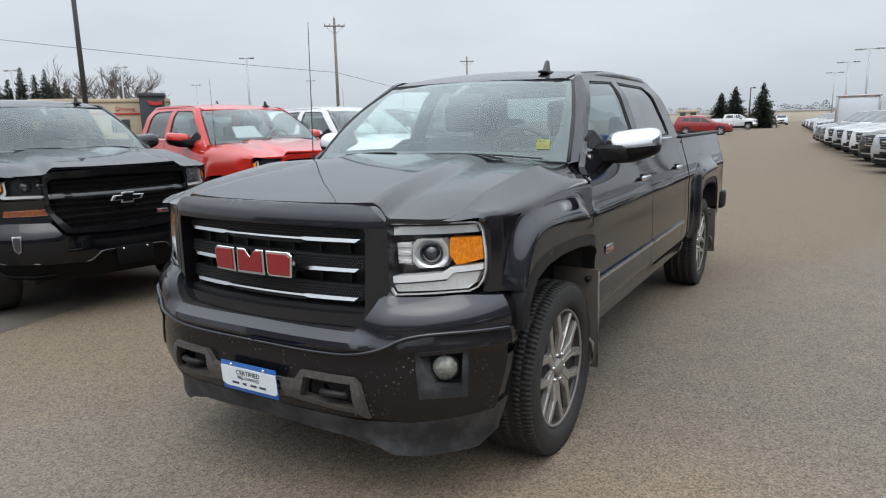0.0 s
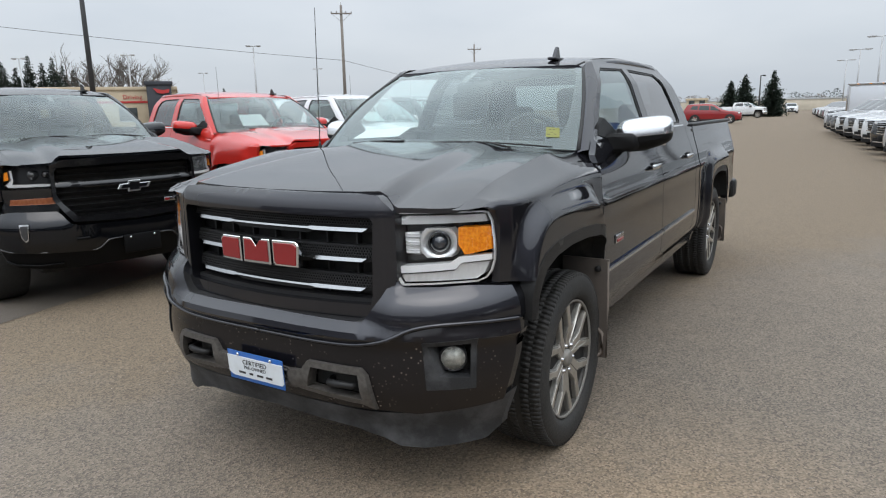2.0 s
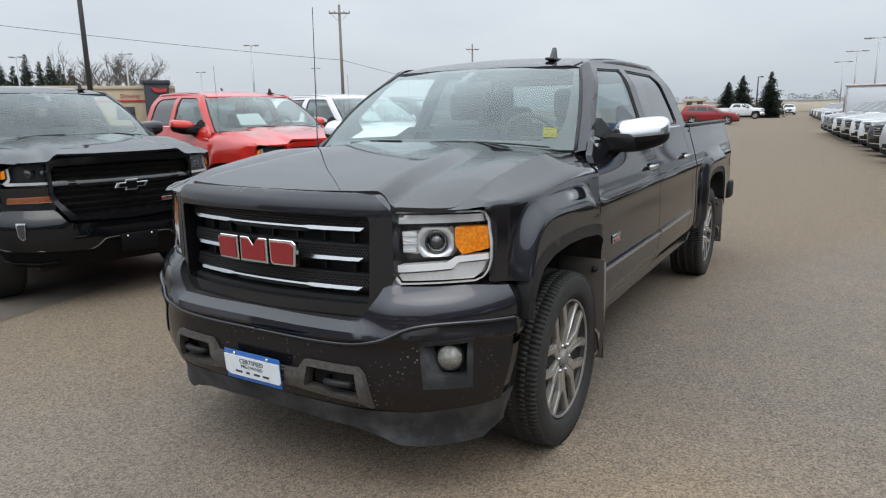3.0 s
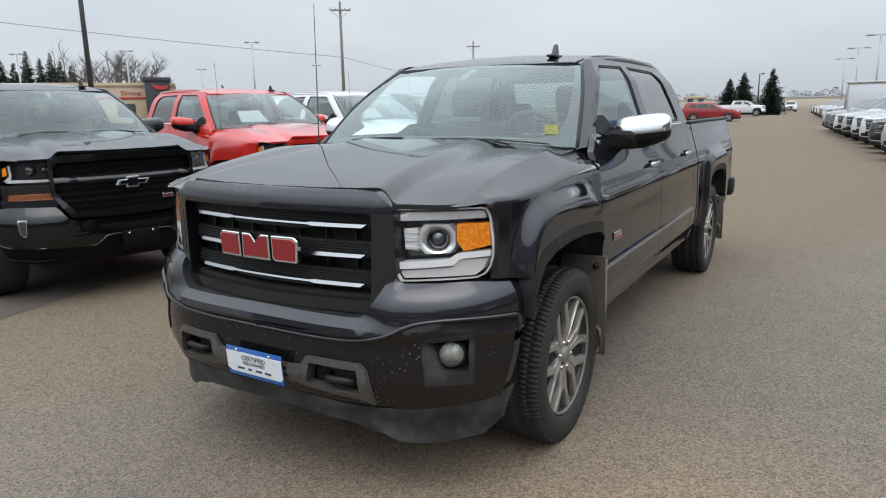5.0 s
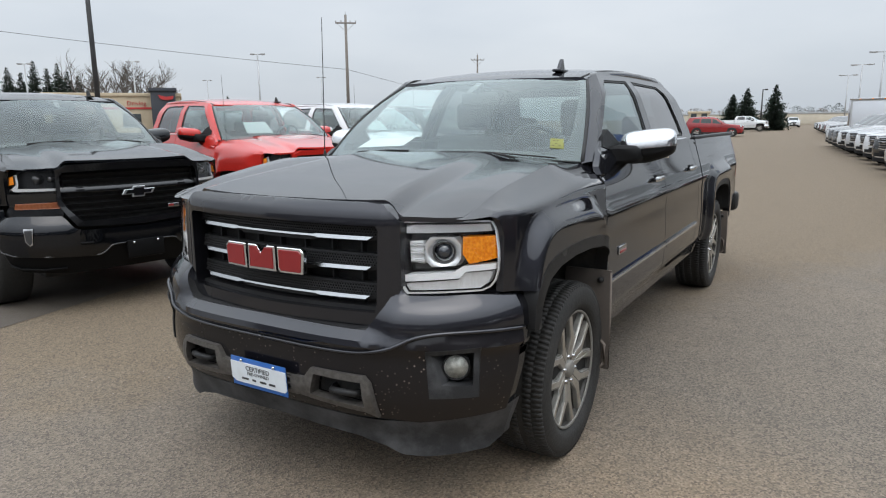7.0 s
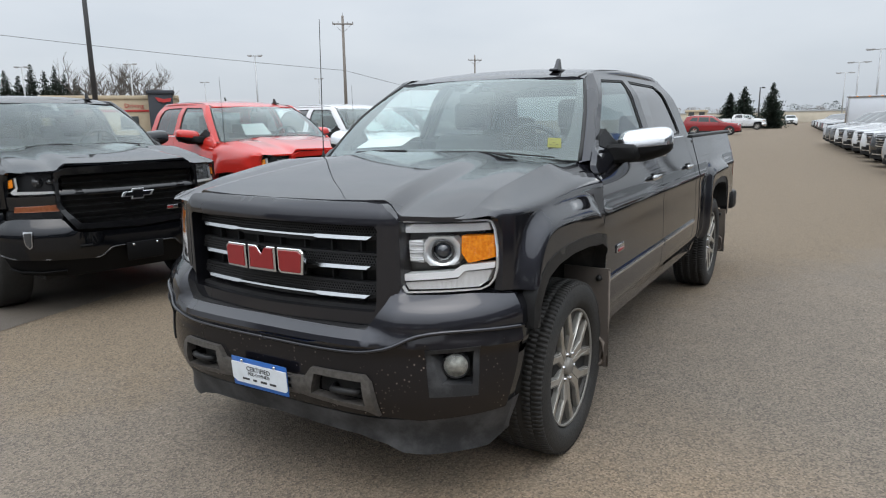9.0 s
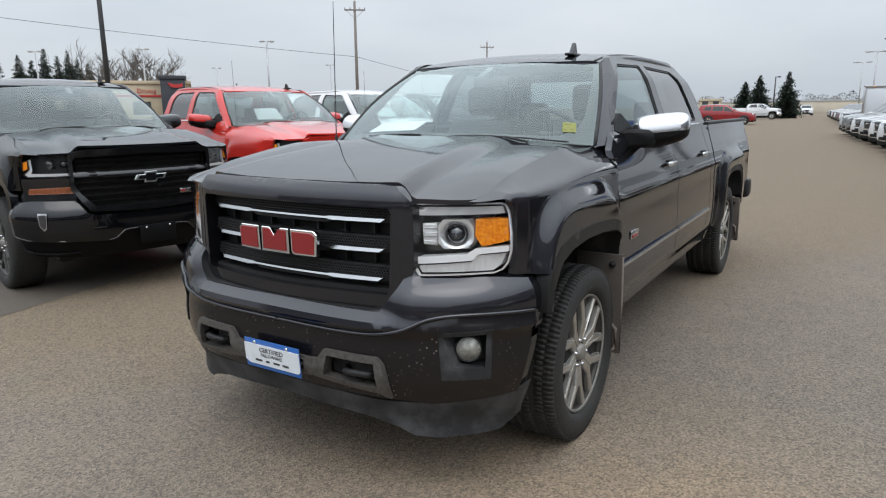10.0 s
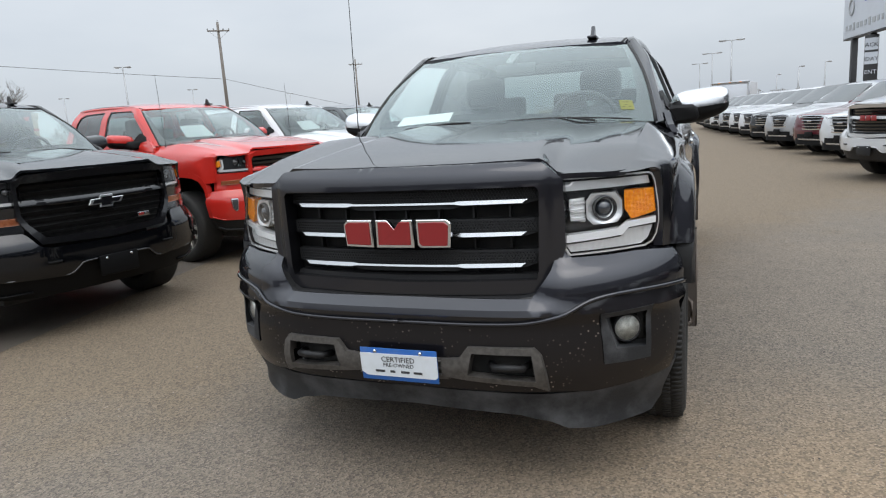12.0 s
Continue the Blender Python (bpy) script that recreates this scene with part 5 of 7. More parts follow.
        rear = part("rear_bench", rbox(1.50, 0.16, 0.60, 0.06, (0, end - 0.10, 1.10), 3), CLOTH, truck, "dark cloth rear bench")
        for x in (-0.5, 0.0, 0.5):
            part("headrest", rbox(0.26, 0.10, 0.16, 0.04, (x, end - 0.10, 1.47), 3), CLOTH, rear)
        bm = rbox(0.24, 0.03, 0.07, 0.012, (0, 0.86, 1.66))
        rbox(0.03, 0.05, 0.07, 0.008, (0, 0.87, 1.71), bm=bm)
        part("inside_mirror", bm, DASH, truck)
        stem = [(-0.030, 0.975), (0.040, 0.975), (0.020, 0.80), (-0.040, 0.80)]
        part("mirror_mount", panel(stem, lambda u, v: tuple(Vector(screen(u, v)) + Vector((0, 0.012, -0.008))), 0.05, 0.02, (0, 1, 0)), MOUNT_GREY, truck, "grey mirror mount on the screen")
    if style == "sierra":
        mm = [Vector(screen(u, v)) + Vector((0, -0.003, 0.0015)) for u, v in ((0.815, 0.110), (0.893, 0.110), (0.883, 0.205), (0.805, 0.205))]
        bm = bmesh.new()
        bm.faces.new([bm.verts.new(q) for q in mm])
        bmesh.ops.solidify(bm, geom=bm.faces[:], thickness=0.001)
        st = part("screen_sticker", bm, YELLOW, truck, "yellow windscreen sticker", flat=True)
        for k, (u, v) in enumerate(((0.830, 0.182), (0.853, 0.182), (0.830, 0.132), (0.867, 0.137), (0.845, 0.155))):
            q = Vector(screen(u, v)) + Vector((0, -0.005, 0.003))
            part("sticker_mark", rbox(0.012, 0.001, 0.003, 0.0, q, rot=Matrix.Rotation(radians(-45), 4, "X")), INK, st)
        part("dash_paper", rbox(0.30, 0.20, 0.002, 0.0, (-0.46, 0.53, 1.405), rot=Matrix.Rotation(radians(14), 4, "X") @ Matrix.Rotation(radians(10), 4, "Z")), PAPER, truck, "white paper on the dashboard")
        aerial = (-0.815, 0.365, 1.30)
    else:
        aerial = (-0.815, 0.30, 1.27)
        mm = [Vector(screen(u, v)) + Vector((0, 0.010, -0.006)) for u, v in ((-0.62, 0.12), (-0.20, 0.10), (-0.22, 0.42), (-0.60, 0.42))]
        bm = bmesh.new()
        bm.faces.new([bm.verts.new(q) for q in mm])
        bmesh.ops.solidify(bm, geom=bm.faces[:], thickness=0.001)
        if body is not BLACK_PAINT:
            part("price_sheet", bm, PAPER, truck, "white price sheet inside the screen", flat=True)
    bm = lathe([(0.016, 0.0), (0.014, 0.02), (0.006, 0.05), (0.004, 0.06)], 10, "z", at=aerial)
    mast = [Vector(aerial) + Vector((0.0, 0.02 * k / 10, 0.05 + 0.79 * k / 10)) for k in range(11)]
    tube(mast, [0.0035 - 0.0015 * k / 10 for k in range(11)], 6, bm=bm)
    part("whip_aerial", bm, SEAL, truck, "thin black whip aerial")
    for x0, x1 in ((-0.48, -0.08), (0.12, 0.72)):
        pts = [tuple(Vector(screen(x / 0.83, 0.018 + 0.012 * math.sin(6 * (x - x0)))) + Vector((0, -0.012, 0.004))) for x in np.linspace(x0, x1, 9)]
        wiper = part("screen_wiper", tube(pts, 0.004, 6), SEAL, truck)
        mid = Vector(pts[4])
        part("wiper_arm", tube([mid, mid + Vector((0.06, -0.03, -0.008)), mid + Vector((0.14, -0.05, -0.02))], 0.006, 6), SEAL, wiper)
    return truck


def mirror_shape(truck, s, body, cap):
    """A folding door mirror: dark case, cap on top, arm to the door."""
    prof = [(0.0, 0.70, 0.42), (0.012, 0.82, 0.60), (0.03, 0.92, 0.78), (0.055, 0.98, 0.90), (0.09, 1.0, 0.98), (0.125, 0.99, 1.0), (0.14, 0.96, 0.97), (0.146, 0.90, 0.88)]
    n = 28
    def ring(y, kx, kz, z_from, z_to):
        out = []
        for k in range(n):
            a = 2 * math.pi * k / n
            c, q = math.cos(a), math.sin(a)
            px = abs(c) ** 0.45 * (1 if c > 0 else -1) * 0.145 * kx
            pz = abs(q) ** 0.5 * (0.088 if q > 0 else -0.092 + 0.030 * max(0.0, px / 0.145)) * kz
            out.append((px, y, max(z_from, min(z_to, pz))))
        return out
    for name, mat, z0, z1, g in (("mirror_case", MIRROR_BLACK, -1, -0.008, 1.0), ("mirror_cap", cap or body, -0.008, 1, 1.012)):
        bm = bmesh.new()
        rows = [[bm.verts.new((p[0] * g, p[1] - 0.07, p[2] * g + 0.014 * p[0] / 0.145)) for p in ring(y, kx, kz, z0, z1)] for y, kx, kz in prof]
        for a, b in zip(rows, rows[1:]):
            for k in range(n):
                bm.faces.new((a[k], a[(k + 1) % n], b[(k + 1) % n], b[k]))
        bm.faces.new(rows[0][::-1])
        bm.faces.new(rows[-1])
        bmesh.ops.remove_doubles(bm, verts=bm.verts, dist=0.0004)
        bmesh.ops.recalc_face_normals(bm, faces=bm.faces)
        mm = Matrix.Translation((s * 1.022, 0.86, 1.385)) @ Matrix.Rotation(radians(s * 12), 4, "Z") @ Matrix.Diagonal((s, 1, 1, 1))
        ob = part(name, bm, mat, truck, "chrome mirror cap" if cap else "", m=mm)
        if s < 0:
            ob.data.flip_normals()
        if name == "mirror_case":
            case = ob
    arm = [(0.83, 1.305), (0.83, 1.385), (0.90, 1.395), (1.0, 1.39), (1.02, 1.312), (0.95, 1.296), (0.88, 1.292)]
    part("mirror_arm", prism(arm, 0.21, lambda a, b, c: Vector((s * a, 0.68 + c + 0.30 * (a - 0.83), b)), bevel=0.018), MIRROR_BLACK, case)
    foot_s = lambda y, z, out=0.010: (max(cab_x(y, max(z, 1.33)), side_x(y, z) if z < 1.36 else 0.0) + out, y, z)
    part("pillar_foot", panel([(0.402, 1.262), (0.41, 1.300), (0.445, 1.318), (0.50, 1.358), (0.60, 1.42), (0.68, 1.40), (0.84, 1.34), (0.62, 1.29), (0.50, 1.262)], foot_s, 0.03, 0.03, (-1, 0, 0), mirror=s < 0), body, truck)
    part("mirror_sail", panel([(0.60, 1.39), (0.655, 1.44), (0.76, 1.475), (0.88, 1.385), (0.74, 1.362)], lambda y, z: foot_s(y, z, 0.014), 0.03, 0.03, (-1, 0, 0), mirror=s < 0), MIRROR_BLACK, case)
    part("mirror_glass", rbox(0.22, 0.004, 0.13, 0.002, (0, 0.077, 0.0)), CHROME, case, "mirror glass", m=Matrix.Translation((s * 1.022, 0.86, 1.385)) @ Matrix.Rotation(radians(s * 12), 4, "Z"))


material_fog = glass("fog_glass", (0.92, 0.92, 0.90), gloss=0.03)
FOG_SILVER = material("fog_reflector", (0.70, 0.70, 0.67), rough=0.35, metal=0.3, grain=(0.42, 0.42, 0.40), scale=55, bump=0.5)
MOULD = material("arch_plastic", (0.009, 0.009, 0.0095), rough=0.45, spec=0.35, grain=(0.012, 0.012, 0.0125), scale=300, bump=0.1, stain=(0.09, 0.08, 0.07, 0.06), stain_scale=4)
HOUSING = material("lamp_housing", (0.09, 0.09, 0.094), rough=0.25, metal=0.6)
HOUSING_DARK = material("dark_lamp_housing", (0.02, 0.02, 0.022), rough=0.3, metal=0.3)
PROJ = material("projector_lens", (0.03, 0.035, 0.045), rough=0.05, coat=1.0, spec=0.9)
GLOSS_BLACK = material("gloss_black", (0.006, 0.006, 0.007), rough=0.18, coat=0.6)
FLAP = material("mud_flap_rubber", (0.070, 0.058, 0.050), rough=0.75, stain=(0.13, 0.105, 0.085, 0.7), stain_scale=3.5)
FLAP_EDGE = material("dusty_flap_edge", (0.17, 0.14, 0.12), rough=0.8, stain=(0.09, 0.075, 0.065, 0.6), stain_scale=12)

# ---- ground ----
def asphalt():
    m = bpy.data.materials.new("dusty_asphalt")
    m.use_nodes = True
    n, l = m.node_tree.nodes, m.node_tree.links
    p = n["Principled BSDF"]
    tc = n.new("ShaderNodeTexCoord")
    def tex(kind, scale, detail=6, rough=0.6):
        t = n.new(kind)
        t.inputs["Scale"].default_value = scale
        if kind == "ShaderNodeTexNoise":
            t.inputs["Detail"].default_value, t.inputs["Roughness"].default_value = detail, rough
        l.new(tc.outputs["Object"], t.inputs["Vector"])
        return t
    def ramp(src, a, b, c0, c1):
        r = n.new("ShaderNodeValToRGB")
        r.color_ramp.elements[0].position, r.color_ramp.elements[1].position = a, b
        r.color_ramp.elements[0].color, r.color_ramp.elements[1].color = (*c0, 1), (*c1, 1)
        l.new(src, r.inputs[0])
        return r.outputs[0]
    def mix(kind, fac, a, b):
        x = n.new("ShaderNodeMix")
        x.data_type, x.blend_type = "RGBA", kind
        if isinstance(fac, float):
            x.inputs[0].default_value = fac
        else:
            l.new(fac, x.inputs[0])
        l.new(a, x.inputs[6])
        if isinstance(b, tuple):
            x.inputs[7].default_value = (*b, 1)
        else:
            l.new(b, x.inputs[7])
        return x.outputs[2]
    big = tex("ShaderNodeTexNoise", 0.30, 5, 0.55)
    mid = tex("ShaderNodeTexNoise", 1.3, 7, 0.7)
    grit = tex("ShaderNodeTexVoronoi", 115)
    fine = tex("ShaderNodeTexNoise", 260, 3, 0.7)
    base = ramp(big.outputs[0], 0.38, 0.62, (0.160, 0.139, 0.118), (0.180, 0.152, 0.125))
    c = mix("MIX", ramp(mid.outputs[0], 0.48, 0.72, (0, 0, 0), (0.22, 0.22, 0.22)), base, (0.230, 0.192, 0.150))
    # tan dirt trodden over the older half of the lot, up to a slanting edge, and a patch beside the grey truck
    def calc(kind, a, b):
        x = n.new("ShaderNodeMath")
        x.operation = kind
        for k, v in enumerate((a, b)):
            if isinstance(v, (int, float)):
                x.inputs[k].default_value = v
            else:
                l.new(v, x.inputs[k])
        return x.outputs[0]

    def spread(src, a, b, c, d):
        r = n.new("ShaderNodeMapRange")
        for k, v in enumerate((a, b, c, d)):
            r.inputs[k + 1].default_value = v
        l.new(src, r.inputs[0])
        return r.outputs[0]
    where = n.new("ShaderNodeSeparateXYZ")
    l.new(tc.outputs["Object"], where.inputs[0])
    dirt = tex("ShaderNodeTexNoise", 0.9, 7, 0.68)
    slant = calc("SUBTRACT", where.outputs["X"], calc("MULTIPLY", where.outputs["Y"], 0.64))
    slant = calc("ADD", slant, spread(dirt.outputs[0], 0.3, 0.7, -0.9, 0.9))
    side = spread(slant, -1.9, -0.5, 0.92, 0.06)
    off = n.new("ShaderNodeVectorMath")
    off.operation = "DISTANCE"
    off.inputs[1].default_value = (1.30, -0.80, 0.0)
    l.new(tc.outputs["Object"], off.inputs[0])
    spot = calc("MULTIPLY", spread(off.outputs["Value"], 0.2, 1.8, 1.0, 0.0), spread(dirt.outputs[0], 0.35, 0.62, 0.25, 0.95))
    streak = tex("ShaderNodeTexNoise", 3.2, 8, 0.75)
    c = mix("MULTIPLY", 0.6, c, ramp(streak.outputs[0], 0.32, 0.70, (0.84, 0.84, 0.85), (1.14, 1.13, 1.12)))
    c = mix("MIX", side, c, (0.168, 0.131, 0.093))
    c = mix("MIX", spot, c, (0.255, 0.192, 0.132))
    stones = ramp(grit.outputs["Color"], 0.15, 0.95, (0.50, 0.50, 0.50), (1.62, 1.59, 1.53))
    c = mix("MULTIPLY", 0.8, c, stones)
    c = mix("MULTIPLY", 0.55, c, ramp(fine.outputs[0], 0.3, 0.7, (0.78, 0.78, 0.78), (1.2, 1.2, 1.2)))
    l.new(c, p.inputs["Base Color"])
    p.inputs["Roughness"].default_value = 0.85
    p.inputs["Specular IOR Level"].default_value = 0.3
    b = n.new("ShaderNodeBump")
    b.inputs["Strength"].default_value, b.inputs["Distance"].default_value = 0.6, 0.006
    l.new(grit.outputs["Distance"], b.inputs["Height"])
    l.new(b.outputs[0], p.inputs["Normal"])
    return m


ASPHALT = asphalt()
bm = bmesh.new()
bmesh.ops.create_grid(bm, x_segments=60, y_segments=60, size=1500)
ground = part("ground", bm, ASPHALT, flat=True)
tagged(ground, "dusty grey-brown asphalt of a car lot", "ground", kind="structure")

# loose grit swept over the lot
rnd = random.Random(5)
bm = bmesh.new()
for k in range(9000):
    x, y = rnd.uniform(-6, 6.5), -2.4 + 9.0 * rnd.random() ** 1.6
    r = rnd.uniform(0.0018, 0.0052) * (1.6 if rnd.random() < 0.08 else 1)
    c = Vector((x, y, r * 0.35))
    ring = [bm.verts.new(c + Vector((r * rnd.uniform(0.7, 1.3) * math.cos(a), r * rnd.uniform(0.7, 1.3) * math.sin(a), 0))) for a in (0, 1.26, 2.51, 3.77, 5.03)]
    tip, low = bm.verts.new(c + Vector((0, 0, r * 0.5))), bm.verts.new(c - Vector((0, 0, r * 0.5)))
    for i in range(5):
        bm.faces.new((ring[i], ring[(i + 1) % 5], tip))
        bm.faces.new((ring[(i + 1) % 5], ring[i], low))
GRIT = material("grit", (0.05, 0.045, 0.04), rough=0.9, grain=(0.36, 0.31, 0.26), scale=23)
tagged(part("grit", bm, GRIT, flat=True), "scattered dark and tan grit on the asphalt", "gravel", kind="stuff")

# ---- the vehicles near the camera ----
make_truck("dark grey crew cab pickup truck parked on asphalt", "pickup truck", pose(0, 0, 0), GREY_PAINT, 0.022, "sierra", mirror_cap=CAP_CHROME)
LEFT = dict(res=0.045, style="silverado", group="parked pickups facing the lane")
make_truck("black pickup truck with black grille", "pickup truck", pose(-4.122, 0.881, 0, 0, 0, 78.3), BLACK_PAINT, dark_rim=True, dark_side=True, **LEFT)
make_truck("bright red pickup truck with black mirrors", "pickup truck", pose(-4.206, 3.696, 0, 0, 0, 76.4), RED_PAINT, dark=False, double=True, **LEFT)
make_truck("white pickup truck with chrome grille", "pickup truck", pose(-4.35, 6.45, 0, 0, 0, 77), WHITE_PAINT, chrome=True, dark=False, **LEFT)
make_truck("dark grey pickup truck", "pickup truck", pose(-4.6, 9.3, 0, 0, 0, 77), CHAR_PAINT, chrome=True, dark=False, **LEFT)


# Long darker sheet with a ragged edge, laid just above the asphalt.
DARK_ASPHALT = material("dark_asphalt", (0.078, 0.065, 0.052), rough=0.7, grain=(0.110, 0.092, 0.075), scale=110, bump=0.4, stain=(0.12, 0.098, 0.077, 0.8), stain_scale=1.6)
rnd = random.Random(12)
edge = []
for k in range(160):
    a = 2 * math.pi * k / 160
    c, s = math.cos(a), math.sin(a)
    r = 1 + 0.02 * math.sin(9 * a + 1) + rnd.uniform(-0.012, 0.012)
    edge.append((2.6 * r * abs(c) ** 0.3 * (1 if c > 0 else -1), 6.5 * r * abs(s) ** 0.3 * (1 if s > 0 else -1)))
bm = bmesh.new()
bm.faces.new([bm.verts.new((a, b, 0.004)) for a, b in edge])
dark_area = tagged(part("dark_patch", bm, DARK_ASPHALT, flat=True), "dark patch on the asphalt under the black truck", "ground", kind="structure")
dark_area.matrix_world = pose(-6.45, 0.9, 0, 0, 0, 12)

# ---- other vehicles: sport utility cars with front axle at y = 0, front towards -y ----
SUV_TOP = [(-0.92, 0.70), (-0.90, 0.90), (-0.80, 0.985), (-0.3, 1.06), (0.40, 1.135), (0.56, 1.16), (1.32, 1.66), (1.6, 1.735), (2.3, 1.755), (3.2, 1.72), (3.55, 1.66), (3.85, 1.12), (3.93, 0.95), (3.95, 0.60)]
SUV_WIDE = [(-0.92, 0.62), (-0.86, 0.80), (-0.70, 0.90), (-0.2, 0.955), (1.5, 0.965), (3.2, 0.95), (3.7, 0.88), (3.95, 0.74)]


def suv_ring(y):
    """Half section of the body at y: points from the sill round to the middle of the top."""
    top, w = curve_at(SUV_TOP, y), spline_at(SUV_WIDE, y)
    belt = min(top - 0.03, curve_at([(-0.92, 0.66), (-0.3, 0.99), (0.4, 1.08), (3.5, 1.16), (3.95, 0.9)], y))
    cab = max(0.0, top - belt)
    tumble = 0.55 * cab
    low = 0.30 if -0.85 < y < 3.85 else 0.40
    pts = [(0.0, low - 0.02), (w * 0.86, low - 0.02), (w * 0.97, low + 0.06), (w, low + 0.24), (w * 0.995, (low + belt) / 2 + 0.1), (w * 0.985, belt - 0.05)]
    if cab > 0.15:
        pts += [(w * 0.955, belt), (w * 0.955 - 0.18 * tumble, belt + 0.30 * cab), (w * 0.955 - 0.48 * tumble, belt + 0.75 * cab), (w * 0.955 - 0.72 * tumble, belt + 0.92 * cab), (w * 0.45, top - 0.008), (0.0, top)]
    else:
        pts += [(w * 0.955, belt - 0.01 + 0.3 * cab), (w * 0.90, belt + 0.55 * cab), (w * 0.80, belt + 0.80 * cab), (w * 0.65, belt + 0.92 * cab), (w * 0.35, top - 0.004), (0.0, top)]
    return pts


def suv_side(y, v, out=0.0):
    """Point on the flank above the belt: v from 0 at the belt to 1 at the roof rail."""
    pts = suv_ring(y)
    a, b = Vector((pts[6][0], y, pts[6][1])), Vector((pts[8][0], y, pts[8][1]))
    q = a.lerp(b, v)
    return (q.x + out, q.y, q.z + out * 0.4)


def make_suv(label, m, body, group, category="car", chrome_grille=True, detail=True):
    car = thing("parked_car", label, category, m, group)
    ys = [-0.92, -0.90, -0.86, -0.80, -0.70, -0.5, -0.3, 0, 0.3, 0.45, 0.65, 0.85, 1.05, 1.2, 1.35, 1.5, 1.9, 2.3, 2.8, 3.2, 3.4, 3.55, 3.65, 3.75, 3.85, 3.90, 3.93, 3.95]
    bm = bmesh.new()
    rings = []
    for y in ys:
        half = suv_ring(y)
        full = half + [(-a, b) for a, b in reversed(half[1:-1])]
        rings.append([bm.verts.new((a, y, b)) for a, b in full])
    n = len(rings[0])
    for a, b in zip(rings, rings[1:]):
        for k in range(n):
            bm.faces.new((a[k], b[k], b[(k + 1) % n], a[(k + 1) % n]))
    bm.faces.new(rings[0][::-1])
    bm.faces.new(rings[-1])
    bmesh.ops.recalc_face_normals(bm, faces=bm.faces)
    part("body", bm, body, car)
    part("windscreen", panel([(-0.78, 0.61), (0.78, 0.61), (0.66, 1.29), (-0.66, 1.29)], lambda x, y: (x, y - 0.012, curve_at(SUV_TOP, y) + 0.014 - 0.035 * (x / 0.75) ** 4), 0.15, 0.01, (0, 1, 0)), CAR_GLASS, car)
    for s in (1, -1):
        for w in ([(0.78, 0.10), (1.28, 0.86), (1.62, 0.90), (1.60, 0.08)], [(1.70, 0.08), (1.72, 0.90), (2.50, 0.90), (2.56, 0.10)], [(2.66, 0.12), (2.62, 0.88), (3.10, 0.84), (3.30, 0.20)]):
            part("side_window", panel(w, lambda y, v: suv_side(y, v, 0.010), 0.2, 0.02, (-1, 0, 0), mirror=s < 0), CAR_GLASS, car)
        part("door_mirror", rbox(0.20, 0.10, 0.14, 0.04, (s * 1.03, 0.86, 1.17)), body, car)
        part("sill_trim", rbox(0.03, 2.2, 0.10, 0.01, (s * 0.955, 1.43, 0.34)), PLASTIC, car)
        for wy in (0.0, 2.86):
            bm = lathe([(0.43, 0.0), (0.43, 0.012), (0.36, 0.02), (0.30, 0.0)], 24, "x", closed=True, at=(0, 0, 0))
            part("wheel_arch", bm, PLASTIC, car, m=Matrix.Translation((s * 0.955 - (0.0 if s > 0 else 0.012), wy, 0.38)))
            hub = new("wheel")
            hub.parent = car
            hub.location, hub.rotation_euler = (s * 0.86, wy, 0.36), (0.3, 0, 0 if s > 0 else math.pi)
            part("tyre", lathe([(0.24, 0.10), (0.26, 0.12), (0.33, 0.118), (0.355, 0.10), (0.36, 0.0), (0.355, -0.10), (0.26, -0.10)], 28, "x", closed=True), RUBBER, hub)
            rim = part("rim", lathe([(0.25, 0.09), (0.25, 0.112), (0.235, 0.10), (0.22, 0.05), (0.05, 0.045)], 28, "x"), ALLOY_DARK, hub)
            for k in range(5):
                rot = Matrix.Rotation(2 * math.pi * k / 5, 4, "X")
                part("spoke", prism([(-0.03, 0.03), (-0.035, 0.235), (0.035, 0.235), (0.03, 0.03)], 0.03, lambda a, b, c: rot @ Vector((0.105 - c, a, b))), ALLOY, rim, flat=True)
        lamp = [(0.46, 0.93), (0.90, 0.975), (0.92, 0.90), (0.88, 0.84), (0.48, 0.84)]
        fy = lambda x, z: -0.905 + 0.42 * max(0, abs(x) - 0.30) ** 1.7 * 1.25 + 0.25 * max(0, z - 0.80) ** 1.5
        head = part("head_lamp", panel([(s * a, b) for a, b in lamp], lambda x, z: (x, fy(x, z) - 0.030, z), 0.1, 0.06, (0, 1, 0)), CLEAR_GREY, car, "clear head lamp")
        part("lamp_core", panel([(s * a, b) for a, b in ((0.56, 0.925), (0.80, 0.945), (0.82, 0.875), (0.58, 0.865))], lambda x, z: (x, fy(x, z) - 0.036, z), 0.1, 0.02, (0, 1, 0)), PROJ, head)
        part("fog_lamp", panel([(s * a, b) for a, b in ((0.55, 0.52), (0.80, 0.56), (0.80, 0.50), (0.56, 0.48))], lambda x, z: (x, fy(x, z) - 0.03, z), 0.1, 0.04, (0, 1, 0)), DULL_CHROME, car)
    gr = sym([(0, 0.965), (0.36, 0.955), (0.46, 0.920), (0.52, 0.82), (0.50, 0.72), (0.43, 0.650), (0.34, 0.615), (0, 0.605)])
    inner = [(a * 0.91, 0.785 + (b - 0.785) * 0.86) for a, b in gr]
    yg = lambda x, z: -0.948 + 0.25 * abs(x) ** 2 + 0.10 * max(0, z - 0.8)
    grille = part("grille", panel(gr, lambda x, z: (x, yg(x, z), z), 0.1, 0.05, (0, 1, 0), [inner]), CHROME if chrome_grille else GLOSS_BLACK, car, "chrome grille frame")
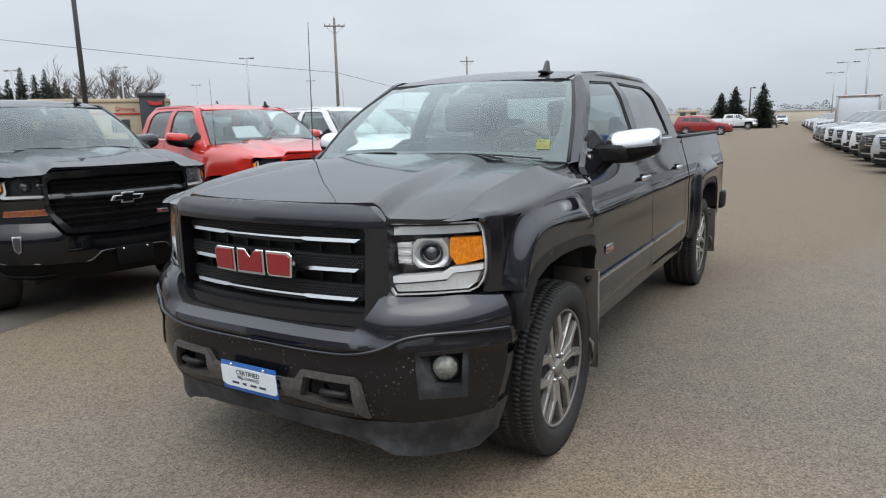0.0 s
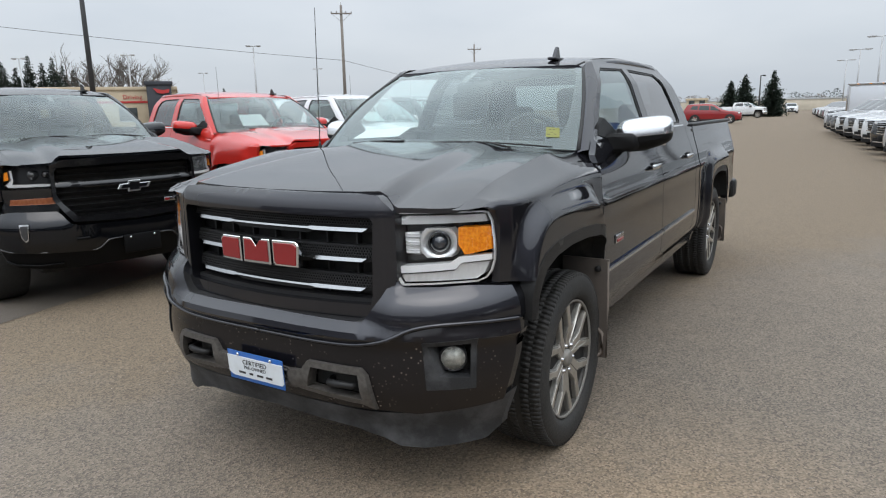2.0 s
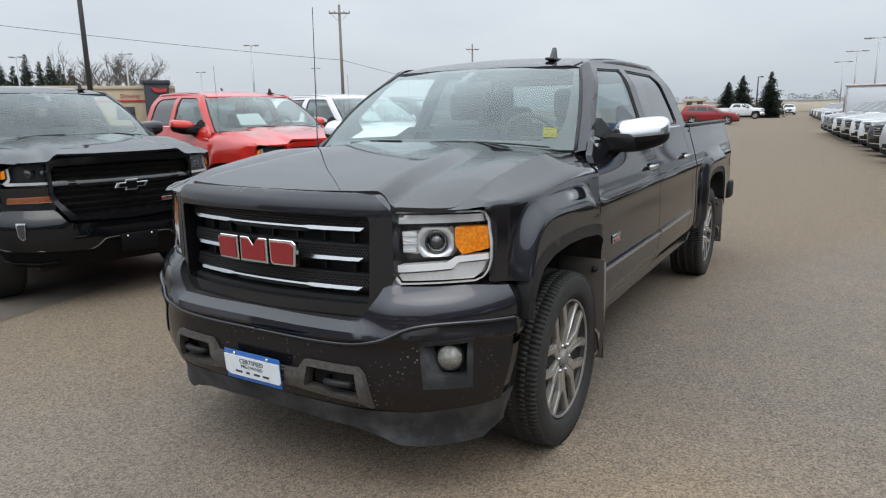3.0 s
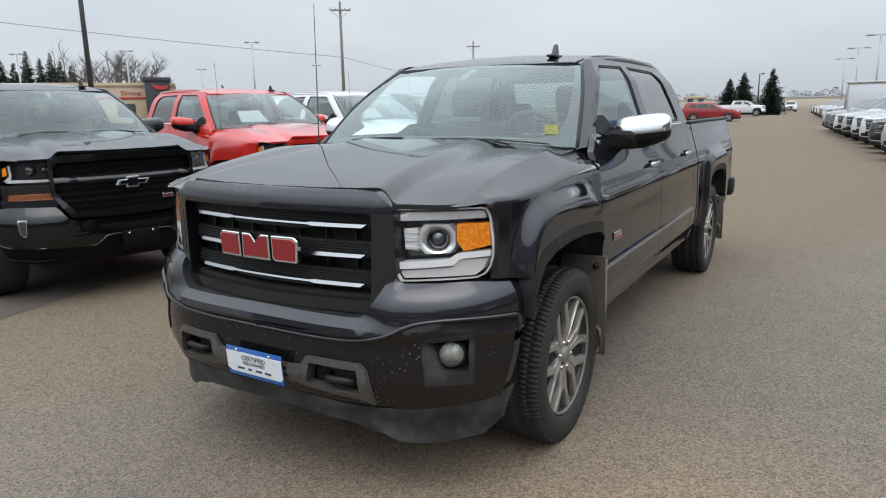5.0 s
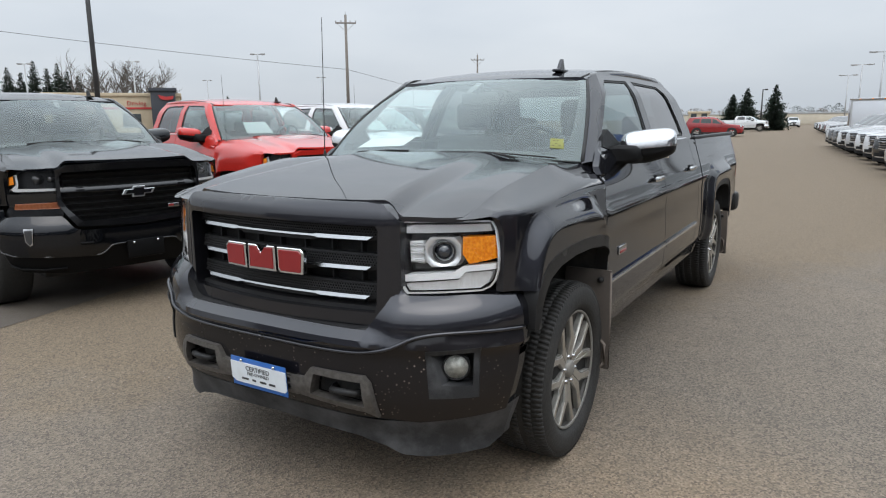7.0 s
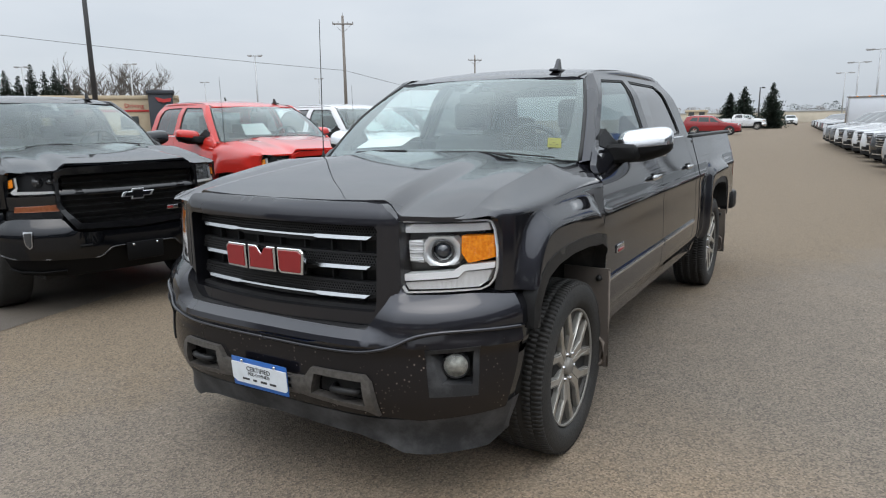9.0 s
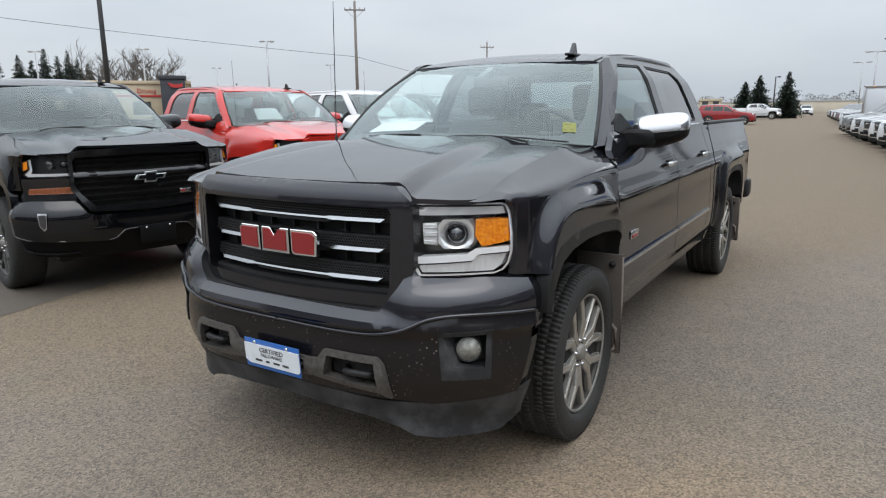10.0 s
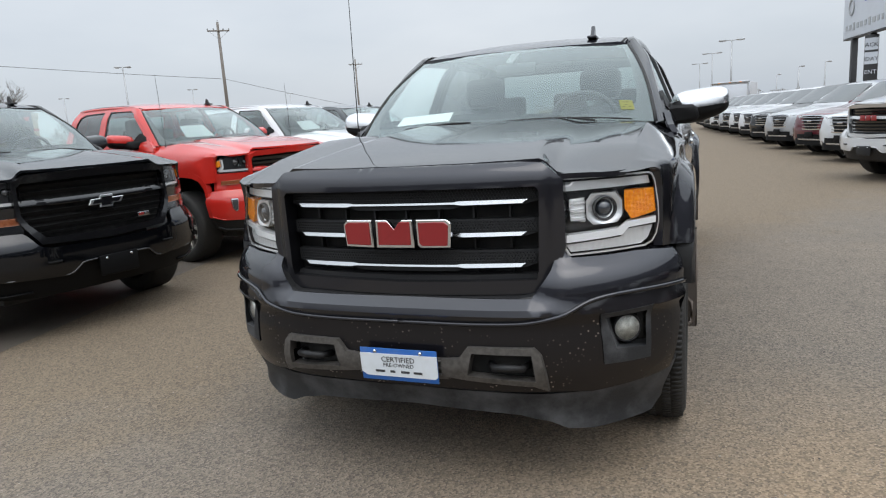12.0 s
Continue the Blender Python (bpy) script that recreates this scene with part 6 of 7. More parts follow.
    part("grille_back", panel(gr, lambda x, z: (x, yg(x, z) + 0.013, z), 0.15), SUV_BLACK, grille)
    for z in (0.685, 0.760, 0.835, 0.900):
        part("grille_bar", panel([(-0.42, z + 0.008), (0.42, z + 0.008), (0.42, z - 0.008), (-0.42, z - 0.008)], lambda x, q: (x, yg(x, q) - 0.002 + 0.5 * abs(q - z), q), 0.1, 0.02, (0, 1, 0)), DULL_CHROME, grille)
    part("emblem", rbox(0.17, 0.012, 0.042, 0.003, (0, -0.965, 0.815)), DULL_CHROME, grille)
    wrap = lambda u, z: (u if abs(u) < 0.62 else math.copysign(0.62 + (abs(u) - 0.62) * 0.62, u), -0.955 + 0.62 * max(0, abs(u) - 0.42) ** 1.6, z)
    part("dark_valance", panel([(-1.02, 0.46), (-0.7, 0.40), (0.7, 0.40), (1.02, 0.46), (1.02, 0.28), (0.7, 0.25), (-0.7, 0.25), (-1.02, 0.28)], wrap, 0.12, 0.10, (0, 1, 0)), SUV_BLACK, car)
    part("lower_grille", panel([(-0.58, 0.50), (0.58, 0.50), (0.72, 0.42), (0.60, 0.34), (-0.60, 0.34), (-0.72, 0.42)], lambda x, z: (x, -0.962 + 0.40 * max(0, abs(x) - 0.25) ** 1.8, z), 0.12, 0.06, (0, 1, 0)), SUV_BLACK, car)
    part("skid_strip", panel([(-0.58, 0.40), (0.58, 0.40), (0.66, 0.46), (0.70, 0.45), (0.60, 0.365), (-0.60, 0.365), (-0.70, 0.45), (-0.66, 0.46)], lambda x, z: (x, -0.972 + 0.40 * max(0, abs(x) - 0.25) ** 1.8, z), 0.12, 0.03, (0, 1, 0)), DULL_CHROME, car, "bright bumper strip")
    part("plate", rbox(0.30, 0.012, 0.13, 0.004, (0, -0.978, 0.50)), SUV_BLACK, car)
    part("underside", rbox(1.6, 4.5, 0.16, 0.04, (0, 1.5, 0.30)), DARK, car)
    return car


CAR_GLASS = material("car_glass", (0.030, 0.037, 0.038), rough=0.05, spec=0.4, coat=0.5)
CAR_GLASS.node_tree.nodes["Principled BSDF"].inputs["Coat IOR"].default_value = 1.32
SUV_BLACK = material("car_black_plastic", (0.004, 0.004, 0.0045), rough=0.6, spec=0.15, grain=(0.007, 0.007, 0.0075), scale=60)
ROW = "cars parked in a row across the lane"
WHITE_SUV = make_suv("white sport utility car in a parked row", pose(0, 0, 0), WHITE_PAINT, ROW)
MODELS = {WHITE_PAINT: WHITE_SUV}
for pnt, lab in ((SILVER_PAINT, "silver"), (CHAR_PAINT, "dark grey"), (MAROON_PAINT, "maroon"), (BLACK_PAINT, "black"), (DARK_RED_PAINT, "red")):
    MODELS[pnt] = make_suv(lab + " sport utility car in a parked row", pose(0, 0, 0), pnt, ROW)
CORNER = [(10, 3.5), (13.7, 3.37), (16, 3.12), (18.6, 2.68), (21.4, 2.46), (24, 2.25), (26.6, 2.02), (32, 1.35), (39, 0.72), (56, 0.5), (95, -2.2)]
TONES = [WHITE_PAINT, MAROON_PAINT, SILVER_PAINT, BLACK_PAINT, WHITE_PAINT, WHITE_PAINT, SILVER_PAINT, WHITE_PAINT, CHAR_PAINT, CHAR_PAINT, SILVER_PAINT,
         BLACK_PAINT, WHITE_PAINT, WHITE_PAINT, MAROON_PAINT, CHAR_PAINT, WHITE_PAINT, MAROON_PAINT, WHITE_PAINT, BLACK_PAINT, WHITE_PAINT, SILVER_PAINT]
SPOTS = [13.7, 16.0, 18.6, 21.4, 24.0, 26.6, 29.2, 31.8, 34.4, 37.0, 39.8, 56, 59, 62, 65.5, 69, 72.5, 76, 80, 84, 88, 92]
FRONTS = [((curve_at(CORNER, y) + 0.40, y - 0.82), tone) for y, tone in zip(SPOTS, TONES)]
used = set()
for (fx, fy_), pnt in FRONTS:
    a = radians(-64)
    place = pose(fx + 0.92 * -math.sin(a) * 1, fy_ + 0.92 * math.cos(a), 0, 0, 0, -64)
    if pnt not in used:
        MODELS[pnt].matrix_world = place
        used.add(pnt)
    else:
        copy_thing(MODELS[pnt], place)
# red sport utility car across the lane and a pale car at the lane's end
MODELS[DARK_RED_PAINT].matrix_world = pose(-6.9, 61.0, 0, 0, 0, 96)
tagged(MODELS[DARK_RED_PAINT], "red sport utility car standing across the lane", "car")
copy_thing(WHITE_SUV, pose(-6.3, 126, 0, 0, 0, 8))
copy_thing(MODELS[CHAR_PAINT], pose(-12.4, 8.6, 0, 0, 0, 255))
make_truck("white pickup truck with a heavy chrome grille", "pickup truck", pose(4.36, 9.67, 0, 0, 0, -64), WHITE_PAINT, 0.05, "silverado", chrome=True, heavy=True, dark=False, group=ROW, interior=False)
make_truck("white crew cab pickup truck seen side on", "pickup truck", pose(-7.4, 87, 0, 0, 0, 92), WHITE_PAINT, 0.10, "silverado", chrome=True, dark=False, interior=False)

# unseen cars added beside and behind the camera, to darken the paint's reflections
for k, pnt in enumerate((CHAR_PAINT, BLACK_PAINT, MAROON_PAINT, WHITE_PAINT, BLACK_PAINT, CHAR_PAINT, BLACK_PAINT, SILVER_PAINT)):
    copy_thing(MODELS[pnt], pose(6.6 + 0.25 * k, 6.4 - 3.2 * k, 0, 0, 0, -72))
for k, pnt in enumerate((BLACK_PAINT, CHAR_PAINT, BLACK_PAINT, CHAR_PAINT, MAROON_PAINT, BLACK_PAINT)):
    copy_thing(MODELS[pnt], pose(-8.5 + 2.9 * k, -13.5, 0, 0, 0, 180))


# ---- box truck ----
BOX_WHITE = material("box_panel_white", (0.50, 0.51, 0.53), rough=0.45, stain=(0.38, 0.38, 0.38, 0.3), stain_scale=0.8)
SIGN_WHITE = material("sign_white", (0.60, 0.63, 0.68), rough=0.4, stain=(0.5, 0.52, 0.55, 0.3), stain_scale=0.8)

def make_box_truck(m):
    van = thing("box_truck", "white box truck with grey corner posts", "truck", m)
    part("cargo_box", rbox(2.5, 5.2, 1.95, 0.03, (0, 2.9, 1.78)), BOX_WHITE, van)
    part("roll_door", rbox(2.2, 0.05, 1.70, 0.02, (0, 0.29, 1.74)), SIGN_WHITE, van)
    for x in (-1.25, 1.25):
        part("corner_post", rbox(0.10, 0.10, 2.02, 0.02, (x, 0.29, 1.78)), DULL_CHROME, van)
    part("top_rail", rbox(2.60, 0.10, 0.14, 0.02, (0, 0.29, 2.74)), DULL_CHROME, van)
    for x in (-0.7, 0, 0.7):
        part("marker_lamp", rbox(0.12, 0.05, 0.05, 0.01, (x, 0.24, 2.74)), AMBER, van)
    cab = panel([(-0.2, 0.5), (1.35, 0.5), (1.35, 2.1), (0.75, 2.15), (0.15, 1.45), (-0.2, 1.30)], lambda y, z: (1.0 - 0.08 * smooth(1.3, 2.1, z), 6.9 - y, z), 0.3, 2.0, (-1, 0, 0))
    part("cab", cab, WHITE_PAINT, van)
    part("chassis", rbox(1.0, 6.4, 0.3, 0.04, (0, 3.6, 0.75)), DARK, van)
    for wy in (1.3, 6.0):
        for s in (1, -1):
            part("tyre", lathe([(0.22, 0.12), (0.36, 0.12), (0.40, 0.09), (0.40, -0.09), (0.36, -0.12), (0.22, -0.12)], 24, "x", closed=True, at=(s * 0.92, wy, 0.40)), RUBBER, van)
    return van


make_box_truck(pose(3.0, 49.2, 0, 0, 0, -10))

# ---- poles, wires, lamps ----
STEEL = material("galvanised_steel", (0.42, 0.43, 0.44), rough=0.5, metal=0.5, stain=(0.3, 0.3, 0.3, 0.3), stain_scale=1.0)
DARK_STEEL = material("dark_pole_paint", (0.03, 0.03, 0.032), rough=0.5, stain=(0.08, 0.08, 0.08, 0.4), stain_scale=2)
POLE_WOOD = material("weathered_pole_wood", (0.16, 0.14, 0.125), rough=0.9, grain=(0.22, 0.20, 0.18), scale=12, bump=0.4)
EYE0 = Vector((1.968, -2.798, 1.527))


def on_bearing(azimuth, distance):
    a = radians(azimuth)
    return EYE0.x + distance * math.sin(a), EYE0.y + distance * math.cos(a)


def lamp_post(azimuth, distance, height, mat=STEEL, arms=2, turn=0.0, reach=0.95):
    x, y = on_bearing(azimuth, distance)
    post = thing("street_lamp", "tall steel lot lamp with flat heads", "street lamp", pose(x, y, 0, 0, 0, turn), "lot lamps")
    part("pole", tube([(0, 0, 0), (0, 0, height)], [0.11, 0.07], 10), mat, post)
    part("base", rbox(0.5, 0.5, 0.7, 0.06, (0, 0, 0.35)), STEEL, post)
    part("bracket", tube([(-reach * 0.8 * (arms > 1), 0, height - 0.05), (reach * 0.8, 0, height - 0.05)], 0.045, 8), mat, post)
    for s in ((1, -1) if arms > 1 else (1,)):
        head = part("lamp_head", rbox(reach * 0.9, 0.36, 0.15, 0.05, (s * reach, 0, height - 0.03)), mat, post)
        part("lamp_glass", rbox(reach * 0.6, 0.26, 0.03, 0.01, (s * reach, 0, height - 0.115)), DULL_CHROME, head)
    return post


for az, dist, h, turn in ((-46.18, 73, 8.5, 40), (-55.43, 84, 8.4, 30), (-50.15, 120, 8.6, 40), (-41.2, 112, 8.7, 40), (-62.5, 86, 8.0, 30), (1.58, 76, 7.6, 0), (0.35, 96, 7.8, 0), (-0.44, 118, 7.8, 0), (-33.6, 150, 9.4, 30)):
    lamp_post(az, dist, h, turn=turn, reach=0.52 if turn else 0.85)
for az, dist, h in ((6.3, 90, 5.0), (8.0, 88, 5.2), (5.0, 120, 5.2)):
    lamp_post(az, dist, h, arms=1, reach=0.45)
post = lamp_post(-58.05, 29, 9.6, DARK_STEEL, 1, 200)
tagged(post, "dark painted steel lot lamp pole")
lamp_post(-5.95, 96, 5.2, DARK_STEEL, 1, 0.0, 0.4)


def utility_pole(azimuth, distance, height, arm):
    x, y = on_bearing(azimuth, distance)
    pole = thing("utility_pole", "weathered wooden utility pole with a cross arm", "utility pole", pose(x, y, 0, 0, 0, 40), "utility poles")
    part("shaft", tube([(0, 0, 0), (0, 0, height)], [0.17, 0.11], 12), POLE_WOOD, pole)
    part("cross_arm", rbox(arm, 0.10, 0.12, 0.01, (0, -0.12, height - 0.75)), POLE_WOOD, pole)
    for k in (-0.48, -0.22, 0.22, 0.48):
        part("insulator", lathe([(0.03, 0), (0.06, 0.05), (0.04, 0.10), (0.06, 0.14), (0.02, 0.18)], 10, "z", at=(k * arm, -0.12, height - 0.69)), STEEL, pole)
    part("top_pin", tube([(0, 0, height), (0, 0, height + 0.3)], 0.03, 6), STEEL, pole)
    for s in (-1, 1):
        part("arm_brace", tube([(s * 0.42 * arm, -0.12, height - 0.8), (0, -0.10, height - 1.5)], 0.02, 6), STEEL, pole)
    return pole


utility_pole(-39.06, 65, 11.3, 1.9)
utility_pole(-28.22, 107, 11.6, 2.1)


def wire(a, b, sag, name="overhead_wire"):
    a, b = Vector(a), Vector(b)
    pts = [a.lerp(b, k / 24) - Vector((0, 0, sag * 4 * (k / 24) * (1 - k / 24))) for k in range(25)]
    tagged(part(name, tube(pts, 0.018, 5), DARK_STEEL), "thin dark overhead wire between utility poles", "wire", "overhead wires")


P1, P2 = on_bearing(-39.06, 65), on_bearing(-28.22, 107)
far_left = on_bearing(-72, 62)
wire((*far_left, 9.2), (*P1, 6.4), 0.2)
wire((*P1, 6.4), (*on_bearing(-26, 100), 3.2), 0.1)

# ---- big sign at the row's end ----
SIGN_BLUE = material("sign_blue", (0.08, 0.16, 0.45), rough=0.4)
sign_place = pose(6.74, 30.43, 0, 0, 0, -84)
sign = thing("billboard", "white dealer billboard on two dark posts", "sign", sign_place)
for x in (1.0, 3.10):
    part("post", rbox(0.22, 0.22, 3.66, 0.01, (x, 0.1, 1.83)), DARK_STEEL, sign)
board = part("board", rbox(9.0, 0.30, 4.0, 0.02, (4.5, 0.1, 5.66)), SIGN_WHITE, sign)
part("board_frame", rbox(9.06, 0.24, 0.08, 0.01, (4.5, 0.1, 3.64)), DARK_STEEL, board)
part("blue_shape", prism([(2.6, 4.86), (2.9, 5.35), (8.6, 5.35), (8.6, 4.86)][::-1], 0.02, lambda a, b, c: Vector((a, -0.065 - c, b))), SIGN_BLUE, board, flat=True)
part("blue_shape", prism([(2.9, 5.45), (3.1, 6.3), (3.6, 6.3), (3.9, 5.7), (4.2, 6.3), (8.6, 6.3), (8.6, 5.45)][::-1], 0.02, lambda a, b, c: Vector((a, -0.065 - c, b))), SIGN_BLUE, board, flat=True)
part("grey_mark", lathe([(0.22, 0.0), (0.34, 0.0), (0.34, -0.02), (0.22, -0.02)], 20, "y", closed=True, at=(1.0, -0.06, 4.85)), STEEL, board)
for k in range(17):
    part("text_bar", rbox(0.22 + 0.08 * (k % 3 == 1), 0.01, 0.20 + 0.10 * (k % 4 == 2), 0.0, (0.45 + k * 0.45, -0.06, 4.06)), STEEL, board)
banner = tagged(part("banner", rbox(0.46, 0.06, 1.72, 0.02, (0, 0, 0)), DARK_STEEL, m=None), "black and white hanging event banner", "banner")
banner.matrix_world = sign_place @ pose(3.10, 0.1, 0) @ pose(0, 0, 0, 0, 0, 68) @ pose(0, -0.27, 2.68)
for words, z in (("ACK", 0.42), ("IDAY", -0.10)):
    tag = part("panel_face", rbox(0.43, 0.02, 0.44, 0.0, (0, -0.03, z + 0.10)), SIGN_WHITE, banner)
    add_text(banner, words, 0.21, (0, -0.044, z), INK)
add_text(banner, "ENT", 0.21, (0, -0.036, -0.58), SIGN_WHITE)

# ---- buildings at the lot's edge ----
TAN = material("tan_stucco", (0.46, 0.38, 0.27), rough=0.9, grain=(0.52, 0.43, 0.31), scale=1.2, stain=(0.34, 0.29, 0.22, 0.4), stain_scale=0.2)
PALE = material("pale_wall", (0.52, 0.47, 0.38), rough=0.9, grain=(0.58, 0.52, 0.43), scale=0.6, stain=(0.40, 0.36, 0.30, 0.4), stain_scale=0.1)
DARK_WALL = material("dark_cladding", (0.03, 0.035, 0.045), rough=0.6, stain=(0.06, 0.06, 0.07, 0.4), stain_scale=0.5)
SIGN_RED = material("sign_red", (0.42, 0.03, 0.03), rough=0.5)


def shed(azimuth, distance, width, height, turn, mat, label, bays=0, deep=10.0):
    x, y = on_bearing(azimuth, distance)
    hall = thing("building", label, "building", pose(x, y, 0, 0, 0, turn))
    part("wall", rbox(width, deep, height, 0.03, (0, deep / 2, height / 2)), mat, hall)
    part("parapet", rbox(width + 0.3, deep + 0.3, 0.35, 0.04, (0, deep / 2, height + 0.1)), STEEL if mat is PALE else mat, hall)
    for k in range(bays):
        wx = -width / 2 + (k + 0.5) * width / bays
        win = part("window", rbox(width / bays * 0.55, 0.10, 1.3, 0.02, (wx, -0.02, 1.9)), CAR_GLASS, hall)
        part("window_frame", rbox(width / bays * 0.62, 0.06, 0.10, 0.01, (wx, -0.03, 1.2)), STEEL, win)
    return hall


store = shed(-57.0, 76, 12.5, 4.35, 52, TAN, "tan flat-roofed store with a red trim line", 4)
part("red_trim", rbox(12.6, 0.12, 0.20, 0.01, (0, -0.02, 3.1)), SIGN_RED, store)
add_text(store, "Driving", 0.62, (2.1, -0.06, 3.4), SIGN_RED)
block = shed(-53.5, 74, 2.3, 4.8, 52, DARK_WALL, "dark clad block with a red sign", 0, 4.0)
part("red_sign", prism([(-0.5, 4.4), (-0.2, 3.95), (0.3, 3.85), (0.9, 3.95), (1.0, 4.3), (0.3, 4.2)][::-1], 0.1, lambda a, b, c: Vector((a, -0.06 - c, b))), SIGN_RED, block, flat=True)
shed(-10.4, 118, 3.2, 2.5, 10, TAN, "small tan building with a flat roof", 2)
shed(-0.6, 190, 25, 2.7, 0, PALE, "long low pale warehouse at the far end of the lot", 0, 12)
shed(-9.0, 200, 28, 2.6, 0, PALE, "low pale fence wall behind the spruces", 0, 4)
shed(-34, 210, 70, 2.6, 32, PALE, "low pale warehouse behind the lot", 8, 12)

# showroom beside the lot and hall behind it: added unseen, to darken the paint's reflections
GREY_CLAD = material("grey_cladding", (0.11, 0.115, 0.125), rough=0.6, stain=(0.16, 0.16, 0.165, 0.4), stain_scale=0.5)
for m, wide, tall, panes in ((pose(19, -4, 0, 0, 0, -90), 50, 7.6, 14), (pose(0, -30, 0, 0, 0, 180), 60, 6.2, 14)):
    hall = thing("building", "unseen grey clad building with tall dark windows", "building", m)
    part("wall", rbox(wide, 12, tall, 0.03, (0, 6, tall / 2)), GREY_CLAD, hall)
    part("parapet", rbox(wide + 0.3, 12.3, 0.5, 0.04, (0, 6, tall + 0.1)), DARK_WALL, hall)
    for k in range(panes):
        wx = -wide / 2 + (k + 0.5) * wide / panes
        win = part("window", rbox(wide / panes * 0.8, 0.10, 2.6, 0.02, (wx, -0.02, 1.6)), CAR_GLASS, hall)
        part("window_frame", rbox(wide / panes * 0.84, 0.06, 0.12, 0.01, (wx, -0.03, 2.96)), STEEL, win)

# ---- trees ----
BARK = material("bare_bark", (0.085, 0.072, 0.062), rough=0.95, grain=(0.13, 0.115, 0.10), scale=6, bump=0.5)
NEEDLE = material("spruce_needles", (0.018, 0.030, 0.022), rough=0.85, grain=(0.035, 0.052, 0.036), scale=3)
TWIG = material("winter_twigs", (0.19, 0.172, 0.16), rough=0.95, grain=(0.26, 0.235, 0.215), scale=2)


def bare_tree(azimuth, distance, height, seed, label="bare leafless tree behind the store"):
    rnd = random.Random(seed)
    x, y = on_bearing(azimuth, distance)
    tree = thing("tree", label, "tree", pose(x, y, 0, 0, 0, rnd.uniform(0, 360)), "bare trees")
    trunk, crown = bmesh.new(), bmesh.new()

    def limb(bm, start, way, length, r, depth):
        pts, rs = [start.copy()], [r]
        p, d = start.copy(), way.normalized()
        steps = 4
        for k in range(steps):
            d = (d + Vector((rnd.uniform(-1, 1), rnd.uniform(-1, 1), rnd.uniform(-0.5, 0.8))) * 0.22).normalized()
            p = p + d * length / steps
            pts.append(p.copy())
            rs.append(r * (1 - 0.55 * (k + 1) / steps))
        tube(pts, rs, 6 if depth < 2 else 3, bm=bm, caps=False)
        if depth >= 4:
            return
        for k in range(3 if depth < 3 else 4):
            f = rnd.uniform(0.35, 1.0)
            i = min(steps - 1, int(f * steps))
            q = pts[i].lerp(pts[i + 1], f * steps - i)
            side = Vector((rnd.uniform(-1, 1), rnd.uniform(-1, 1), rnd.uniform(0.0, 0.9)))
            limb(crown, q, (d * 0.7 + side), length * rnd.uniform(0.52, 0.76), r * 0.55, depth + 1)

    limb(trunk, Vector((0, 0, 0)), Vector((rnd.uniform(-0.1, 0.1), rnd.uniform(-0.1, 0.1), 1)), height * 0.42, 0.026 * height, 0)
    for k in range(3):
        limb(crown, Vector((0, 0, height * rnd.uniform(0.25, 0.4))), Vector((rnd.uniform(-1, 1), rnd.uniform(-1, 1), 0.9)), height * 0.42, 0.016 * height, 1)
    part("trunk", trunk, BARK, tree)
    part("crown", crown, BARK, tree)
    return tree


def spruce(azimuth, distance, height, wide, seed):
    rnd = random.Random(seed)
    x, y = on_bearing(azimuth, distance)
    tree = thing("spruce", "dark green spruce tree", "tree", pose(x, y, 0, 0, 0, rnd.uniform(0, 360)), "spruces")
    part("trunk", tube([(0, 0, 0), (0, 0, height * 0.95)], [0.02 * height, 0.01], 8), BARK, tree)
    bm = bmesh.new()
    levels = 30
    for k in range(levels):
        z = height * (0.03 + 0.95 * k / levels)
        r = wide * (1 - (k / levels) ** 1.35) * rnd.uniform(0.85, 1.1) + 0.10
        for j in range(int(20 * (1 - k / levels)) + 7):
            a = rnd.uniform(0, 2 * math.pi)
            rr = r * rnd.uniform(0.5, 1.12)
            root = Vector((0, 0, z + rnd.uniform(-0.1, 0.3)))
            tip = Vector((rr * math.cos(a), rr * math.sin(a), z - rr * rnd.uniform(-0.15, 0.30)))
            side = Vector((-math.sin(a), math.cos(a), 0))
            for i in range(9):
                f = 0.15 + 0.85 * i / 8
                c = root.lerp(tip, f) + Vector((rnd.uniform(-0.08, 0.08), rnd.uniform(-0.08, 0.08), rnd.uniform(-0.10, 0.06)))
                w = 0.16 * rr * (1.25 - f) + 0.06
                d = (side * rnd.uniform(-1, 1) + Vector((0, 0, rnd.uniform(-0.9, 0.3)))).normalized() * w * 2.0
                e = (tip - root).normalized() * w * 1.1 + Vector((0, 0, rnd.uniform(0.02, 0.12)))
                vs = [bm.verts.new(c), bm.verts.new(c + d), bm.verts.new(c + e)]
                bm.faces.new(vs)
    part("crown", bm, NEEDLE, tree, flat=True)
    return tree


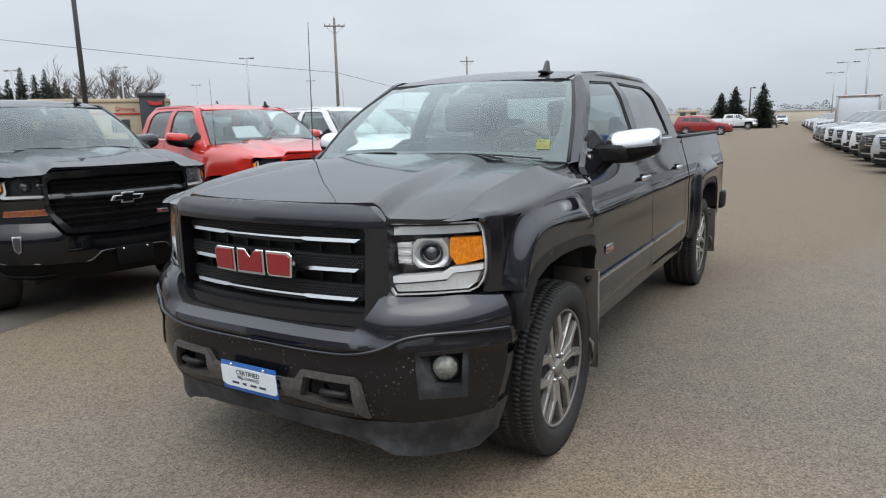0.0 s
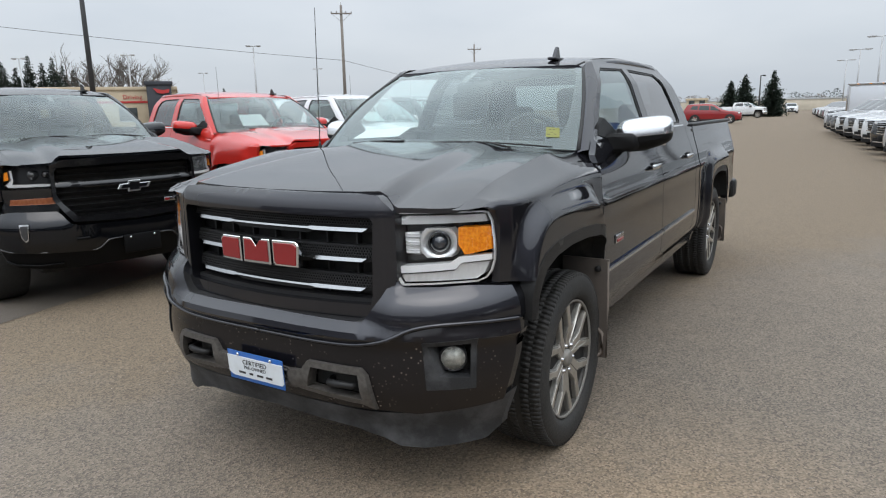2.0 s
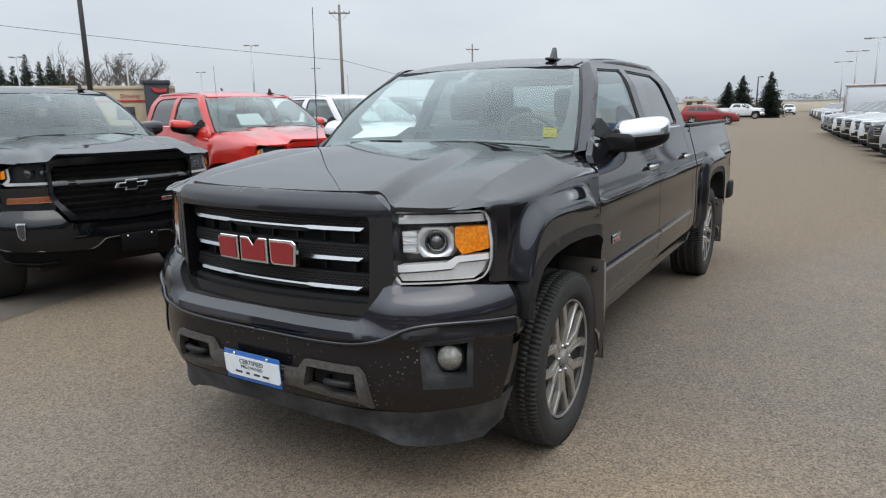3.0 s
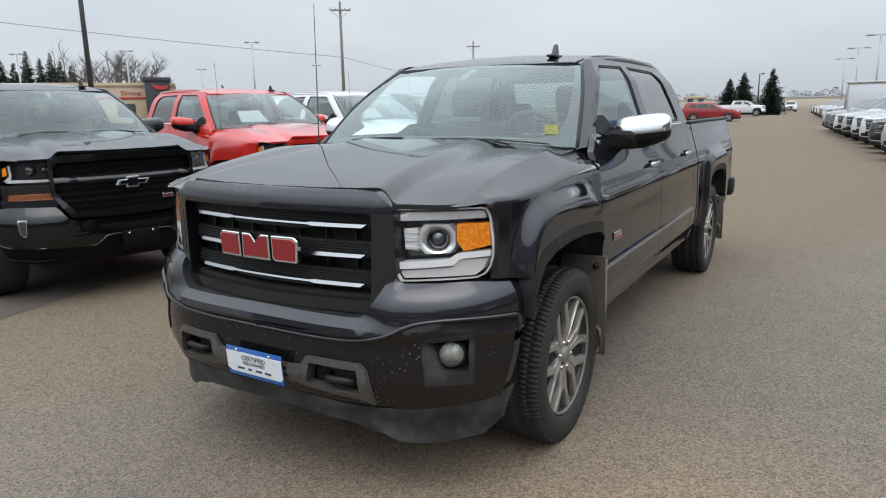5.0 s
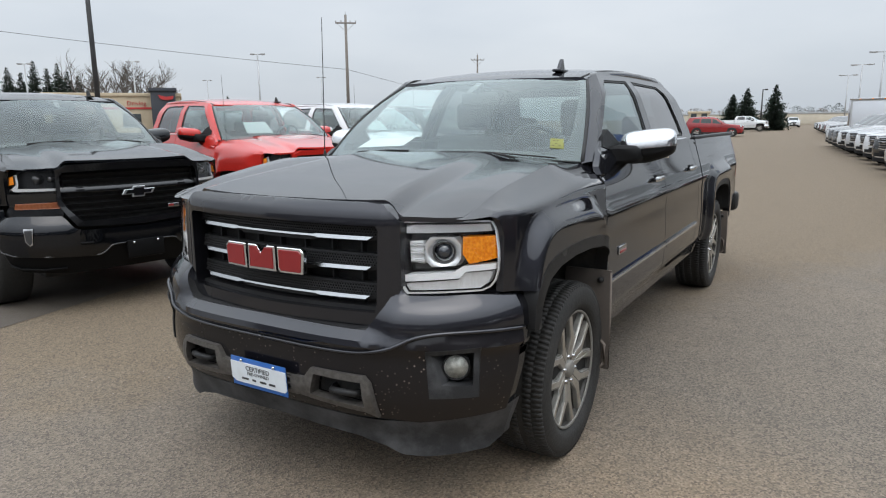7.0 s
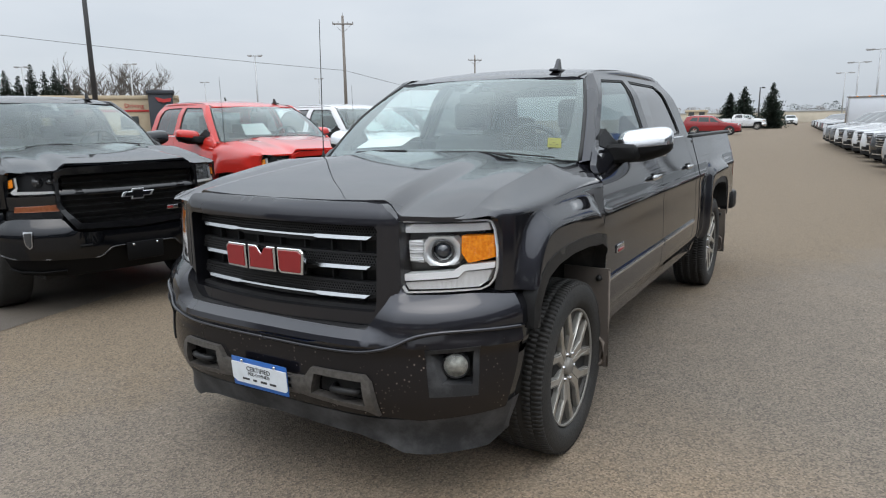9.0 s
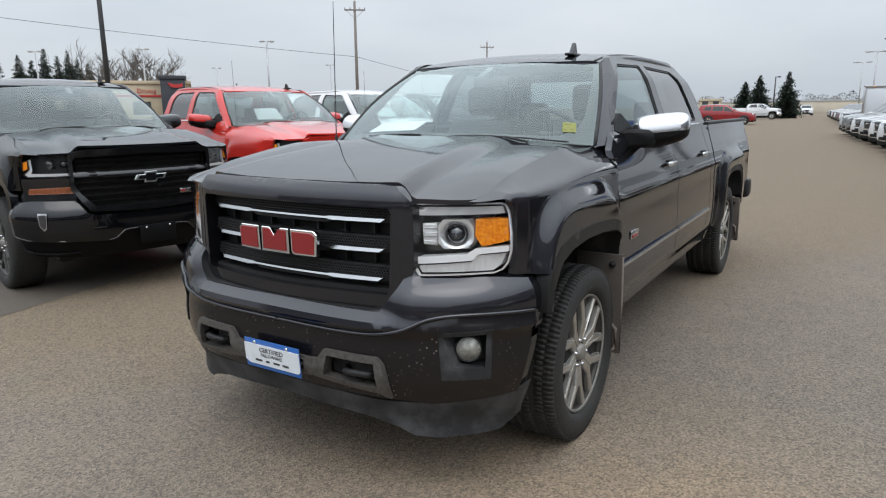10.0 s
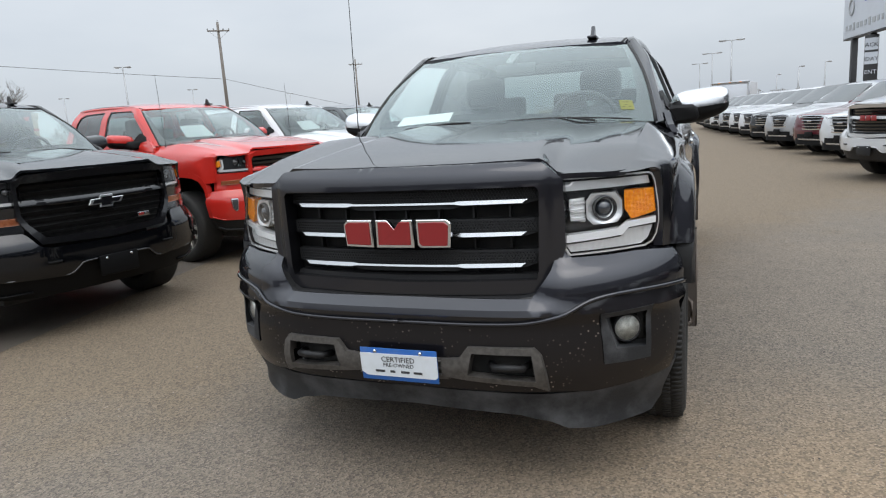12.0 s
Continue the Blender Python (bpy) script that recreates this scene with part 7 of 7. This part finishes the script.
for k, (az, dist, h) in enumerate(((-58.4, 100, 9.0), (-57.5, 105, 8.8), (-56.6, 98, 8.9), (-55.6, 104, 9.6), (-54.6, 97, 8.8), (-53.5, 100, 8.5), (-59.4, 110, 9.4), (-57.0, 112, 9.2), (-55.0, 110, 9.4))):
    bare_tree(az, dist, h, 40 + k)
for k, (az, dist, h, w) in enumerate(((-63.6, 108, 9.4, 2.6), (-62.8, 112, 9.0, 2.7), (-62.0, 108, 10.4, 2.6), (-61.2, 110, 9.6, 2.5), (-60.5, 106, 10.0, 2.4), (-59.9, 112, 9.4, 2.6), (-59.2, 116, 9.0, 2.5), (-48.7, 150, 7.4, 1.8), (-5.03, 98, 6.0, 2.0), (-7.0, 104, 5.9, 2.3), (-8.0, 108, 5.2, 2.2), (-65.0, 110, 10.5, 2.0))):
    spruce(az, dist, h, w, 70 + k)


def far_woods(az0, az1, dist, h0, h1, seed, mat, name, label):
    """A low uneven belt of twigs and crowns along the horizon."""
    rnd = random.Random(seed)
    bm = bmesh.new()
    az = az0
    while az < az1:
        x, y = on_bearing(az, dist + rnd.uniform(-8, 8))
        h, w = rnd.uniform(h0, h1), rnd.uniform(1.5, 3.5)
        for k in range(520):
            a, e = rnd.uniform(0, 2 * math.pi), rnd.uniform(0.05, 1)
            rr = w * math.sqrt(max(0.0, 1 - (2 * e - 0.9) ** 2 * 0.8)) * rnd.uniform(0.3, 1)
            c = Vector((x + rr * math.cos(a), y + rr * math.sin(a), h * e))
            s = rnd.uniform(0.07, 0.27)
            d = [Vector((rnd.uniform(-1, 1), rnd.uniform(-1, 1), rnd.uniform(-0.8, 1))) * s for _ in range(3)]
            bm.faces.new([bm.verts.new(c + q) for q in d])
        az += math.degrees(w / dist) * rnd.uniform(0.5, 1.5)
    return tagged(part(name, bm, mat, flat=True), label, "trees", kind="stuff")


far_woods(-13, 7, 215, 3.2, 4.8, 5, TWIG, "far_trees", "grey leafless treeline on the horizon")
far_woods(-3.6, 1.6, 212, 3.2, 5.4, 6, NEEDLE, "far_conifers", "dark conifers along the far fence")
far_woods(-52, -30, 215, 3.5, 6.5, 7, TWIG, "far_shrubs", "leafless shrubs along the horizon")
far_woods(-50.5, -48.0, 135, 3.5, 5.5, 8, NEEDLE, "far_pines", "dark pines behind the store")
far_woods(7, 40, 220, 2.2, 4.2, 9, TWIG, "far_hedge", "grey leafless trees behind the parked row")

# out of view: added as a dark horizon band for the paint to mirror
far_woods(40, 290, 150, 5.0, 9.0, 10, TWIG, "far_belt", "grey leafless trees added round the unseen rest of the lot")
